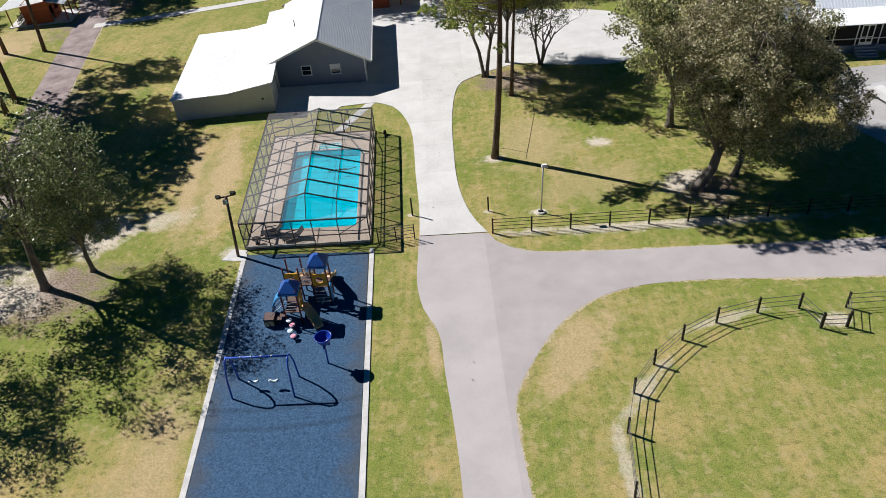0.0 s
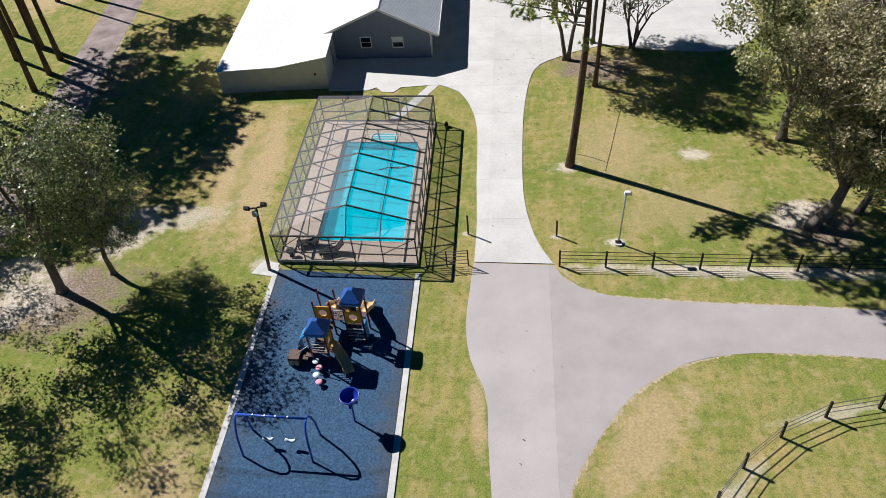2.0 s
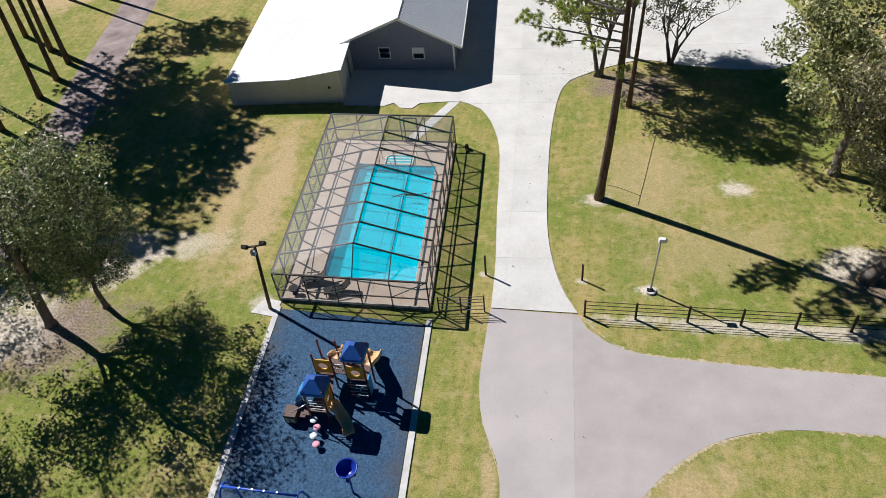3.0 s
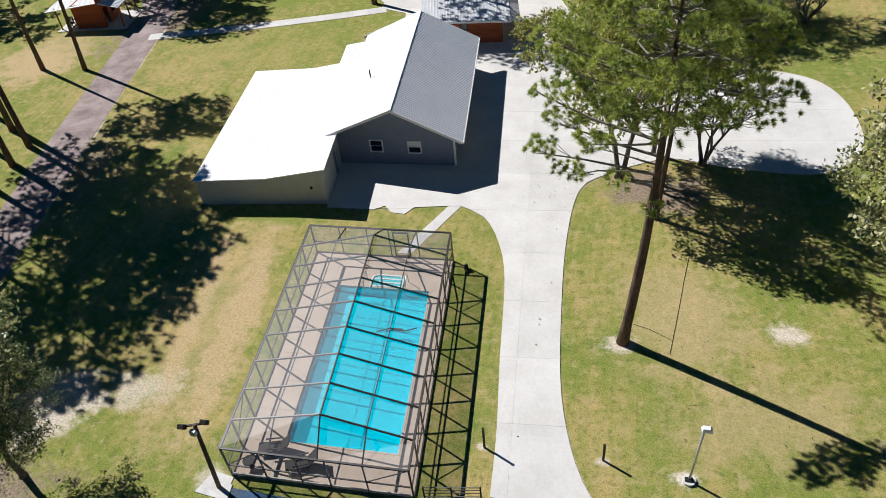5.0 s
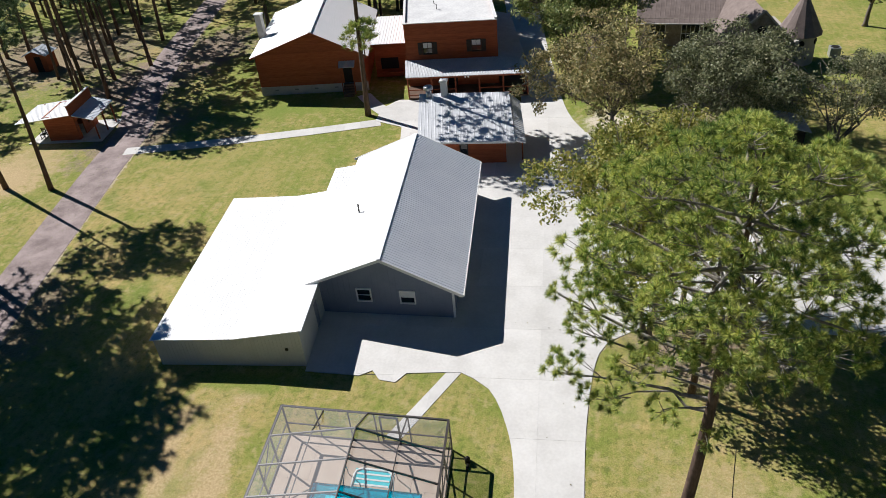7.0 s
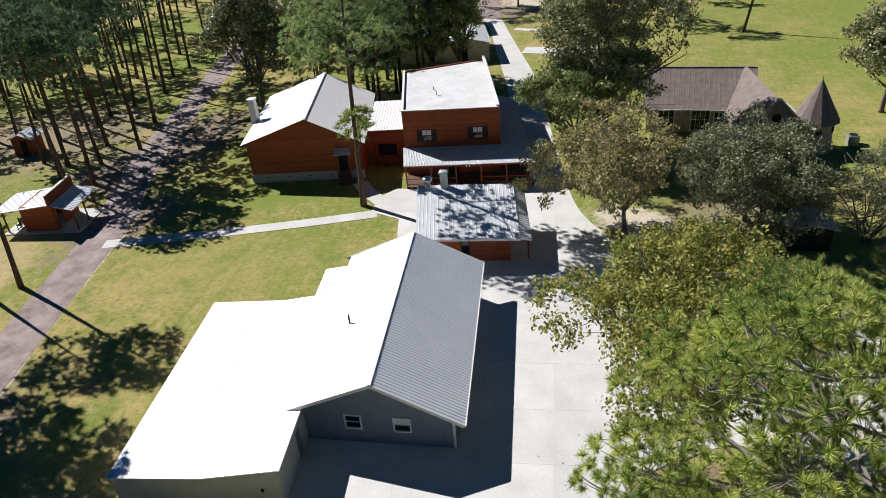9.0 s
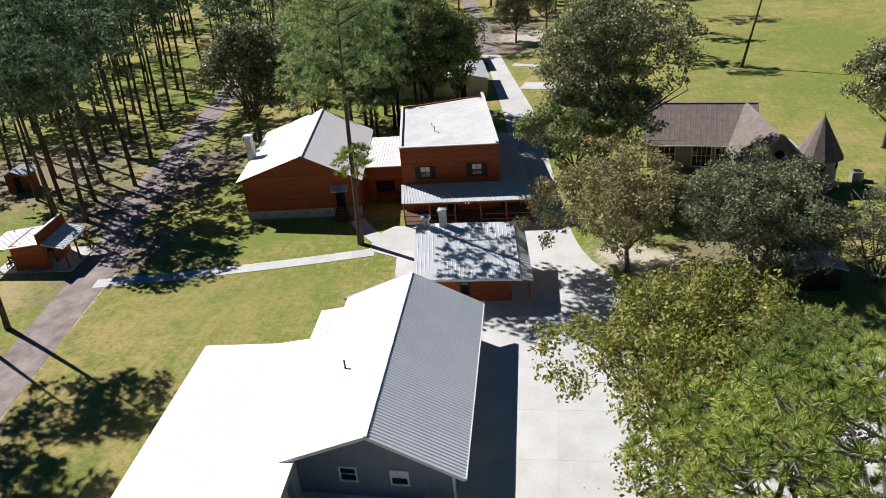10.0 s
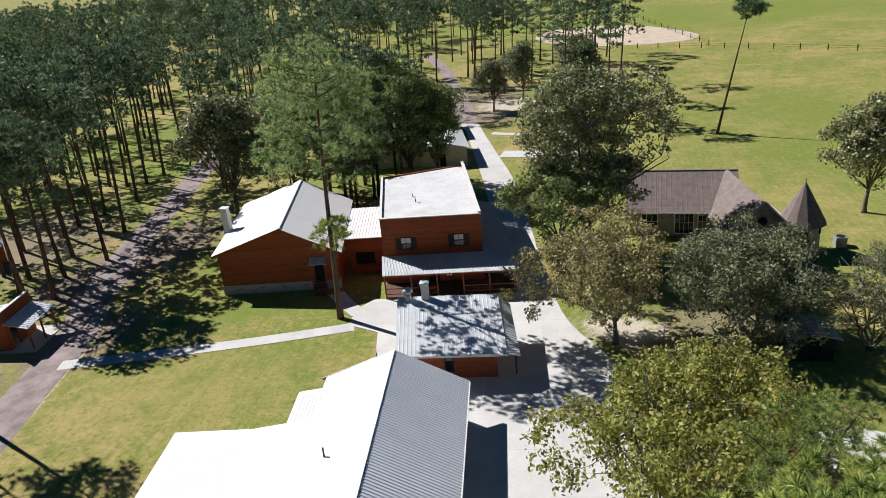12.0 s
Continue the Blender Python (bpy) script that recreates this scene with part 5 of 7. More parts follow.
def pool():
    h = thing("swimming_pool", CF(PA0, PB0, 0), "rectangular swimming pool with turquoise water and white entry steps", "pool")
    z = 0.02
    bm = B()
    # basin
    for pts in ([(PA0, PB0, -0.62), (PA1, PB0, -0.62), (PA1, PB1, -0.5), (PA0, PB1, -0.5)],):
        lo = [bm.verts.new(CF(*p)) for p in pts]
        hi = [bm.verts.new(CF(a, b, z)) for a, b, _ in pts]
        bm.faces.new(lo)
        for i in range(4):
            bm.faces.new((lo[i], lo[(i + 1) % 4], hi[(i + 1) % 4], hi[i]))
    part("basin", bm, POOL_LINER, h, "turquoise pool liner")
    # the face must look up, so that rays enter the water from the air
    me = bpy.data.meshes.new("water")
    me.from_pydata([CF(a, b, -0.06) - h.location for a, b in ((PA0, PB0), (PA1, PB0), (PA1, PB1), (PA0, PB1))], [], [(0, 1, 2, 3)])
    me.materials.append(WATER)
    wt = new("water", me)
    wt.parent = h
    wt["label"] = "clear turquoise water"
    wt.visible_shadow = False
    for a0, a1, b0, b1 in ((PA0 - 0.1, PA1 + 0.1, PB0 - 0.1, PB0), (PA0 - 0.1, PA1 + 0.1, PB1, PB1 + 0.1), (PA0 - 0.1, PA0, PB0, PB1), (PA1, PA1 + 0.1, PB0, PB1)):
        part("coping", box(B(), a0, a1, b0, b1, -0.02, 0.062, CF), DECK, h, "tan pool coping")
    # entry step alcove
    s0, s1 = 4.2, 6.2
    st = part("step_alcove", box(B(), s0, s1, PB1 - 0.02, PB1 + 1.12, -0.3, 0.055, CF), ALCOVE, h, "bright turquoise step alcove")
    rim = [(s0, PB1 - 0.05), (s0, PB1 + 0.75), (s0 + 0.08, PB1 + 0.98), (s0 + 0.3, PB1 + 1.1), (s1 - 0.3, PB1 + 1.1), (s1 - 0.08, PB1 + 0.98), (s1, PB1 + 0.75), (s1, PB1 - 0.05)]
    part("alcove_rim", tube(B(), [CF(a, b, 0.05) for a, b in rim], 0.075, 8), POOL_STEP, st, "white moulded step rim", True)
    for k in range(3):
        part("step", box(B(), s0 + 0.12, s1 - 0.12, PB1 + 0.12 + k * 0.32, PB1 + 0.22 + k * 0.32, 0.05, 0.075, CF), POOL_STEP, st)
    for a in (s0 - 0.3, s1 + 0.3):
        pts = [CF(a, PB1 + 0.7, 0.05), CF(a, PB1 + 0.6, 0.8), CF(a, PB1 + 0.3, 0.95), CF(a, PB1 - 0.3, 0.5), CF(a, PB1 - 0.4, -0.1)]
        part("handrail", tube(B(), pts, 0.025, 8), STEEL, h, "bent steel handrail", True)
    pk = thing("pool_vacuum", CF(6.4, 10.4, -0.02), "dark pool cleaner floating in the water", "pool cleaner")
    part("hose", tube(B(), [CF(5.3, 10.0, 0.0), CF(6.0, 10.3, 0.03), CF(6.9, 10.2, 0.02), CF(7.6, 10.5, 0.03)], 0.035, 8), FENCE, pk)
    part("head", box(B(), 6.15, 6.8, 10.24, 10.36, -0.05, 0.03, CF), FENCE, pk)


pool()


def deck():
    for name, a0, a1, b0, b1 in (("deck", 0, CW, 0, PB0 - 0.1), ("deck", 0, CW, PB1 + 0.1, CL), ("deck", 0, PA0 - 0.1, PB0 - 0.1, PB1 + 0.1), ("deck", PA1 + 0.1, CW, PB0 - 0.1, PB1 + 0.1)):
        d = tagged(new("pavement_pool"), "tan concrete pool deck in square slabs", "pavement", kind="structure")
        na, nb = max(1, round((a1 - a0) / 1.9)), max(1, round((b1 - b0) / 1.9))
        for i in range(na):
            for j in range(nb):
                g = 0.006
                x0, x1 = a0 + (a1 - a0) * i / na + g, a0 + (a1 - a0) * (i + 1) / na - g
                y0, y1 = b0 + (b1 - b0) * j / nb + g, b0 + (b1 - b0) * (j + 1) / nb - g
                part("deck_slab", box(B(), x0, x1, y0, y1, -0.1, 0.05, CF), DECK, d)
        part("bed", box(B(), a0, a1, b0, b1, -0.2, 0.04, CF), DECK, d)


deck()


def cage():
    h = thing("pool_enclosure", CF(0, 0, 0), "dark bronze aluminium pool enclosure with insect screen", "screen enclosure")
    bays = [1.58 + k * 1.825 for k in range(8)]
    t = 0.075

    def bar(name, p, q, w=t, hgt=None):
        part(name, beam_box(B(), p, q, w, hgt or w), BRONZE, h)

    qa, qb = CM / 2, (CM + CW) / 2
    zm_l, zm_r = (CE + CR) / 2, (CE + CR) / 2
    for b in (0, CL):
        bar("eave_beam", CF(0, b, CE), CF(CW, b, CE), 0.09)
        for z in (0.09, 0.95):
            bar("rail", CF(0, b, z), CF(CW, b, z), 0.06)
    for a in (0, CW):
        bar("eave_beam", CF(a, 0, CE), CF(a, CL, CE), 0.11)
        for z in (0.09, 0.95):
            bar("rail", CF(a, 0, z), CF(a, CL, z), 0.06)
    for b in bays:
        bar("rafter", CF(0, b, CE), CF(CM, b, CR), 0.055, 0.1)
        bar("rafter", CF(CM, b, CR), CF(CW, b, CE), 0.055, 0.1)
    for b in [0] + bays + [CL]:
        for a in (0, CW):
            bar("post", CF(a, b, 0.05), CF(a, b, CE), t)
    for a in (1.85, 3.65, CM + 0.3, 6.9):
        for b in (0, CL):
            bar("post", CF(a, b, 0.05), CF(a, b, CE), 0.06)
    bar("ridge_beam", CF(CM, bays[0], CR), CF(CM, bays[-1], CR), 0.07, 0.1)
    bar("purlin", CF(qa, bays[0], zm_l), CF(qa, bays[-1], zm_l), 0.045)
    bar("purlin", CF(qb, bays[0], zm_r), CF(qb, bays[-1], zm_r), 0.045)
    for b0, b1 in ((0, bays[0]), (CL, bays[-1])):
        bar("hip_bar", CF(CM, b0, CE), CF(CM, b1, CR), 0.06)
        bar("hip_bar", CF(qa, b0, CE), CF(qa, b1, zm_l), 0.06)
        bar("hip_bar", CF(qb, b0, CE), CF(qb, b1, zm_r), 0.06)
    # wind braces
    for b0, b1 in ((bays[0], bays[1]), (bays[6], bays[7])):
        for a in (0, CW):
            bar("brace", CF(a, b0, 0.95), CF(a, b1, CE), 0.04)
    for a0, a1 in ((0, 1.85), (6.9, CW)):
        bar("brace", CF(a0, 0, 0.95), CF(a1, 0, CE), 0.04)
    # screen cloth
    def cloth(pts):
        bm = B()
        bm.faces.new([bm.verts.new(CF(*p)) for p in pts])
        part("screen", bm, SCREEN, h, "fine dark insect screen")

    stops = [0] + bays + [CL]
    for b0, b1 in zip(stops, stops[1:]):
        e0 = b0 == 0
        e1 = b1 == CL
        z0, z1 = (CE if e0 else CR), (CE if e1 else CR)
        over, under = 0.062, -0.06
        cloth([(0, b0, CE + over), (CM, b0, z0 + over), (CM, b1, z1 + over), (0, b1, CE + over)])
        cloth([(CM, b0, z0 + under), (CW, b0, CE + under), (CW, b1, CE + under), (CM, b1, z1 + under)])
        for a in (-0.06, CW + 0.06):
            cloth([(a, b0, 0.05), (a, b1, 0.05), (a, b1, CE), (a, b0, CE)])
    for b in (-0.05, CL + 0.05):
        cloth([(0, b, 0.05), (CW, b, 0.05), (CW, b, CE), (0, b, CE)])
    # kick plate along the foot of the front
    part("kick_plate", box(B(), 0, CW, -0.02, 0.02, 0.05, 0.3, CF), KERB, h, "pale kick plate")
    dr = part("screen_door", beam_box(B(), CF(5.35, CL + 0.03, 0.1), CF(5.35, CL + 0.03, 2.05), 0.08), BRONZE, h, "dark screen door frame")
    for p, q in (((6.3, CL + 0.03, 0.1), (6.3, CL + 0.03, 2.05)), ((5.35, CL + 0.03, 2.05), (6.3, CL + 0.03, 2.05)), ((5.35, CL + 0.03, 0.95), (6.3, CL + 0.03, 0.95)), ((5.35, CL + 0.03, 0.14), (6.3, CL + 0.03, 0.14))):
        part("door_bar", beam_box(B(), CF(*p), CF(*q), 0.09), BRONZE, dr)


cage()


def lounger(a, b, turn):
    m = CF(a, b, 0.05)
    e = Vector((math.cos(turn), math.sin(turn)))
    f = frame_of(m[:2], e, (-e.y, e.x))
    c = thing("patio_lounger", f(0, 0, 0.05), "dark patio lounge chair on the pool deck", "lounge chair", "loungers on the pool deck")
    part("seat", box(B(), 0, 1.1, 0, 0.6, 0.33, 0.38, f), FENCE, c)
    part("backrest", hexa(B(), [f(1.1, 0, 0.34), f(1.1, 0.6, 0.34), f(1.16, 0.6, 0.34), f(1.16, 0, 0.34), f(1.6, 0, 0.85), f(1.6, 0.6, 0.85), f(1.66, 0.6, 0.83), f(1.66, 0, 0.83)]), FENCE, c)
    for x in (0.08, 1.02):
        for y in (0.03, 0.53):
            part("leg", box(B(), x, x + 0.05, y, y + 0.05, 0.05, 0.34, f), FENCE, c)
    for y in (-0.03, 0.58):
        part("armrest", box(B(), 0.4, 1.2, y, y + 0.06, 0.55, 0.6, f), FENCE, c)


lounger(1.0, 1.15, 0.25)
lounger(2.7, 0.35, 0.4)
tb = thing("side_table", CF(0.8, 0.9, 0.05), "small dark round side table on the pool deck", "table")
part("tabletop", tube(B(), [CF(0.75, 0.6, 0.5), CF(0.75, 0.6, 0.54)], 0.3, 16), FENCE, tb)
part("pedestal", tube(B(), [CF(0.75, 0.6, 0.05), CF(0.75, 0.6, 0.5)], [0.16, 0.04], 8), FENCE, tb)


# ---- poles, lamps, gate ----
def floodlight_pole():
    h = thing("floodlight_pole", (-16.0, 37.5, 0), "dark wooden pole with two floodlights on a crossbar", "light pole")
    top = Vector((-15.55, 37.45, 5.15))
    part("pole", tube(B(), [(-16.0, 37.5, 0), top], [0.11, 0.09], 10), PINE_BARK, h, "brown wooden pole", True)
    part("crossbar", beam_box(B(), top + Vector((-0.5, -0.1, -0.05)), top + Vector((0.55, 0.25, -0.05)), 0.08), FENCE, h)
    for s, zz in ((-0.45, 0.1), (0.5, 0.2)):
        c = top + Vector((s, -0.08 + s * 0.3, zz))
        bm = B()
        bmesh.ops.create_cube(bm, size=1, matrix=Matrix.Translation(c) @ Matrix.Rotation(0.6, 4, "X") @ Matrix.Diagonal((0.34, 0.22, 0.3, 1)))
        bmesh.ops.bevel(bm, geom=bm.edges[:], offset=0.03, segments=1, affect="EDGES")
        fl = part("floodlight", bm, FENCE, h, "dark floodlight housing")
    c = top + Vector((-0.1, -0.25, -0.35))
    part("junction_box", box(B(), c.x - 0.12, c.x + 0.12, c.y, c.y + 0.2, c.z - 0.15, c.z + 0.15), STEEL, h)


floodlight_pole()


def lamp_post():
    h = thing("yard_lamp", (5.7, 40.9, 0), "grey steel yard lamp with a box head on a concrete footing", "lamp post")
    part("footing", tube(B(), [(5.7, 40.9, -0.1), (5.7, 40.9, 0.12)], [0.32, 0.3], 14), KERB, h)
    part("pole", tube(B(), [(5.7, 40.9, 0.1), (5.82, 40.9, 4.0)], [0.06, 0.05], 10), STEEL, h, "", True)
    part("head", hexa(B(), [(5.7, 40.75, 3.92), (6.15, 40.75, 3.92), (6.15, 41.05, 3.92), (5.7, 41.05, 3.92), (5.75, 40.8, 4.1), (6.05, 40.8, 4.1), (6.05, 41.0, 4.1), (5.75, 41.0, 4.1)]), TRIM, h, "pale lamp head")
    part("shoebox", box(B(), 5.5, 5.85, 40.78, 40.98, 0.1, 0.2), FENCE, h, "dark ground box at the footing")


lamp_post()


def short_post(x, y, hgt):
    h = thing("bollard_post", (x, y, 0), "short dark post beside the driveway", "post", "posts beside the driveway")
    part("post", tube(B(), [(x, y, -0.05), (x, y, hgt)], 0.06, 8), FENCE, h)
    part("cap", tube(B(), [(x, y, hgt), (x, y, hgt + 0.04)], 0.075, 8), FENCE, h)


short_post(1.88, 41.45, 1.2)
short_post(-3.75, 41.4, 1.5)


def post_rail(name, line, hgt, label, category, rails=(0.35, 0.7, 1.05), sections=True, rail_mat=None, pw=0.11):
    """A fence of posts with rails from post to post."""
    h = thing(name, (*line[0], 0), label, category)
    for x, y in line:
        part("post", box(B(), x - pw / 2, x + pw / 2, y - pw / 2, y + pw / 2, -0.05, hgt), FENCE, h)
    for (x0, y0), (x1, y1) in zip(line, line[1:]):
        for z in rails:
            part("rail", beam_box(B(), (x0, y0, z), (x1, y1, z), 0.025, 0.034), rail_mat or FENCE, h)


post_rail("fence", [(2.1 + 2.735 * k, 38.7 + 0.045 * k) for k in range(16)], 1.28, "black three-rail wooden fence along the side road", "fence", (0.32, 0.62, 0.92, 1.2))
ARC = [(8.6, 5.5), (8.2, 9.5), (7.95, 13.5), (7.95, 17.4), (8.3, 21.1), (9.1, 23.7), (10.6, 25.7), (12.6, 27.5), (14.9, 28.8), (17.5, 29.5), (20.0, 29.7), (20.6, 28.0)]
post_rail("paddock_fence", ARC, 1.22, "curved dark rail fence round a grass paddock", "fence", (0.35, 0.72, 1.08), rail_mat=RAILM)
post_rail("paddock_fence", [(22.1, 28.0), (22.7, 29.6), (26, 29.7), (29.5, 29.7), (33, 29.6), (37, 29.4), (41, 29.2)], 1.22, "dark rail fence round a grass paddock", "fence", (0.35, 0.72, 1.08), rail_mat=RAILM)
gt = thing("paddock_gate", (20.6, 28.0, 0), "dark tubular gate in the paddock fence", "gate")
for z in (0.3, 0.65, 1.0):
    part("bar", tube(B(), [(20.7, 28.0, z), (22.0, 28.0, z)], 0.025, 6), RAILM, gt)
for x in (20.7, 22.0):
    part("stile", tube(B(), [(x, 28.0, 0.0), (x, 28.0, 1.1)], 0.03, 6), RAILM, gt)
pg = thing("pool_gate", (-6.0, 38.2, 0), "dark metal gate beside the pool enclosure", "gate")
for x, y in ((-6.0, 38.15), (-4.75, 38.3), (-3.45, 38.5)):
    part("post", tube(B(), [(x, y, -0.05), (x, y, 1.3)], 0.04, 8), FENCE, pg)
for z in (0.2, 0.5, 0.8, 1.05, 1.25):
    part("bar", beam_box(B(), (-6.0, 38.15, z), (-3.45, 38.5, z), 0.03, 0.04), RAILM, pg)
post_rail("far_fence", [(-6 + 5.2 * k, 257.5 - 2.3 * k + (0.0 if k < 6 else -0.10 * (k - 6) ** 2)) for k in range(0, 17)], 1.4, "dark fence across the far field", "fence", (0.6, 1.1), pw=0.2)
post_rail("far_fence", [(33 - 1.2 * k, 246 + 7.5 * k) for k in range(14)], 1.4, "dark fence beside the sandy arena", "fence", (0.6, 1.1), pw=0.2)


# thin dark tubes draw the narrow dark lines across the lawn
cb = thing("lawn_cable", (6.6, 56.5, 0), "thin dark line across the lawn", "cable")
part("cable", tube(B(), [(6.6, 56.5, 0.02), (6.2, 54.4, 0.02), (5.85, 52.3, 0.02), (5.5, 50.3, 0.02), (5.15, 48.4, 0.02)], 0.012, 5), FENCE, cb)
part("cable", tube(B(), [(3.2, 50.4, 0.02), (4.1, 50.1, 0.02), (5.3, 49.4, 0.02)], 0.010, 5), FENCE, cb)


# ---- playground ----
def swing_set():
    h = thing("swing_set", (-11.5, 25.1, 0), "blue arched swing set with two pale belt seats", "swing")
    L, R, y = -13.15, -9.65, 25.1
    for x, dx in ((L, -0.03), (R, 0.03)):
        pts = [(x + dx, y - 0.75, 0.05), (x + dx, y - 0.62, 1.4), (x, y - 0.42, 2.15), (x, y - 0.2, 2.48), (x, y, 2.58), (x, y + 0.2, 2.48), (x, y + 0.42, 2.15), (x + dx, y + 0.62, 1.4), (x + dx, y + 0.75, 0.05)]
        part("arch", tube(B(), pts, 0.055, 8), BLUE_PAINT, h, "", True)
    part("top_beam", tube(B(), [(L, y, 2.58), (R, y, 2.58)], 0.06, 8), BLUE_PAINT, h, "", True)
    for c in (-12.0, -10.85):
        st = part("belt_seat", tube(B(), [(c - 0.27, y, 0.68), (c - 0.15, y, 0.57), (c, y, 0.54), (c + 0.15, y, 0.57), (c + 0.27, y, 0.68)], [0.07, 0.09, 0.09, 0.09, 0.07], 8), WHITE_PLASTIC, h, "pale blue belt seat", True)
        for s in (-0.3, 0.3):
            part("chain", tube(B(), [(c + s * 0.9, y, 0.68), (c + s, y, 2.55)], 0.012, 5), STEEL, st)
            part("hanger", tube(B(), [(c + s, y, 2.5), (c + s, y, 2.66)], 0.05, 6), STEEL, st)


swing_set()


def funnel_ball():
    h = thing("funnel_ball", (-8.05, 26.8, 0), "blue funnel ball goal on a pole", "play equipment")
    c = Vector((-8.05, 26.8, 0))
    part("pole", tube(B(), [c, c + Vector((0.05, 0, 1.75))], 0.05, 10), BLUE_PAINT, h, "", True)
    bm = B()
    prof = [(0.12, 1.6), (0.22, 1.68), (0.3, 1.8), (0.5, 2.2), (0.52, 2.26), (0.46, 2.26), (0.44, 2.18), (0.2, 1.84), (0.02, 1.82)]
    rings = [[bm.verts.new(c + Vector((0.06 + r * math.cos(k * math.tau / 24), r * math.sin(k * math.tau / 24), z))) for k in range(24)] for r, z in prof]
    for a, b in zip(rings, rings[1:]):
        for k in range(24):
            bm.faces.new((a[k], a[(k + 1) % 24], b[(k + 1) % 24], b[k]))
    fn = part("funnel", bm, BLUE, h, "blue plastic funnel", True)
    for k in range(3):
        a = k * math.tau / 3 + 0.5
        part("spout", tube(B(), [c + Vector((0.06 + 0.1 * math.cos(a), 0.1 * math.sin(a), 1.62)), c + Vector((0.06 + 0.28 * math.cos(a), 0.28 * math.sin(a), 1.5))], 0.09, 8), BLUE, fn)


funnel_ball()


def panel_with_hole(bm, c, along, w, hgt, thick, hole):
    """An upright plastic panel with a round hole."""
    along = Vector(along).normalized()
    nrm = along.cross(Vector((0, 0, 1)))
    n = 16
    for side in (-1, 1):
        o = [Vector(c) + nrm * side * thick / 2] * 1
        ring_in, ring_out = [], []
        for k in range(n):
            a = k * math.tau / n
            ca, sa = math.cos(a), math.sin(a)
            s = 1 / max(abs(ca), abs(sa))
            ring_in.append(bm.verts.new(o[0] + along * ca * hole + Vector((0, 0, sa * hole))))
            ring_out.append(bm.verts.new(o[0] + along * ca * s * w / 2 + Vector((0, 0, sa * s * hgt / 2))))
        for k in range(n):
            bm.faces.new((ring_in[k], ring_in[(k + 1) % n], ring_out[(k + 1) % n], ring_out[k]))
        if side < 0:
            first = (ring_in, ring_out)
    for p, q in zip(first, (ring_in, ring_out)):
        for k in range(n):
            bm.faces.new((p[k], p[(k + 1) % n], q[(k + 1) % n], q[k]))
    return bm


def slide(parent, pts, width, material, label):
    """An open chute with raised sides along a falling curve."""
    line = [Vector(p) for p in pts]
    bm = B()
    rows = []
    for i, p in enumerate(line):
        d = (line[min(i + 1, len(line) - 1)] - line[max(i - 1, 0)])
        s = Vector((d.y, -d.x, 0)).normalized()
        up = Vector((0, 0, 1))
        w = width / 2
        rows.append([bm.verts.new(p + s * a + up * z) for a, z in ((-w, 0.22), (-w * 0.82, 0.22), (-w * 0.62, 0.03), (0, 0), (w * 0.62, 0.03), (w * 0.82, 0.22), (w, 0.22), (w, -0.06), (-w, -0.06))])
    for a, b in zip(rows, rows[1:]):
        for k in range(9):
            bm.faces.new((a[k], a[(k + 1) % 9], b[(k + 1) % 9], b[k]))
    bm.faces.new(rows[0])
    bm.faces.new(rows[-1][::-1])
    return part("slide", bm, material, parent, label, True)


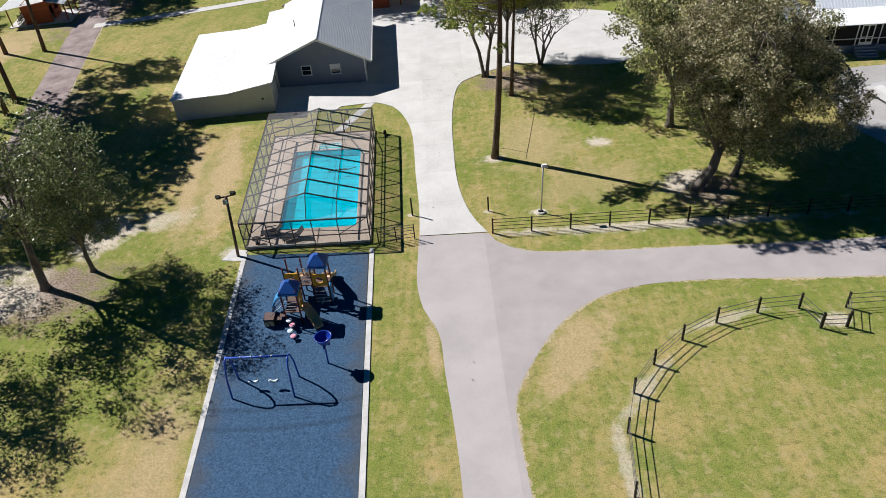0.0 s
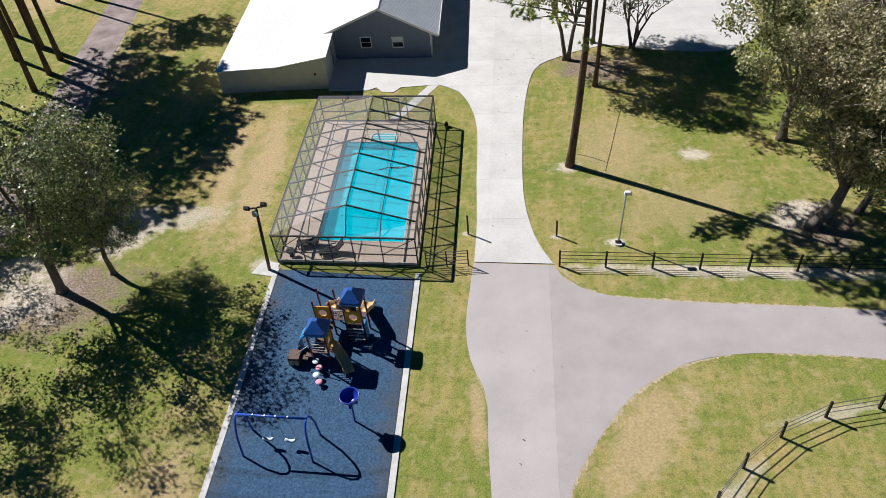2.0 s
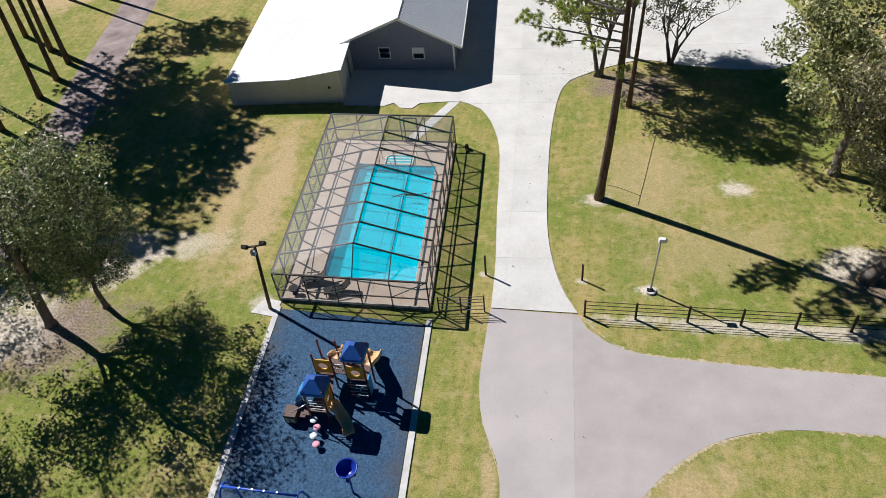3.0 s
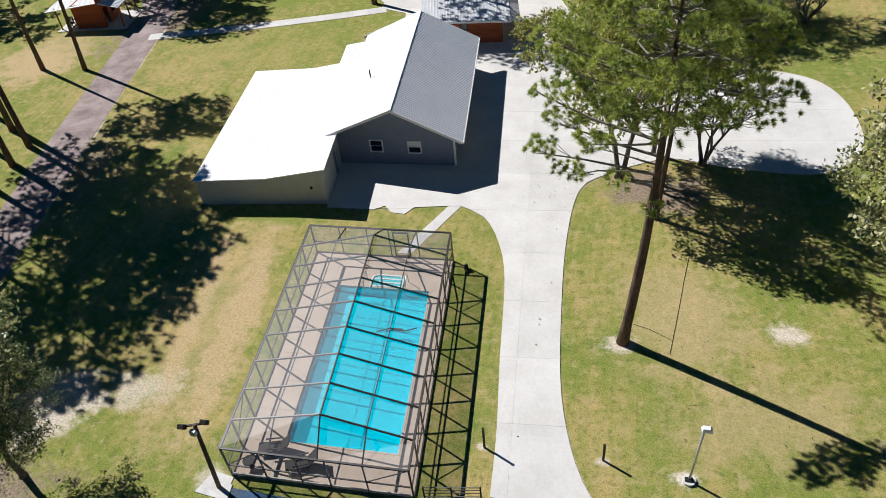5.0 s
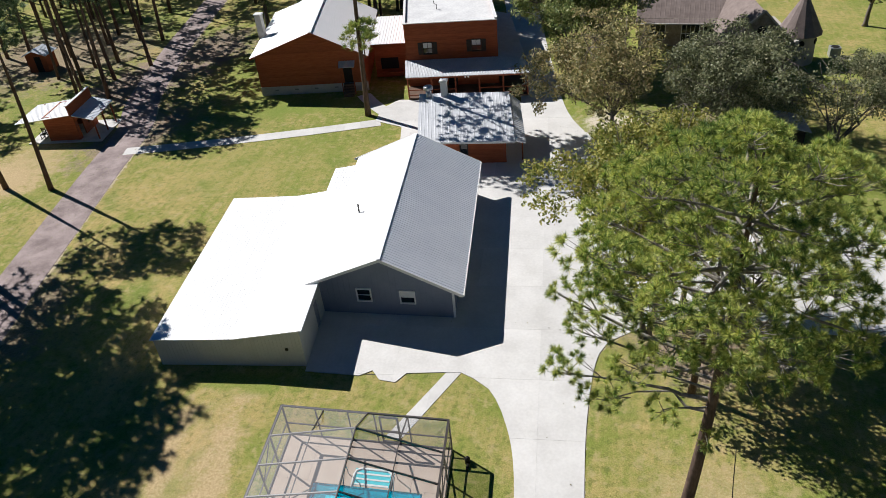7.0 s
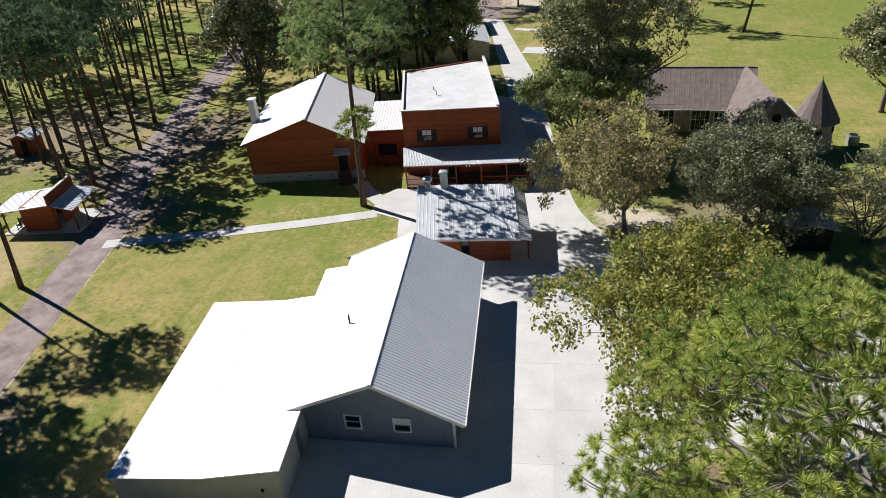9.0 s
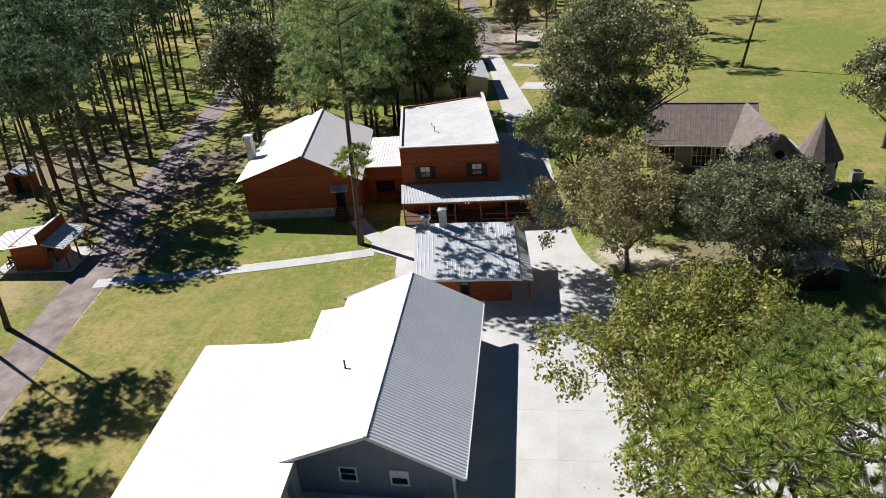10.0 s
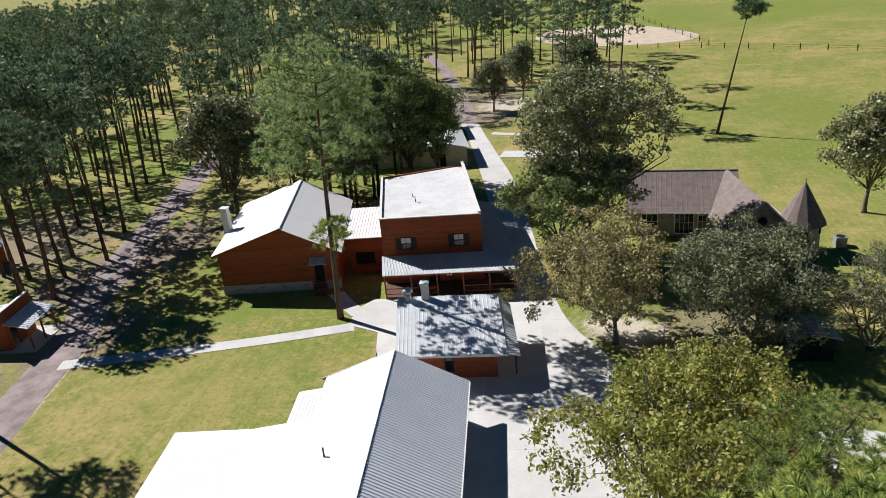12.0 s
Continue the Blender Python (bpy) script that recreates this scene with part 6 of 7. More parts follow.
def play_structure():
    h = thing("play_structure", (-10.2, 31.5, 0), "playground tower set with blue roofs, yellow panels and tan slides", "play equipment")
    TA, TB, TC = (-10.6, 30.75), (-9.0, 32.55), (-10.85, 32.95)
    half = 0.48

    def tower(c, deck_z, post_z, roof):
        x, y = c
        for dx in (-half, half):
            for dy in (-half, half):
                part("post", tube(B(), [(x + dx, y + dy, 0), (x + dx, y + dy, post_z)], 0.055, 8), MAROON, h)
        part("deck", box(B(), x - half, x + half, y - half, y + half, deck_z - 0.06, deck_z), BROWN_DECK, h, "brown perforated deck")
        if roof:
            z0, z1, o = post_z - 0.1, post_z + 0.45, half + 0.1
            bm = B()
            lo = [bm.verts.new((x + a * o, y + b * o, z0)) for a, b in ((-1, -1), (1, -1), (1, 1), (-1, 1))]
            hi = [bm.verts.new((x + a * 0.12, y + b * 0.12, z1)) for a, b in ((-1, -1), (1, -1), (1, 1), (-1, 1))]
            lip = [bm.verts.new((v.co.x, v.co.y, z0 - 0.14)) for v in lo]
            for i in range(4):
                j = (i + 1) % 4
                bm.faces.new((lo[i], lo[j], hi[j], hi[i]))
                bm.faces.new((lip[i], lip[j], lo[j], lo[i]))
            bm.faces.new(hi)
            bm.faces.new(lip[::-1])
            rf = part("roof", bm, ROOF_BLUE, h, "blue pyramid roof")
            bm = B()
            for i in range(4):
                j = (i + 1) % 4
                a = [(-1, -1), (1, -1), (1, 1), (-1, 1)]
                beam_box(bm, (x + a[i][0] * o, y + a[i][1] * o, z0 - 0.14), (x + a[j][0] * o, y + a[j][1] * o, z0 - 0.14), 0.06, 0.1)
            part("roof_rim", bm, SKYBLUE, rf, "light blue roof rim")

    tower(TA, 1.05, 2.75, True)
    tower(TB, 1.45, 3.3, True)
    tower(TC, 1.25, 2.75, False)
    part("bridge", box(B(), TC[0] + half, TB[0] - half, TC[1] - 0.5, TC[1] + 0.3, 1.27, 1.33), BROWN_DECK, h, "brown bridge deck")
    part("deck_ramp", hexa(B(), [(-11.05, 31.2, 0.98), (-10.15, 31.2, 0.98), (-10.4, 32.5, 1.18), (-11.3, 32.5, 1.18), (-11.05, 31.2, 1.04), (-10.15, 31.2, 1.04), (-10.4, 32.5, 1.24), (-11.3, 32.5, 1.24)]), BROWN_DECK, h)
    for y in (TC[1] - 0.5, TC[1] + 0.3):
        for z in (1.7, 2.05):
            part("guard_rail", tube(B(), [(TC[0] + half, y, z), (TB[0] - half, y, z)], 0.03, 6), STEEL, h)
        for k in range(7):
            x = TC[0] + half + 0.08 + k * 0.1
            part("guard_bar", tube(B(), [(x, y, 1.3), (x, y, 2.05)], 0.014, 5), STEEL, h)
    part("panel", panel_with_hole(B(), (TC[0], TC[1] - half - 0.02, 1.85), (1, 0, 0), 0.95, 1.0, 0.05, 0.24), YELLOW, h, "yellow panel with a round hole")
    part("panel", panel_with_hole(B(), (TB[0], TB[1] - half - 0.02, 2.05), (1, 0, 0), 0.95, 0.95, 0.05, 0.24), YELLOW, h, "yellow panel with a round hole")
    part("panel", panel_with_hole(B(), (TA[0] + half + 0.02, TA[1] - 0.05, 1.65), (0, 1, 0), 0.85, 1.0, 0.05, 0.2), YELLOW, h, "yellow slide hood panel")
    slide(h, [(TA[0] + half, TA[1] - 0.05, 1.05), (TA[0] + 0.8, TA[1] - 0.08, 1.0), (-9.6, 30.5, 0.66), (-9.35, 30.3, 0.42), (-9.15, 30.0, 0.26), (-9.0, 29.7, 0.22)], 0.58, TAN, "curved tan plastic slide")
    slide(h, [(TB[0] + 0.2, TB[1] + half, 1.45), (TB[0] + 0.25, TB[1] + 0.9, 1.25), (TB[0] + 0.2, TB[1] + 1.4, 0.75), (TB[0] + 0.1, TB[1] + 1.9, 0.36), (TB[0] + 0.1, TB[1] + 2.3, 0.3)], 0.7, TAN, "tan plastic slide")
    slide(h, [(TC[0] + 0.15, TC[1] + half, 1.25), (TC[0] + 0.25, TC[1] + 0.9, 1.05), (TC[0] + 0.35, TC[1] + 1.3, 0.65), (TC[0] + 0.4, TC[1] + 1.7, 0.34), (TC[0] + 0.4, TC[1] + 2.0, 0.3)], 0.7, TAN, "tan plastic slide")
    # curved climber on the shady side
    bm = B()
    rows = []
    for i in range(9):
        a = radians(8 + i * 11)
        x, z = TA[0] - half - 1.05 * math.sin(a) * 0.95, 0.12 + 1.75 * math.cos(a)
        rows.append([bm.verts.new((x + 0.02, y, z)) for y in (TA[1] + 0.0, TA[1] + 0.75)] + [bm.verts.new((x - 0.06, y, z + 0.05)) for y in (TA[1] + 0.75, TA[1] + 0.0)])
    for a, b in zip(rows, rows[1:]):
        for k in range(4):
            bm.faces.new((a[k], a[(k + 1) % 4], b[(k + 1) % 4], b[k]))
    bm.faces.new(rows[0])
    bm.faces.new(rows[-1][::-1])
    part("climber", bm, SKYBLUE, h, "light blue curved climbing wall", True)
    for k in range(3):
        part("stair", box(B(), TA[0] - half - 0.95 + k * 0.28, TA[0] - half - 0.6 + k * 0.28, TA[1] - 0.55, TA[1] - 0.05, 0.2 + k * 0.26, 0.26 + k * 0.26), BROWN_DECK, h)
    for y in (TA[1] - 0.6, TA[1] - 0.02):
        part("handrail", tube(B(), [(TA[0] - half - 0.95, y, 0.9), (TA[0] - half, y, 1.75)], 0.03, 6), STEEL, h, "", True)
    part("climb_panel", box(B(), TB[0] + half, TB[0] + half + 0.08, TB[1] - 0.5, TB[1] - 0.05, 0.2, 1.5), SKYBLUE, h, "light blue side panel")
    for z in (0.35, 0.65, 0.95, 1.2):
        part("rung", tube(B(), [(TB[0] - half, TB[1] - half - 0.15, z), (TB[0] + half, TB[1] - half - 0.15, z)], 0.028, 6), STEEL, h)
    for dx in (-half, half):
        part("ladder_side", tube(B(), [(TB[0] + dx, TB[1] - half - 0.15, 0), (TB[0] + dx, TB[1] - half - 0.1, 1.6)], 0.035, 6), FENCE, h)
    for k in range(4):
        y = TA[1] - half - 0.02
        part("guard_bar", tube(B(), [(TA[0] - half, y, 1.3 + k * 0.22), (TA[0] + half, y, 1.3 + k * 0.22)], 0.022, 6), STEEL, h)


play_structure()
bx = thing("play_bench", (-12.2, 30.4, 0), "low brown play table with two dark openings", "play equipment")
part("top", box(B(), -12.5, -11.85, 30.05, 30.75, 0.62, 0.68), BROWN_DECK, bx)
for x in (-12.5, -11.9):
    part("side", box(B(), x, x + 0.05, 30.08, 30.72, 0.0, 0.62), BROWN_DECK, bx)
for x in (-12.42, -12.13):
    part("bin", box(B(), x, x + 0.22, 30.02, 30.2, 0.15, 0.55), TAN, bx)
for k, (x, y, hh, m) in enumerate(((-10.9, 30.1, 0.5, WHITE_PLASTIC), (-10.65, 29.75, 0.42, PINK), (-10.7, 29.3, 0.36, WHITE_PLASTIC), (-10.45, 28.9, 0.3, PINK))):
    s = thing("stepping_pod", (x, y, 0), "pink round stepping pod on a post" if m is PINK else "pale round stepping pod on a post", "play equipment", "stepping pods by the tower")
    part("stem", tube(B(), [(x, y, 0), (x, y, hh)], 0.05, 8), FENCE, s)
    part("pad", tube(B(), [(x, y, hh), (x, y, hh + 0.05), (x, y, hh + 0.09)], [0.17, 0.19, 0.13], 14), m, s)
# equipment beside the enclosure
pu = thing("pool_pump", (-6.75, 53.9, 0), "dark round pool filter tank beside the enclosure", "pump")
part("tank", tube(B(), [(-6.75, 53.9, 0), (-6.75, 53.9, 0.35), (-6.75, 53.9, 0.45)], [0.14, 0.14, 0.07], 14), FENCE, pu, "", True)
part("pump", tube(B(), [(-6.7, 53.4, 0.12), (-6.7, 53.75, 0.1)], 0.07, 10), FENCE, pu, "", True)


# ---- trees ----
LEAN = Vector((0.045, 0.0, 1.0))


def mesh_part(name, verts, faces, material, parent, label=""):
    me = bpy.data.meshes.new(name)
    me.from_pydata(verts, [], faces)
    me.materials.append(material)
    ob = new(name, me)
    ob.parent = parent
    if label:
        ob["label"] = label
    return ob


def leaf_cloud(centres, radii, counts, size, rng, flat=0.5, ratio=0.62):
    """Many small leaves, gathered in clumps."""
    c = np.repeat(np.array(centres), counts, axis=0)
    r = np.repeat(np.array(radii), counts)[:, None]
    n = len(c)
    d = rng.normal(size=(n, 3))
    d /= np.linalg.norm(d, axis=1)[:, None]
    p = c + d * r * (rng.random((n, 1)) ** 0.45) * np.array([1, 1, 0.75])
    nrm = rng.normal(size=(n, 3)) * 0.75 + d * 0.5 + np.array([0, 0, flat])
    nrm /= np.linalg.norm(nrm, axis=1)[:, None]
    t = np.cross(nrm, rng.normal(size=(n, 3)))
    t /= np.linalg.norm(t, axis=1)[:, None]
    b = np.cross(nrm, t)
    s = size * (0.65 + 0.7 * rng.random((n, 1)))
    t, b = t * s, b * s * ratio
    v = np.stack([p - t, p - b * 0.9, p + t, p + b * 0.9], axis=1).reshape(-1, 3)
    f = np.arange(n * 4).reshape(-1, 4)
    return v.tolist(), f.tolist()


def broadleaf(name, height, radius, low, leaf, bark, leaves, size, seed, label, clumps=220, clump_r=0.9, trunk_r=0.3, stems=1, squash=1.0, hollow=0.45, shift=(0, 0), lobes=11, gaps=-0.22):
    """A broad-leaved tree at the origin: stems, limbs, twigs, and leaf clumps at the twig ends."""
    rng = np.random.default_rng(seed)
    h = thing(name, (0, 0, 0), label, "tree")
    bm = B()
    tips = []
    cz, rz = (height + low) / 2, (height - low) / 2
    for s in range(stems):
        a = s * math.tau / max(1, stems) + rng.random()
        spread = 0.0 if stems == 1 else 0.35
        base = Vector((math.cos(a), math.sin(a), 0)) * spread * 0.5
        fork = base + Vector((math.cos(a) * spread * 3 + shift[0] * 0.2 + rng.normal() * 0.2, math.sin(a) * spread * 3 + shift[1] * 0.2 + rng.normal() * 0.2, low + rz * 0.35))
        mid = base.lerp(fork, 0.5) + Vector((rng.normal() * 0.15, rng.normal() * 0.15, 0))
        tr = trunk_r / math.sqrt(stems)
        tube(bm, [base - Vector((0, 0, 0.1)), base + Vector((0, 0, 0.35)), mid, fork], [tr * 1.5, tr, tr * 0.85, tr * 0.65], 9)
        limbs = max(3, int(10 / stems) + 1)
        for k in range(limbs):
            b = k * 2.4 + rng.random() * 0.8 + a
            up = rng.uniform(-0.35, 0.95)
            rr = radius * math.sqrt(max(0.05, 1 - up * up)) * rng.uniform(0.55, 0.9)
            tip = Vector((shift[0] + math.cos(b) * rr, shift[1] + math.sin(b) * rr, cz + up * rz * 0.85))
            start = mid.lerp(fork, rng.uniform(0.3, 1.0))
            bend = start.lerp(tip, 0.5) + Vector((rng.normal() * 0.4, rng.normal() * 0.4, 0.5))
            tube(bm, [start, bend, tip], [tr * 0.45, tr * 0.26, tr * 0.08], 6)
            tips += [(start.lerp(bend, 0.7), tr * 0.2), (bend, tr * 0.2), (bend.lerp(tip, 0.5), tr * 0.16), (tip, tr * 0.1)]
    heads = []
    for k in range(lobes):
        d = rng.normal(size=3)
        d /= np.linalg.norm(d)
        d[2] = d[2] * 0.8 + 0.12
        q = rng.uniform(0.42, 0.72)
        heads.append((np.array([shift[0] + d[0] * radius * q, shift[1] + d[1] * radius * q, cz + d[2] * rz * q]), rng.uniform(0.30, 0.5)))
    centres, radii = [], []
    while len(centres) < clumps:
        c, share = heads[int(rng.integers(0, lobes))]
        d = rng.normal(size=3)
        d /= np.linalg.norm(d)
        d[2] = abs(d[2]) if rng.random() < 0.4 else d[2]
        q = share * (hollow + (1 - hollow) * rng.random() ** 0.5)
        p = Vector((c[0] + d[0] * radius * q, c[1] + d[1] * radius * q, c[2] + d[2] * rz * q * squash))
        if p.z < low * 0.75 or noise.noise(p * 0.42 + Vector((seed, 0, 0))) < gaps:
            continue
        centres.append(p)
        radii.append(clump_r * rng.uniform(0.55, 1.3))
        if len(centres) % 2 == 0:
            near, r = min(tips, key=lambda t: (t[0] - p).length)
            m = near.lerp(p, 0.5) + Vector((rng.normal() * 0.15, rng.normal() * 0.15, 0.1))
            tube(bm, [near, m, p], [max(0.02, r * 0.6), 0.02, 0.008], 4, False)
    trunk = part("trunk", bm, bark, h, "", True)
    per = np.maximum(4, (np.array(radii) ** 2 * leaves / clumps / (np.array(radii) ** 2).mean()).astype(int))
    v, f = leaf_cloud(centres, radii, per, size, rng)
    mesh_part("crown", v, f, leaf, h)
    return h


def pine(name, height, radius, low, leaf, seed, label, clusters=120, tufts=9, blades=50, blade=(0.36, 0.011), trunk_r=0.26, sides=10, bend=0.5, spread=0.55, dome=-0.35, gaps=-9.0, pad=(1, 0.0)):
    """A pine at the origin: bare tapering trunk, rising limbs, and clusters of needle tufts on a rounded, broken crown."""
    rng = np.random.default_rng(seed)
    h = thing(name, (0, 0, 0), label, "pine tree")
    ax, ay = rng.normal() * bend, rng.normal() * bend

    def axis(z):
        t = z / height
        return Vector((math.sin(t * 2.2) * ax * 0.5, math.sin(t * 1.7 + 0.4) * ay * 0.5 - 0.19 * ay, z))

    bm = B()
    n = 9
    tube(bm, [axis(height * 0.96 * k / n - (0.1 if k == 0 else 0)) for k in range(n + 1)], [trunk_r * (1.25 if k == 0 else 1.0) * (1 - 0.96 * (k / n) ** 1.3) + 0.012 for k in range(n + 1)], sides)
    cz, rz = (height + low) / 2, (height - low) / 2
    heads = rng.normal(size=(9, 3))
    heads /= np.linalg.norm(heads, axis=1)[:, None]
    pts, dirs, heads_at = [], [], []
    while len(heads_at) < clusters:
        d = rng.normal(size=3)
        d /= np.linalg.norm(d)
        if d[2] < dome and rng.random() < 0.75:
            continue
        lobe = 0.72 + 0.34 * max(0.0, float((heads @ d).max()) - 0.55) / 0.45
        q = lobe * (0.5 + 0.5 * rng.random() ** 0.5)
        o0 = axis(min(height, cz + d[2] * rz * q))
        c = Vector((o0.x + d[0] * radius * q, o0.y + d[1] * radius * q, cz + d[2] * rz * q))
        if noise.noise(c * 0.45 + Vector((seed, 0, 0))) > gaps and all((c - p).length > pad[1] * 1.7 for p in heads_at[::pad[0]][-90:]):
            heads_at += [c] + [c + Vector((rng.normal() * 0.6, rng.normal() * 0.6, -abs(rng.normal()) * 0.3)) * pad[1] for k in range(pad[0] - 1)]
    # main limbs reach some of the clusters, twigs branch from them to the rest
    limb_points = []
    for i, c in enumerate(heads_at):
        flat = math.hypot(c.x - axis(c.z).x, c.y - axis(c.z).y)
        if i < 4 or (i % pad[0] == 0 and i < max(10, clusters // 7) * pad[0]):
            o = axis(max(low * 0.85, c.z - 0.22 * flat - 0.5))
            m = o.lerp(c, 0.55) + Vector((rng.normal() * 0.15, rng.normal() * 0.15, -0.05 * flat))
            br = 0.02 + 0.012 * flat
            tube(bm, [o, m, c], [br, br * 0.65, 0.014], 5, False)
            limb_points += [o.lerp(m, 0.5), m, m.lerp(c, 0.5), c]
        else:
            m = min(limb_points, key=lambda p: (p - c).length)
            o = m
            tube(bm, [m, m.lerp(c, 0.5) + Vector((rng.normal() * 0.08, rng.normal() * 0.08, -0.06)), c], [0.028, 0.02, 0.01], 4 if leaf is NEEDLES else 3, False)
        out = (c - o).normalized() if (c - o).length > 0.05 else Vector((0, 0, 1))
        for j in range(tufts):
            to = Vector((rng.normal(), rng.normal(), rng.normal() * 0.45 + 0.1)) * spread * 0.6
            pts.append(c + to)
            dirs.append(out * 0.35 + to * 0.5 + Vector((0, 0, 0.7)))
            if j % 2 == 0 and leaf is NEEDLES:
                tube(bm, [c, c + to], [0.01, 0.005], 3, False)
    part("trunk", bm, PINE_BARK, h, "", True)
    P, D = np.array(pts), np.array(dirs)
    D /= np.linalg.norm(D, axis=1)[:, None]
    m = len(P)
    C = np.repeat(P, blades, axis=0) + rng.normal(size=(m * blades, 3)) * blade[0] * 0.1
    A = rng.normal(size=(m * blades, 3))
    A /= np.linalg.norm(A, axis=1)[:, None]
    A = A + np.repeat(D, blades, axis=0) * 0.7
    A /= np.linalg.norm(A, axis=1)[:, None]
    S = np.cross(A, rng.normal(size=A.shape))
    S /= np.linalg.norm(S, axis=1)[:, None]
    L = blade[0] * (0.75 + 0.5 * rng.random((m * blades, 1)))
    V = np.stack([C - S * blade[1], C + A * L, C + S * blade[1]], axis=1).reshape(-1, 3)
    mesh_part("crown", V.tolist(), np.arange(len(V)).reshape(-1, 3).tolist(), leaf, h)
    return h


def stand(ob, x, y, scale=1.0, turn=0.0, lean=1.0):
    """Sets a tree on its place, leaning as the trees here do."""
    tilt = Vector((0, 0, 1)).rotation_difference(Vector((LEAN.x * lean, LEAN.y * lean, 1)).normalized()).to_matrix().to_4x4()
    ob.matrix_basis = Matrix.Translation((x, y, 0)) @ tilt @ Matrix.Rotation(turn, 4, "Z") @ Matrix.Scale(scale, 4)
    return ob


def again(ob, x, y, scale=1.0, turn=0.0, lean=1.0):
    c = copy_thing(ob, Matrix())
    return stand(c, x, y, scale, turn, lean)


def padded_pine(name, height, label, rings, boughs, seed, trunk_r=0.3):
    """A pine whose limbs end in rounded pads of needle tufts. rings: height, reach, count, pad radius; boughs: place and radius of single pads."""
    rng = np.random.default_rng(seed)
    h = thing(name, (0, 0, 0), label, "pine tree")

    def axis(z):
        t = z / height
        return Vector((0.22 * math.sin(t * 4.0), 0.15 * math.sin(t * 3.1), z))

    n = 14
    part("trunk", tube(B(), [axis(height * 0.97 * k / n - (0.1 if k == 0 else 0)) for k in range(n + 1)], [trunk_r * (1.3 if k == 0 else 1.0) * (1 - 0.93 * (k / n) ** 1.5) + 0.012 for k in range(n + 1)], 14), PINE_BARK, h, "", True)
    pads = []
    for ring, (z, reach, count, r) in enumerate(rings):
        turn = rng.random() * 6.28
        for k in range(count):
            a = turn + 6.283 * (k + rng.normal() * 0.16) / count
            q = reach * (0.8 + 0.28 * rng.random())
            o = axis(z)
            pads.append((Vector((o.x - 0.3 + math.cos(a) * q, o.y + math.sin(a) * q, z + rng.normal() * 0.3)), r * rng.uniform(0.8, 1.2)))
    pads += [(Vector((x, y, z)), r) for x, y, z, r in boughs]
    tufts, ups = [], []
    for c, r in pads:
        flat = math.hypot(c.x, c.y)
        o = axis(max(9.0, min(height * 0.94, c.z - 0.25 - 0.2 * flat)))
        low = c - Vector((0, 0, 0.32 * r))
        sway = Vector((rng.normal(), rng.normal(), rng.normal() * 0.5)) * 0.09 * flat
        limb, br = B(), 0.022 + 0.0125 * flat
        mid = o.lerp(low, 0.5) + sway - Vector((0, 0, 0.03 * flat))
        tube(limb, [o, o.lerp(mid, 0.5) - sway * 0.3, mid, mid.lerp(low, 0.6) + sway * 0.3, low], [br, br * 0.85, br * 0.7, br * 0.5, 0.018], 6, False)
        count = int(32 * r * r + 8)
        out = Vector((c.x, c.y, 0)).normalized() if flat > 0.3 else Vector((0, 0, 1))
        for k in range(count):
            a, q = rng.random() * 6.28, math.sqrt(rng.random())
            rim = math.sqrt(max(0.0, 1 - q * q))
            p = c + Vector((math.cos(a) * q * r, math.sin(a) * q * r, r * (0.5 * rim - 0.22) + rng.normal() * 0.1))
            tufts.append(p)
            ups.append((p - low).normalized() + out * 0.25 + Vector((0, 0, 0.45)))
            if k % 3 == 0:
                fork = mid.lerp(low, 0.55 + 0.45 * rng.random())
                tube(limb, [fork, fork.lerp(p, 0.6) + Vector((0, 0, -0.06)), p], [0.02, 0.014, 0.007], 3, False)
        part("limb", limb, LIMB_BARK, h, "pale grey limb", True)
    P, D = np.array(tufts), np.array([u.normalized()[:] for u in ups])
    blades = 92
    m = len(P) * blades
    A = rng.normal(size=(m, 3))
    A /= np.linalg.norm(A, axis=1)[:, None]
    A += np.repeat(D, blades, axis=0) * 0.75
    A /= np.linalg.norm(A, axis=1)[:, None]
    C = np.repeat(P, blades, axis=0) - A * 0.02
    S = np.cross(A, rng.normal(size=A.shape))
    S /= np.linalg.norm(S, axis=1)[:, None]
    L = np.repeat(0.2 + 0.12 * rng.random((len(P), 1)), blades, axis=0) * (0.8 + 0.35 * rng.random((m, 1)))
    V = np.stack([C - S * 0.0115, C + A * L, C + S * 0.0115], axis=1).reshape(-1, 3)
    mesh_part("crown", V.tolist(), np.arange(len(V)).reshape(-1, 3).tolist(), NEEDLES, h)
    return h


# the tall pine beside the drive and its thinner neighbours
RINGS = ((14.6, 2.4, 5, 0.8), (15.3, 3.7, 7, 0.95), (16.4, 4.2, 9, 1.0), (16.8, 2.2, 4, 0.9), (17.8, 4.0, 9, 1.1), (18.6, 2.3, 5, 1.0), (19.2, 3.3, 8, 1.1), (20.2, 2.2, 6, 1.05), (20.9, 1.1, 3, 1.0), (21.3, 0.1, 1, 0.9))
BOUGHS = ((-5.0, -0.3, 12.3, 0.85), (-4.2, 0.9, 13.1, 0.9), (-3.6, -0.6, 11.4, 0.8), (-2.5, 0.3, 12.3, 0.7), (-4.8, 1.6, 14.0, 0.9), (-3.0, -1.4, 13.6, 0.8), (-1.6, -0.8, 11.3, 0.55), (-2.3, 1.6, 13.4, 0.8), (0.25, -0.2, 9.5, 0.45))
stand(padded_pine("pine_tree", 21.4, "tall pine with a bare trunk and a broad green crown", RINGS, BOUGHS, 11, 0.26), 2.7, 49.0)
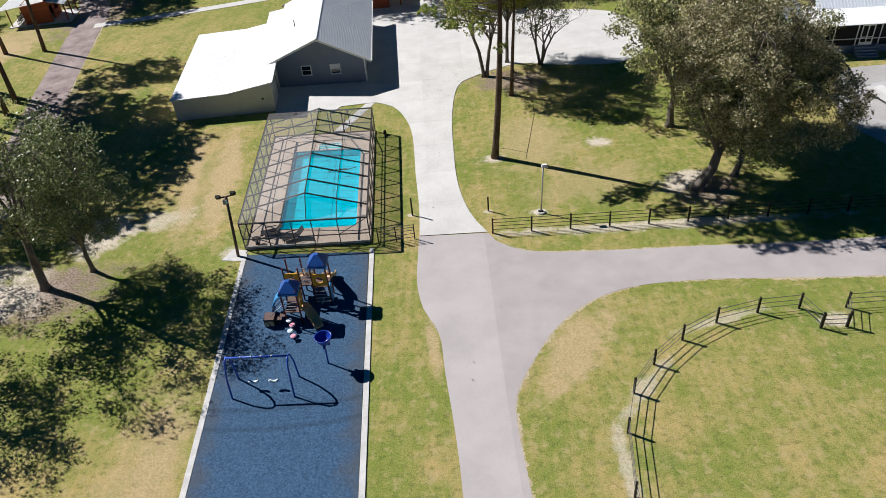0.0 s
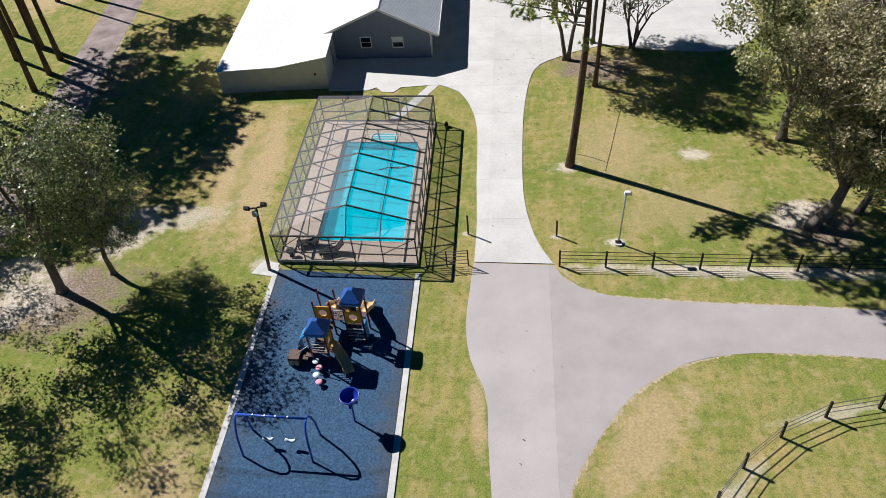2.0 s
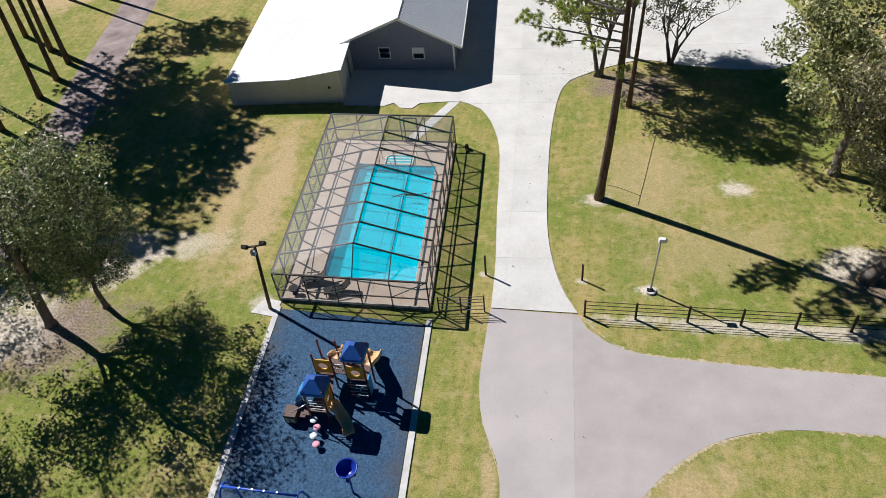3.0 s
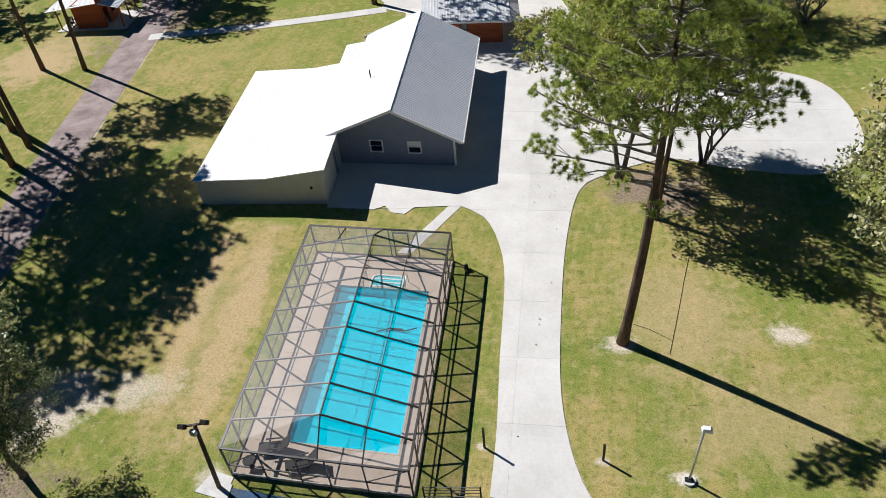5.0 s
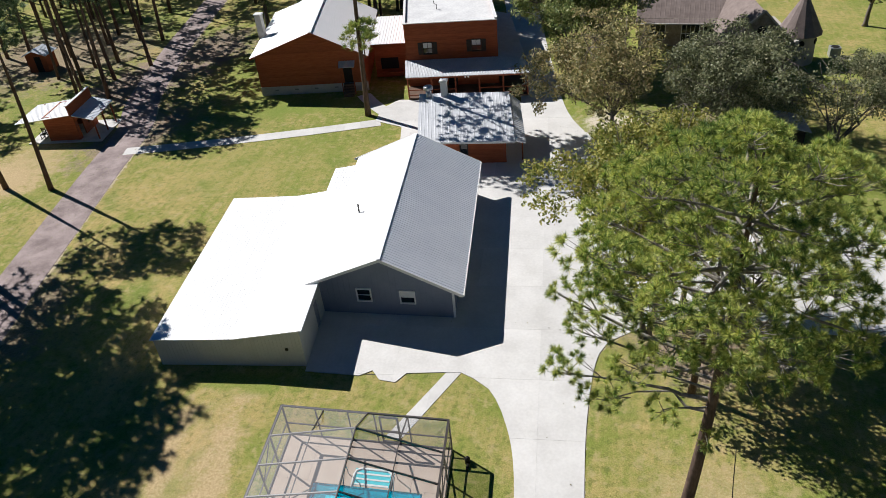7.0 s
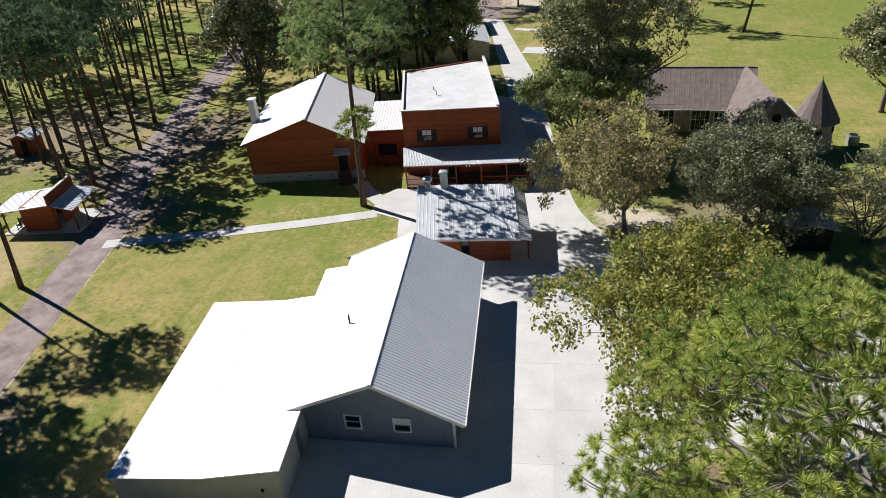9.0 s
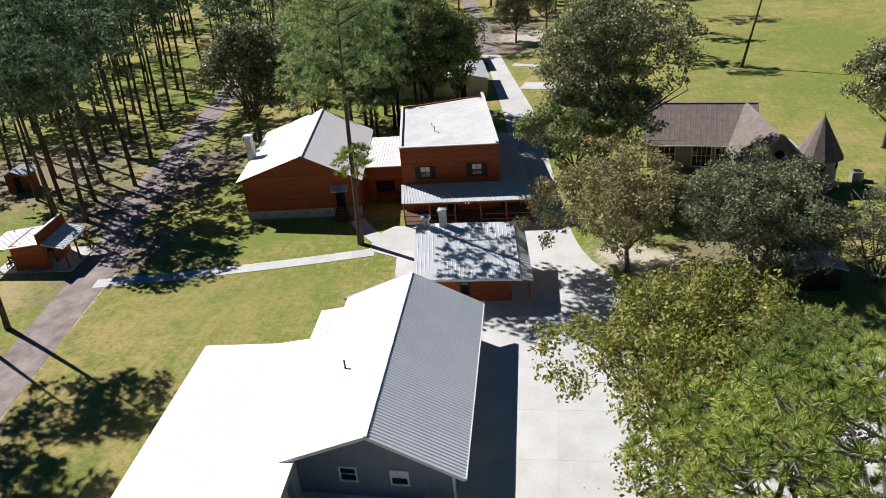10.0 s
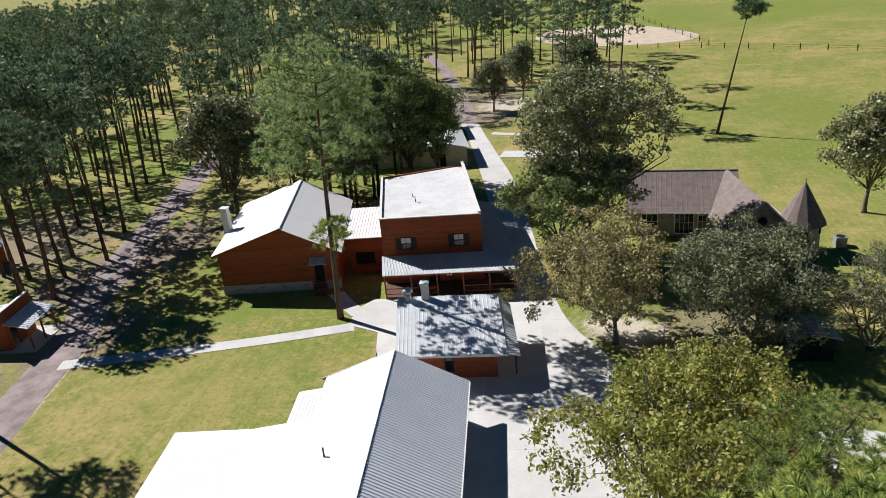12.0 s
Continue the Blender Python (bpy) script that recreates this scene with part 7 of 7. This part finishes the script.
stand(pine("pine_tree", 15.4, 3.2, 9.8, NEEDLES, 12, "slim pine in a group beside the paved lot", 60, 12, 50, (0.22, 0.009), 0.17, 9, 0.5, 0.7), 4.7, 60.0)
stand(broadleaf("oak_tree", 15.2, 7.2, 1.0, OAK_LEAF, OAK_BARK, 80000, 0.088, 21, "large oak with dull olive and brown leaves", 1000, 0.66, 0.42, 1, shift=(3.3, 2.3), lobes=18), 17.5, 42.9)
stand(broadleaf("oak_tree", 15.3, 7.1, 2.6, SPARSE_LEAF, OAK_BARK, 44000, 0.11, 22, "open-crowned tree with thin yellow-green leaves", 900, 0.66, 0.26, 2, shift=(-0.9, 1.2), lobes=18, gaps=-0.25), 2.4, 64.4)
stand(broadleaf("oak_tree", 13.0, 4.2, 4.0, SPARSE_LEAF, OAK_BARK, 12000, 0.11, 36, "slim tree with yellow-green leaves beside the paved lot", 300, 0.55, 0.18, 1, lobes=10, gaps=-0.15), 4.7, 67.4)
stand(broadleaf("crape_myrtle", 8.8, 4.2, 2.6, GREY_LEAF, OAK_BARK, 5000, 0.10, 23, "many-stemmed tree with sparse grey-green leaves", 170, 0.6, 0.26, 6, lobes=9), 8.0, 66.3)
stand(broadleaf("oak_tree", 12.2, 7.2, 0.9, BROWN_LEAF, OAK_BARK, 22000, 0.125, 24, "thin tree with brown autumn leaves at the lot edge", 560, 0.62, 0.22, 1, shift=(-1.6, 0), lobes=15, gaps=-0.15), 0.3, 90.6)
stand(broadleaf("oak_tree", 20.8, 8.6, 1.8, DARK_LEAF, OAK_BARK, 44000, 0.15, 25, "great dark green oak beside the lane", 800, 0.85, 0.45, 1, lobes=16), -1.3, 108.3)
stand(broadleaf("oak_tree", 11.0, 5.4, 2.0, LIVE_LEAF, OAK_BARK, 14000, 0.15, 29, "smaller dark oak beside the lane", 300, 0.8, 0.25, 1), -4.4, 104.5)
bush = broadleaf("live_oak", 9.2, 8.0, 0.2, GREY_LEAF, OAK_BARK, 36000, 0.119, 26, "low spreading grey-green live oak", 760, 0.75, 0.3, 4, lobes=18, gaps=-0.3)
stand(bush, 10.6, 91.6)
stand(broadleaf("crape_myrtle", 8.0, 5.6, 0.8, GREY_LEAF, OAK_BARK, 11000, 0.10, 35, "sparse spreading tree with pale bare branches", 240, 0.6, 0.3, 6, lobes=12), 18.6, 90.0)
again(bush, 24.5, 99.5, 0.45, 0.7)
again(bush, 28.0, 103.5, 0.4, 2.7)
behind = broadleaf("oak_tree", 14.0, 6.0, 0.9, DARK_LEAF, OAK_BARK, 26000, 0.122, 31, "dark green oak standing behind the olive oak", 500, 0.75, 0.32, 1, lobes=13)
stand(behind, 17.6, 52.5)
again(behind, 24.0, 50.5, 0.85, 2.2)
# added copy, no tree of its own: fills out the olive oak's low crown
again(behind, 20.6, 44.4, 0.78, 4.1)
left_oak = broadleaf("water_oak", 15.4, 6.6, 3.0, TREE_GREY, OAK_BARK, 22000, 0.098, 27, "leaning dark green oak over leaf-strewn sand", 560, 0.78, 0.3, 1, shift=(0.0, 0), lobes=14, gaps=0.0)
stand(left_oak, -29.0, 35.0, 1.0, 0.0, 1.0)
again(left_oak, -26.3, 36.7, 0.58, 2.0, 2.5)
again(left_oak, -36.0, 27.0, 0.9, 4.2)
again(left_oak, -44.5, 42.5, 0.95, 1.0)
edge_oak = broadleaf("oak_tree", 13.0, 5.2, 1.0, DARK_LEAF, OAK_BARK, 15000, 0.17, 28, "dark rounded oak at the edge of the pine wood", 420, 0.8, 0.25, 1)
stand(edge_oak, -45.6, 122.0, 1.3)
again(edge_oak, 27.8, 118.6, 1.02, 1.0)
again(edge_oak, -17.6, 177.5, 0.8, 0.3)
again(edge_oak, -12.5, 186.0, 0.95, 1.4)
again(edge_oak, -2.0, 182.0, 1.05, 2.4)
tall_oak = broadleaf("water_oak", 18.0, 5.8, 3.0, LIVE_LEAF, OAK_BARK, 16000, 0.17, 33, "tall dark green tree behind the red hall", 400, 0.85, 0.3, 1)
stand(tall_oak, -31.5, 126.0, 0.9, 1.0)
again(tall_oak, -36.0, 131.0, 0.95, 3.3)
again(tall_oak, -23.8, 127.6, 1.0, 4.6)
again(tall_oak, -20.6, 131.0, 0.85, 0.4)

# pines of the wood
WOOD_LABEL = "tall pine with a thin bare trunk in the wood"
wood = [pine("pine_tree", 21.5, 4.0, 10.2, FAR_NEEDLES, 30 + k, WOOD_LABEL, 51, 5, 9, (0.5, 0.1), 0.2, 7, 0.8, 0.75, -0.6, -0.3, (3, 0.9)) for k in range(4)]
broad = pine("pine_tree", 20.5, 5.2, 10.0, FAR_NEEDLES, 45, "tall broad-crowned pine beside the footpath", 105, 9, 20, (0.44, 0.042), 0.24, 8, 0.7, 0.8, -0.5)
thin = pine("pine_tree", 20.5, 3.6, 13.0, FAR_NEEDLES, 46, "tall thin-crowned pine beside the footpath", 70, 8, 26, (0.45, 0.03), 0.22, 8, 0.7, 0.7, -0.5)
pole = pine("pine_tree", 24.5, 5.4, 12.4, MID_NEEDLES, 41, "tall pine with one low tuft and a high crown", 120, 10, 26, (0.36, 0.03), 0.26, 9, 0.5, 0.9, -0.6, -0.2)
stand(pole, -23.7, 94.8, 1.0, 0.0, 1.3)
low_tuft = pine("pine_bough", 3.6, 1.6, 0.6, NEEDLES, 42, "low leafy side shoot on a pine trunk", 22, 6, 30, (0.42, 0.025), 0.05, 6, 0.2, 0.4)
low_tuft.matrix_basis = Matrix.Translation((-23.0, 94.5, 6.2))
stand(broad, -46.1, 65.4, 1.0, 0.5)
for x, y, sc, tn in ((-45.6, 62.5, 0.95, 1.5), (-45.4, 59.5, 1.0, 2.6), (-45.8, 54.5, 1.0, 3.9), (-49.4, 67.7, 1.02, 4.4), (-50.8, 65.4, 0.95, 2.0), (-48.5, 50.0, 0.95, 3.0), (-54.0, 70.5, 0.95, 1.0), (-53.5, 60.5, 1.0, 5.0), (-55.9, 99.0, 0.95, 2.9)):
    again(broad, x, y, sc, tn)
full = pine("pine_tree", 18.5, 4.8, 3.0, MID_NEEDLES, 48, "full-crowned pine behind the red hall", 130, 8, 18, (0.48, 0.045), 0.22, 8, 0.5, 0.75, -0.8)
stand(full, -28.5, 129.0)
for x, y, sc, tn in ((-24.0, 130.5, 0.95, 1.0), (-33.0, 128.5, 0.9, 2.2), (-37.5, 125.5, 0.85, 4.0), (-30.5, 136.0, 1.05, 5.0), (-36.5, 118.8, 0.62, 0.9), (-29.5, 122.0, 0.8, 2.4), (-41.0, 131.0, 0.95, 1.7)):
    again(full, x, y, sc, tn)
stand(thin, -49.3, 79.0, 0.95, 5.2)
again(thin, -54.0, 78.9, 0.97, 0.9)
PLACES = [(-58.4, 104.3), (-67.6, 120.3), (-56.1, 108.8), (-59.4, 117.8), (-66.5, 124.5), (-67.7, 142.8), (-68.2, 138.4), (-70.9, 137.3), (-54.1, 135.6),
          (-66.3, 104.5), (-63.5, 108.1), (-61.4, 110.0), (-63.0, 118.3), (-72.6, 129.7)]
STAND = [(-37.5, 134.0), (-33.0, 140.0), (-44.0, 140.0)]
rng_w = np.random.default_rng(5)
spots = list(PLACES) + STAND
tries = 0
while len(spots) < 400 and tries < 60000:
    tries += 1
    y = 96 + 320 * rng_w.random() ** 1.4
    x = rng_w.uniform(-72 - 0.75 * (y - 60), -22 - 0.02 * y + (8 if y > 190 else 0))
    d_path = min((Vector((x, y)) - Vector(p)).length for p in LEFT_PATH[::4])
    if d_path < 4.5 or (x > -52 and y < 124) or (x > -42 and 135 < y < 172) or (-58 < x < -40 and 118 < y < 150 and rng_w.random() < 0.8):
        continue
    # the booth stands in full sun
    if min((x + 0.88 * s + 57.0) ** 2 + (y - 0.47 * s - 90.5) ** 2 for s in range(10, 27, 2)) < 30:
        continue
    if min((x - a) ** 2 + (y - b) ** 2 for a, b in spots) < (5.4 if y < 138 and x < -62 else 6.2 if y < 140 else 8 if y < 165 else 12):
        continue
    spots.append((x, y))
near_spots = [p for p in spots if p[1] < 205]
for i, (x, y) in enumerate(near_spots):
    ob = wood[i % 4]
    sc = float(rng_w.uniform(0.82, 1.12))
    if i < 4:
        stand(ob, x, y, sc, float(rng_w.random() * 6.28))
    else:
        again(ob, x, y, sc, float(rng_w.random() * 6.28), float(rng_w.uniform(0.4, 1.6)))
# the far part of the wood, where the trees melt together
far_kind = pine("pine_tree", 21.5, 4.4, 8.5, FAR_NEEDLES, 52, WOOD_LABEL, 26, 4, 8, (1.0, 0.165), 0.2, 6, 0.8, 0.8, -0.5)
stand(far_kind, -70.0, 206.0)
far_wood = thing("pine_wood", (0, 0, 0), "distant pine wood with dark trunks and green crowns", "trees", kind="stuff")
sheets = {}
for kid in far_kind.children:
    vs = np.array([v.co[:] for v in kid.data.vertices])
    fs = [tuple(f.vertices) for f in kid.data.polygons]
    sheets[kid.name.split(".")[0]] = (vs, fs, kid.data.materials[0])
for key, (vs, fs, m) in sheets.items():
    gen = np.random.default_rng(9)
    all_v, all_f = [], []
    for x, y in spots:
        if y < 205:
            continue
        a, sc, ln = gen.random() * 6.28, gen.uniform(0.85, 1.12), gen.uniform(0.02, 0.08)
        turned = np.stack([vs[:, 0] * math.cos(a) - vs[:, 1] * math.sin(a) + ln * vs[:, 2], vs[:, 0] * math.sin(a) + vs[:, 1] * math.cos(a), vs[:, 2]], axis=1) * sc + np.array([x, y, 0])
        n0 = len(all_v) * len(vs)
        all_v.append(turned)
        all_f += [tuple(i + n0 for i in f) for f in fs]
    mesh_part(key + "s", np.concatenate(all_v).tolist(), all_f, m, far_wood)
for x, y in ((6.1, 237), (3.4, 243), (-7.6, 230), (-11, 236), (-3.0, 226), (0.5, 232), (-14, 225), (-18, 232), (-5, 215), (-12, 210), (-20, 205), (-17, 195), (2, 222), (7, 197), (1, 183), (3, 161), (-4, 168)):
    again(wood[int(rng_w.integers(0, 4))], x, y, float(rng_w.uniform(0.85, 1.05)), float(rng_w.random() * 6.28))
far_pine = pine("pine_tree", 20.5, 2.2, 16.5, FAR_NEEDLES, 47, "very tall leaning pine standing alone in the field", 40, 6, 18, (0.6, 0.05), 0.2, 8, 0.6, 0.7, -0.5)
stand(far_pine, 19.0, 153.9, 1.0, 1.0, 4.2)


# fallen leaves below the trees and on the paving
def fallen_leaves():
    gen = np.random.default_rng(77)
    v, f = [], []
    for x, y, rx, ry, n in ((17.5, 42.0, 7, 5, 700), (-28.5, 36.5, 7, 7, 900), (4.0, 63.5, 6, 4, 600), (-46.5, 80.0, 3.5, 22, 700), (-42.0, 60.0, 3, 9, 300), (0.5, 89.5, 5, 4, 500), (-2.0, 55.0, 1.6, 14, 10), (0.5, 30.0, 2.2, 9, 6), (6.0, 47.0, 5, 6, 120), (-10.0, 75.0, 2.0, 12, 8), (-55.0, 108.0, 4.5, 14, 900), (-62.0, 110.0, 8.0, 16, 900)):
        for k in range(n):
            a, q, s = gen.random() * 6.28, gen.normal(size=2) * 0.5, gen.uniform(0.03, 0.075)
            cx, cy, z = x + q[0] * rx, y + q[1] * ry, gen.uniform(0.055, 0.075)
            c, d = math.cos(a) * s, math.sin(a) * s
            i = len(v)
            v += [(cx - c, cy - d, z), (cx + d * 0.5, cy - c * 0.5, z + s * 0.4), (cx + c, cy + d, z), (cx - d * 0.5, cy + c * 0.5, z + s * 0.2)]
            f.append((i, i + 1, i + 2, i + 3))
    h = thing("fallen_leaves", (0, 0, 0), "scattered dry brown leaves on ground and paving", "leaves", kind="stuff")
    mesh_part("leaves", v, f, BROWN_LEAF, h)


fallen_leaves()


# ---- concrete paving in slabs ----
def clip(poly, a, b, c):
    """The part of a plan outline where a*x + b*y <= c."""
    out = []
    for i, p in enumerate(poly):
        q = poly[(i + 1) % len(poly)]
        dp, dq = a * p[0] + b * p[1] - c, a * q[0] + b * q[1] - c
        if dp <= 0:
            out.append(p)
        if dp * dq < 0:
            t = dp / (dp - dq)
            out.append((p[0] + (q[0] - p[0]) * t, p[1] + (q[1] - p[1]) * t))
    return out


def area(poly):
    return abs(sum(poly[i][0] * poly[(i + 1) % len(poly)][1] - poly[(i + 1) % len(poly)][0] * poly[i][1] for i in range(len(poly)))) / 2


def paved(name, outline, cell, turn, label, z=0.045, category="pavement"):
    root = tagged(new(name), label, category, kind="structure")
    ux, uy = (math.cos(turn), math.sin(turn)), (-math.sin(turn), math.cos(turn))
    us = [p[0] * ux[0] + p[1] * ux[1] for p in outline]
    vs = [p[0] * uy[0] + p[1] * uy[1] for p in outline]
    gap = 0.005
    i0, j0 = math.floor(min(us) / cell), math.floor(min(vs) / cell)
    for i in range(i0, math.ceil(max(us) / cell)):
        strip = clip(clip(outline, ux[0], ux[1], (i + 1) * cell - gap), -ux[0], -ux[1], -i * cell - gap)
        if len(strip) < 3:
            continue
        for j in range(j0, math.ceil(max(vs) / cell)):
            c = clip(clip(strip, uy[0], uy[1], (j + 1) * cell - gap), -uy[0], -uy[1], -j * cell - gap)
            clean = [p for k, p in enumerate(c) if (Vector(p) - Vector(c[k - 1])).length > 1e-4]
            if len(clean) < 3 or area(clean) < 0.02:
                continue
            part("concrete_slab", slab(B(), clean, -0.08, z), CONCRETE, root)
    bm = slab(B(), outline, -0.1, z - 0.006)
    part("bed", bm, KERB, root)


paved("pavement_drive", PAVING, 4.3, 0.06, "pale concrete driveway and yard in square slabs")
for k, w in enumerate(WALKWAYS):
    paved("pavement_walk", w, 1.55, 0.35 if k == 1 else 0.06, "pale concrete garden walkway", 0.026 + 0.006 * k)
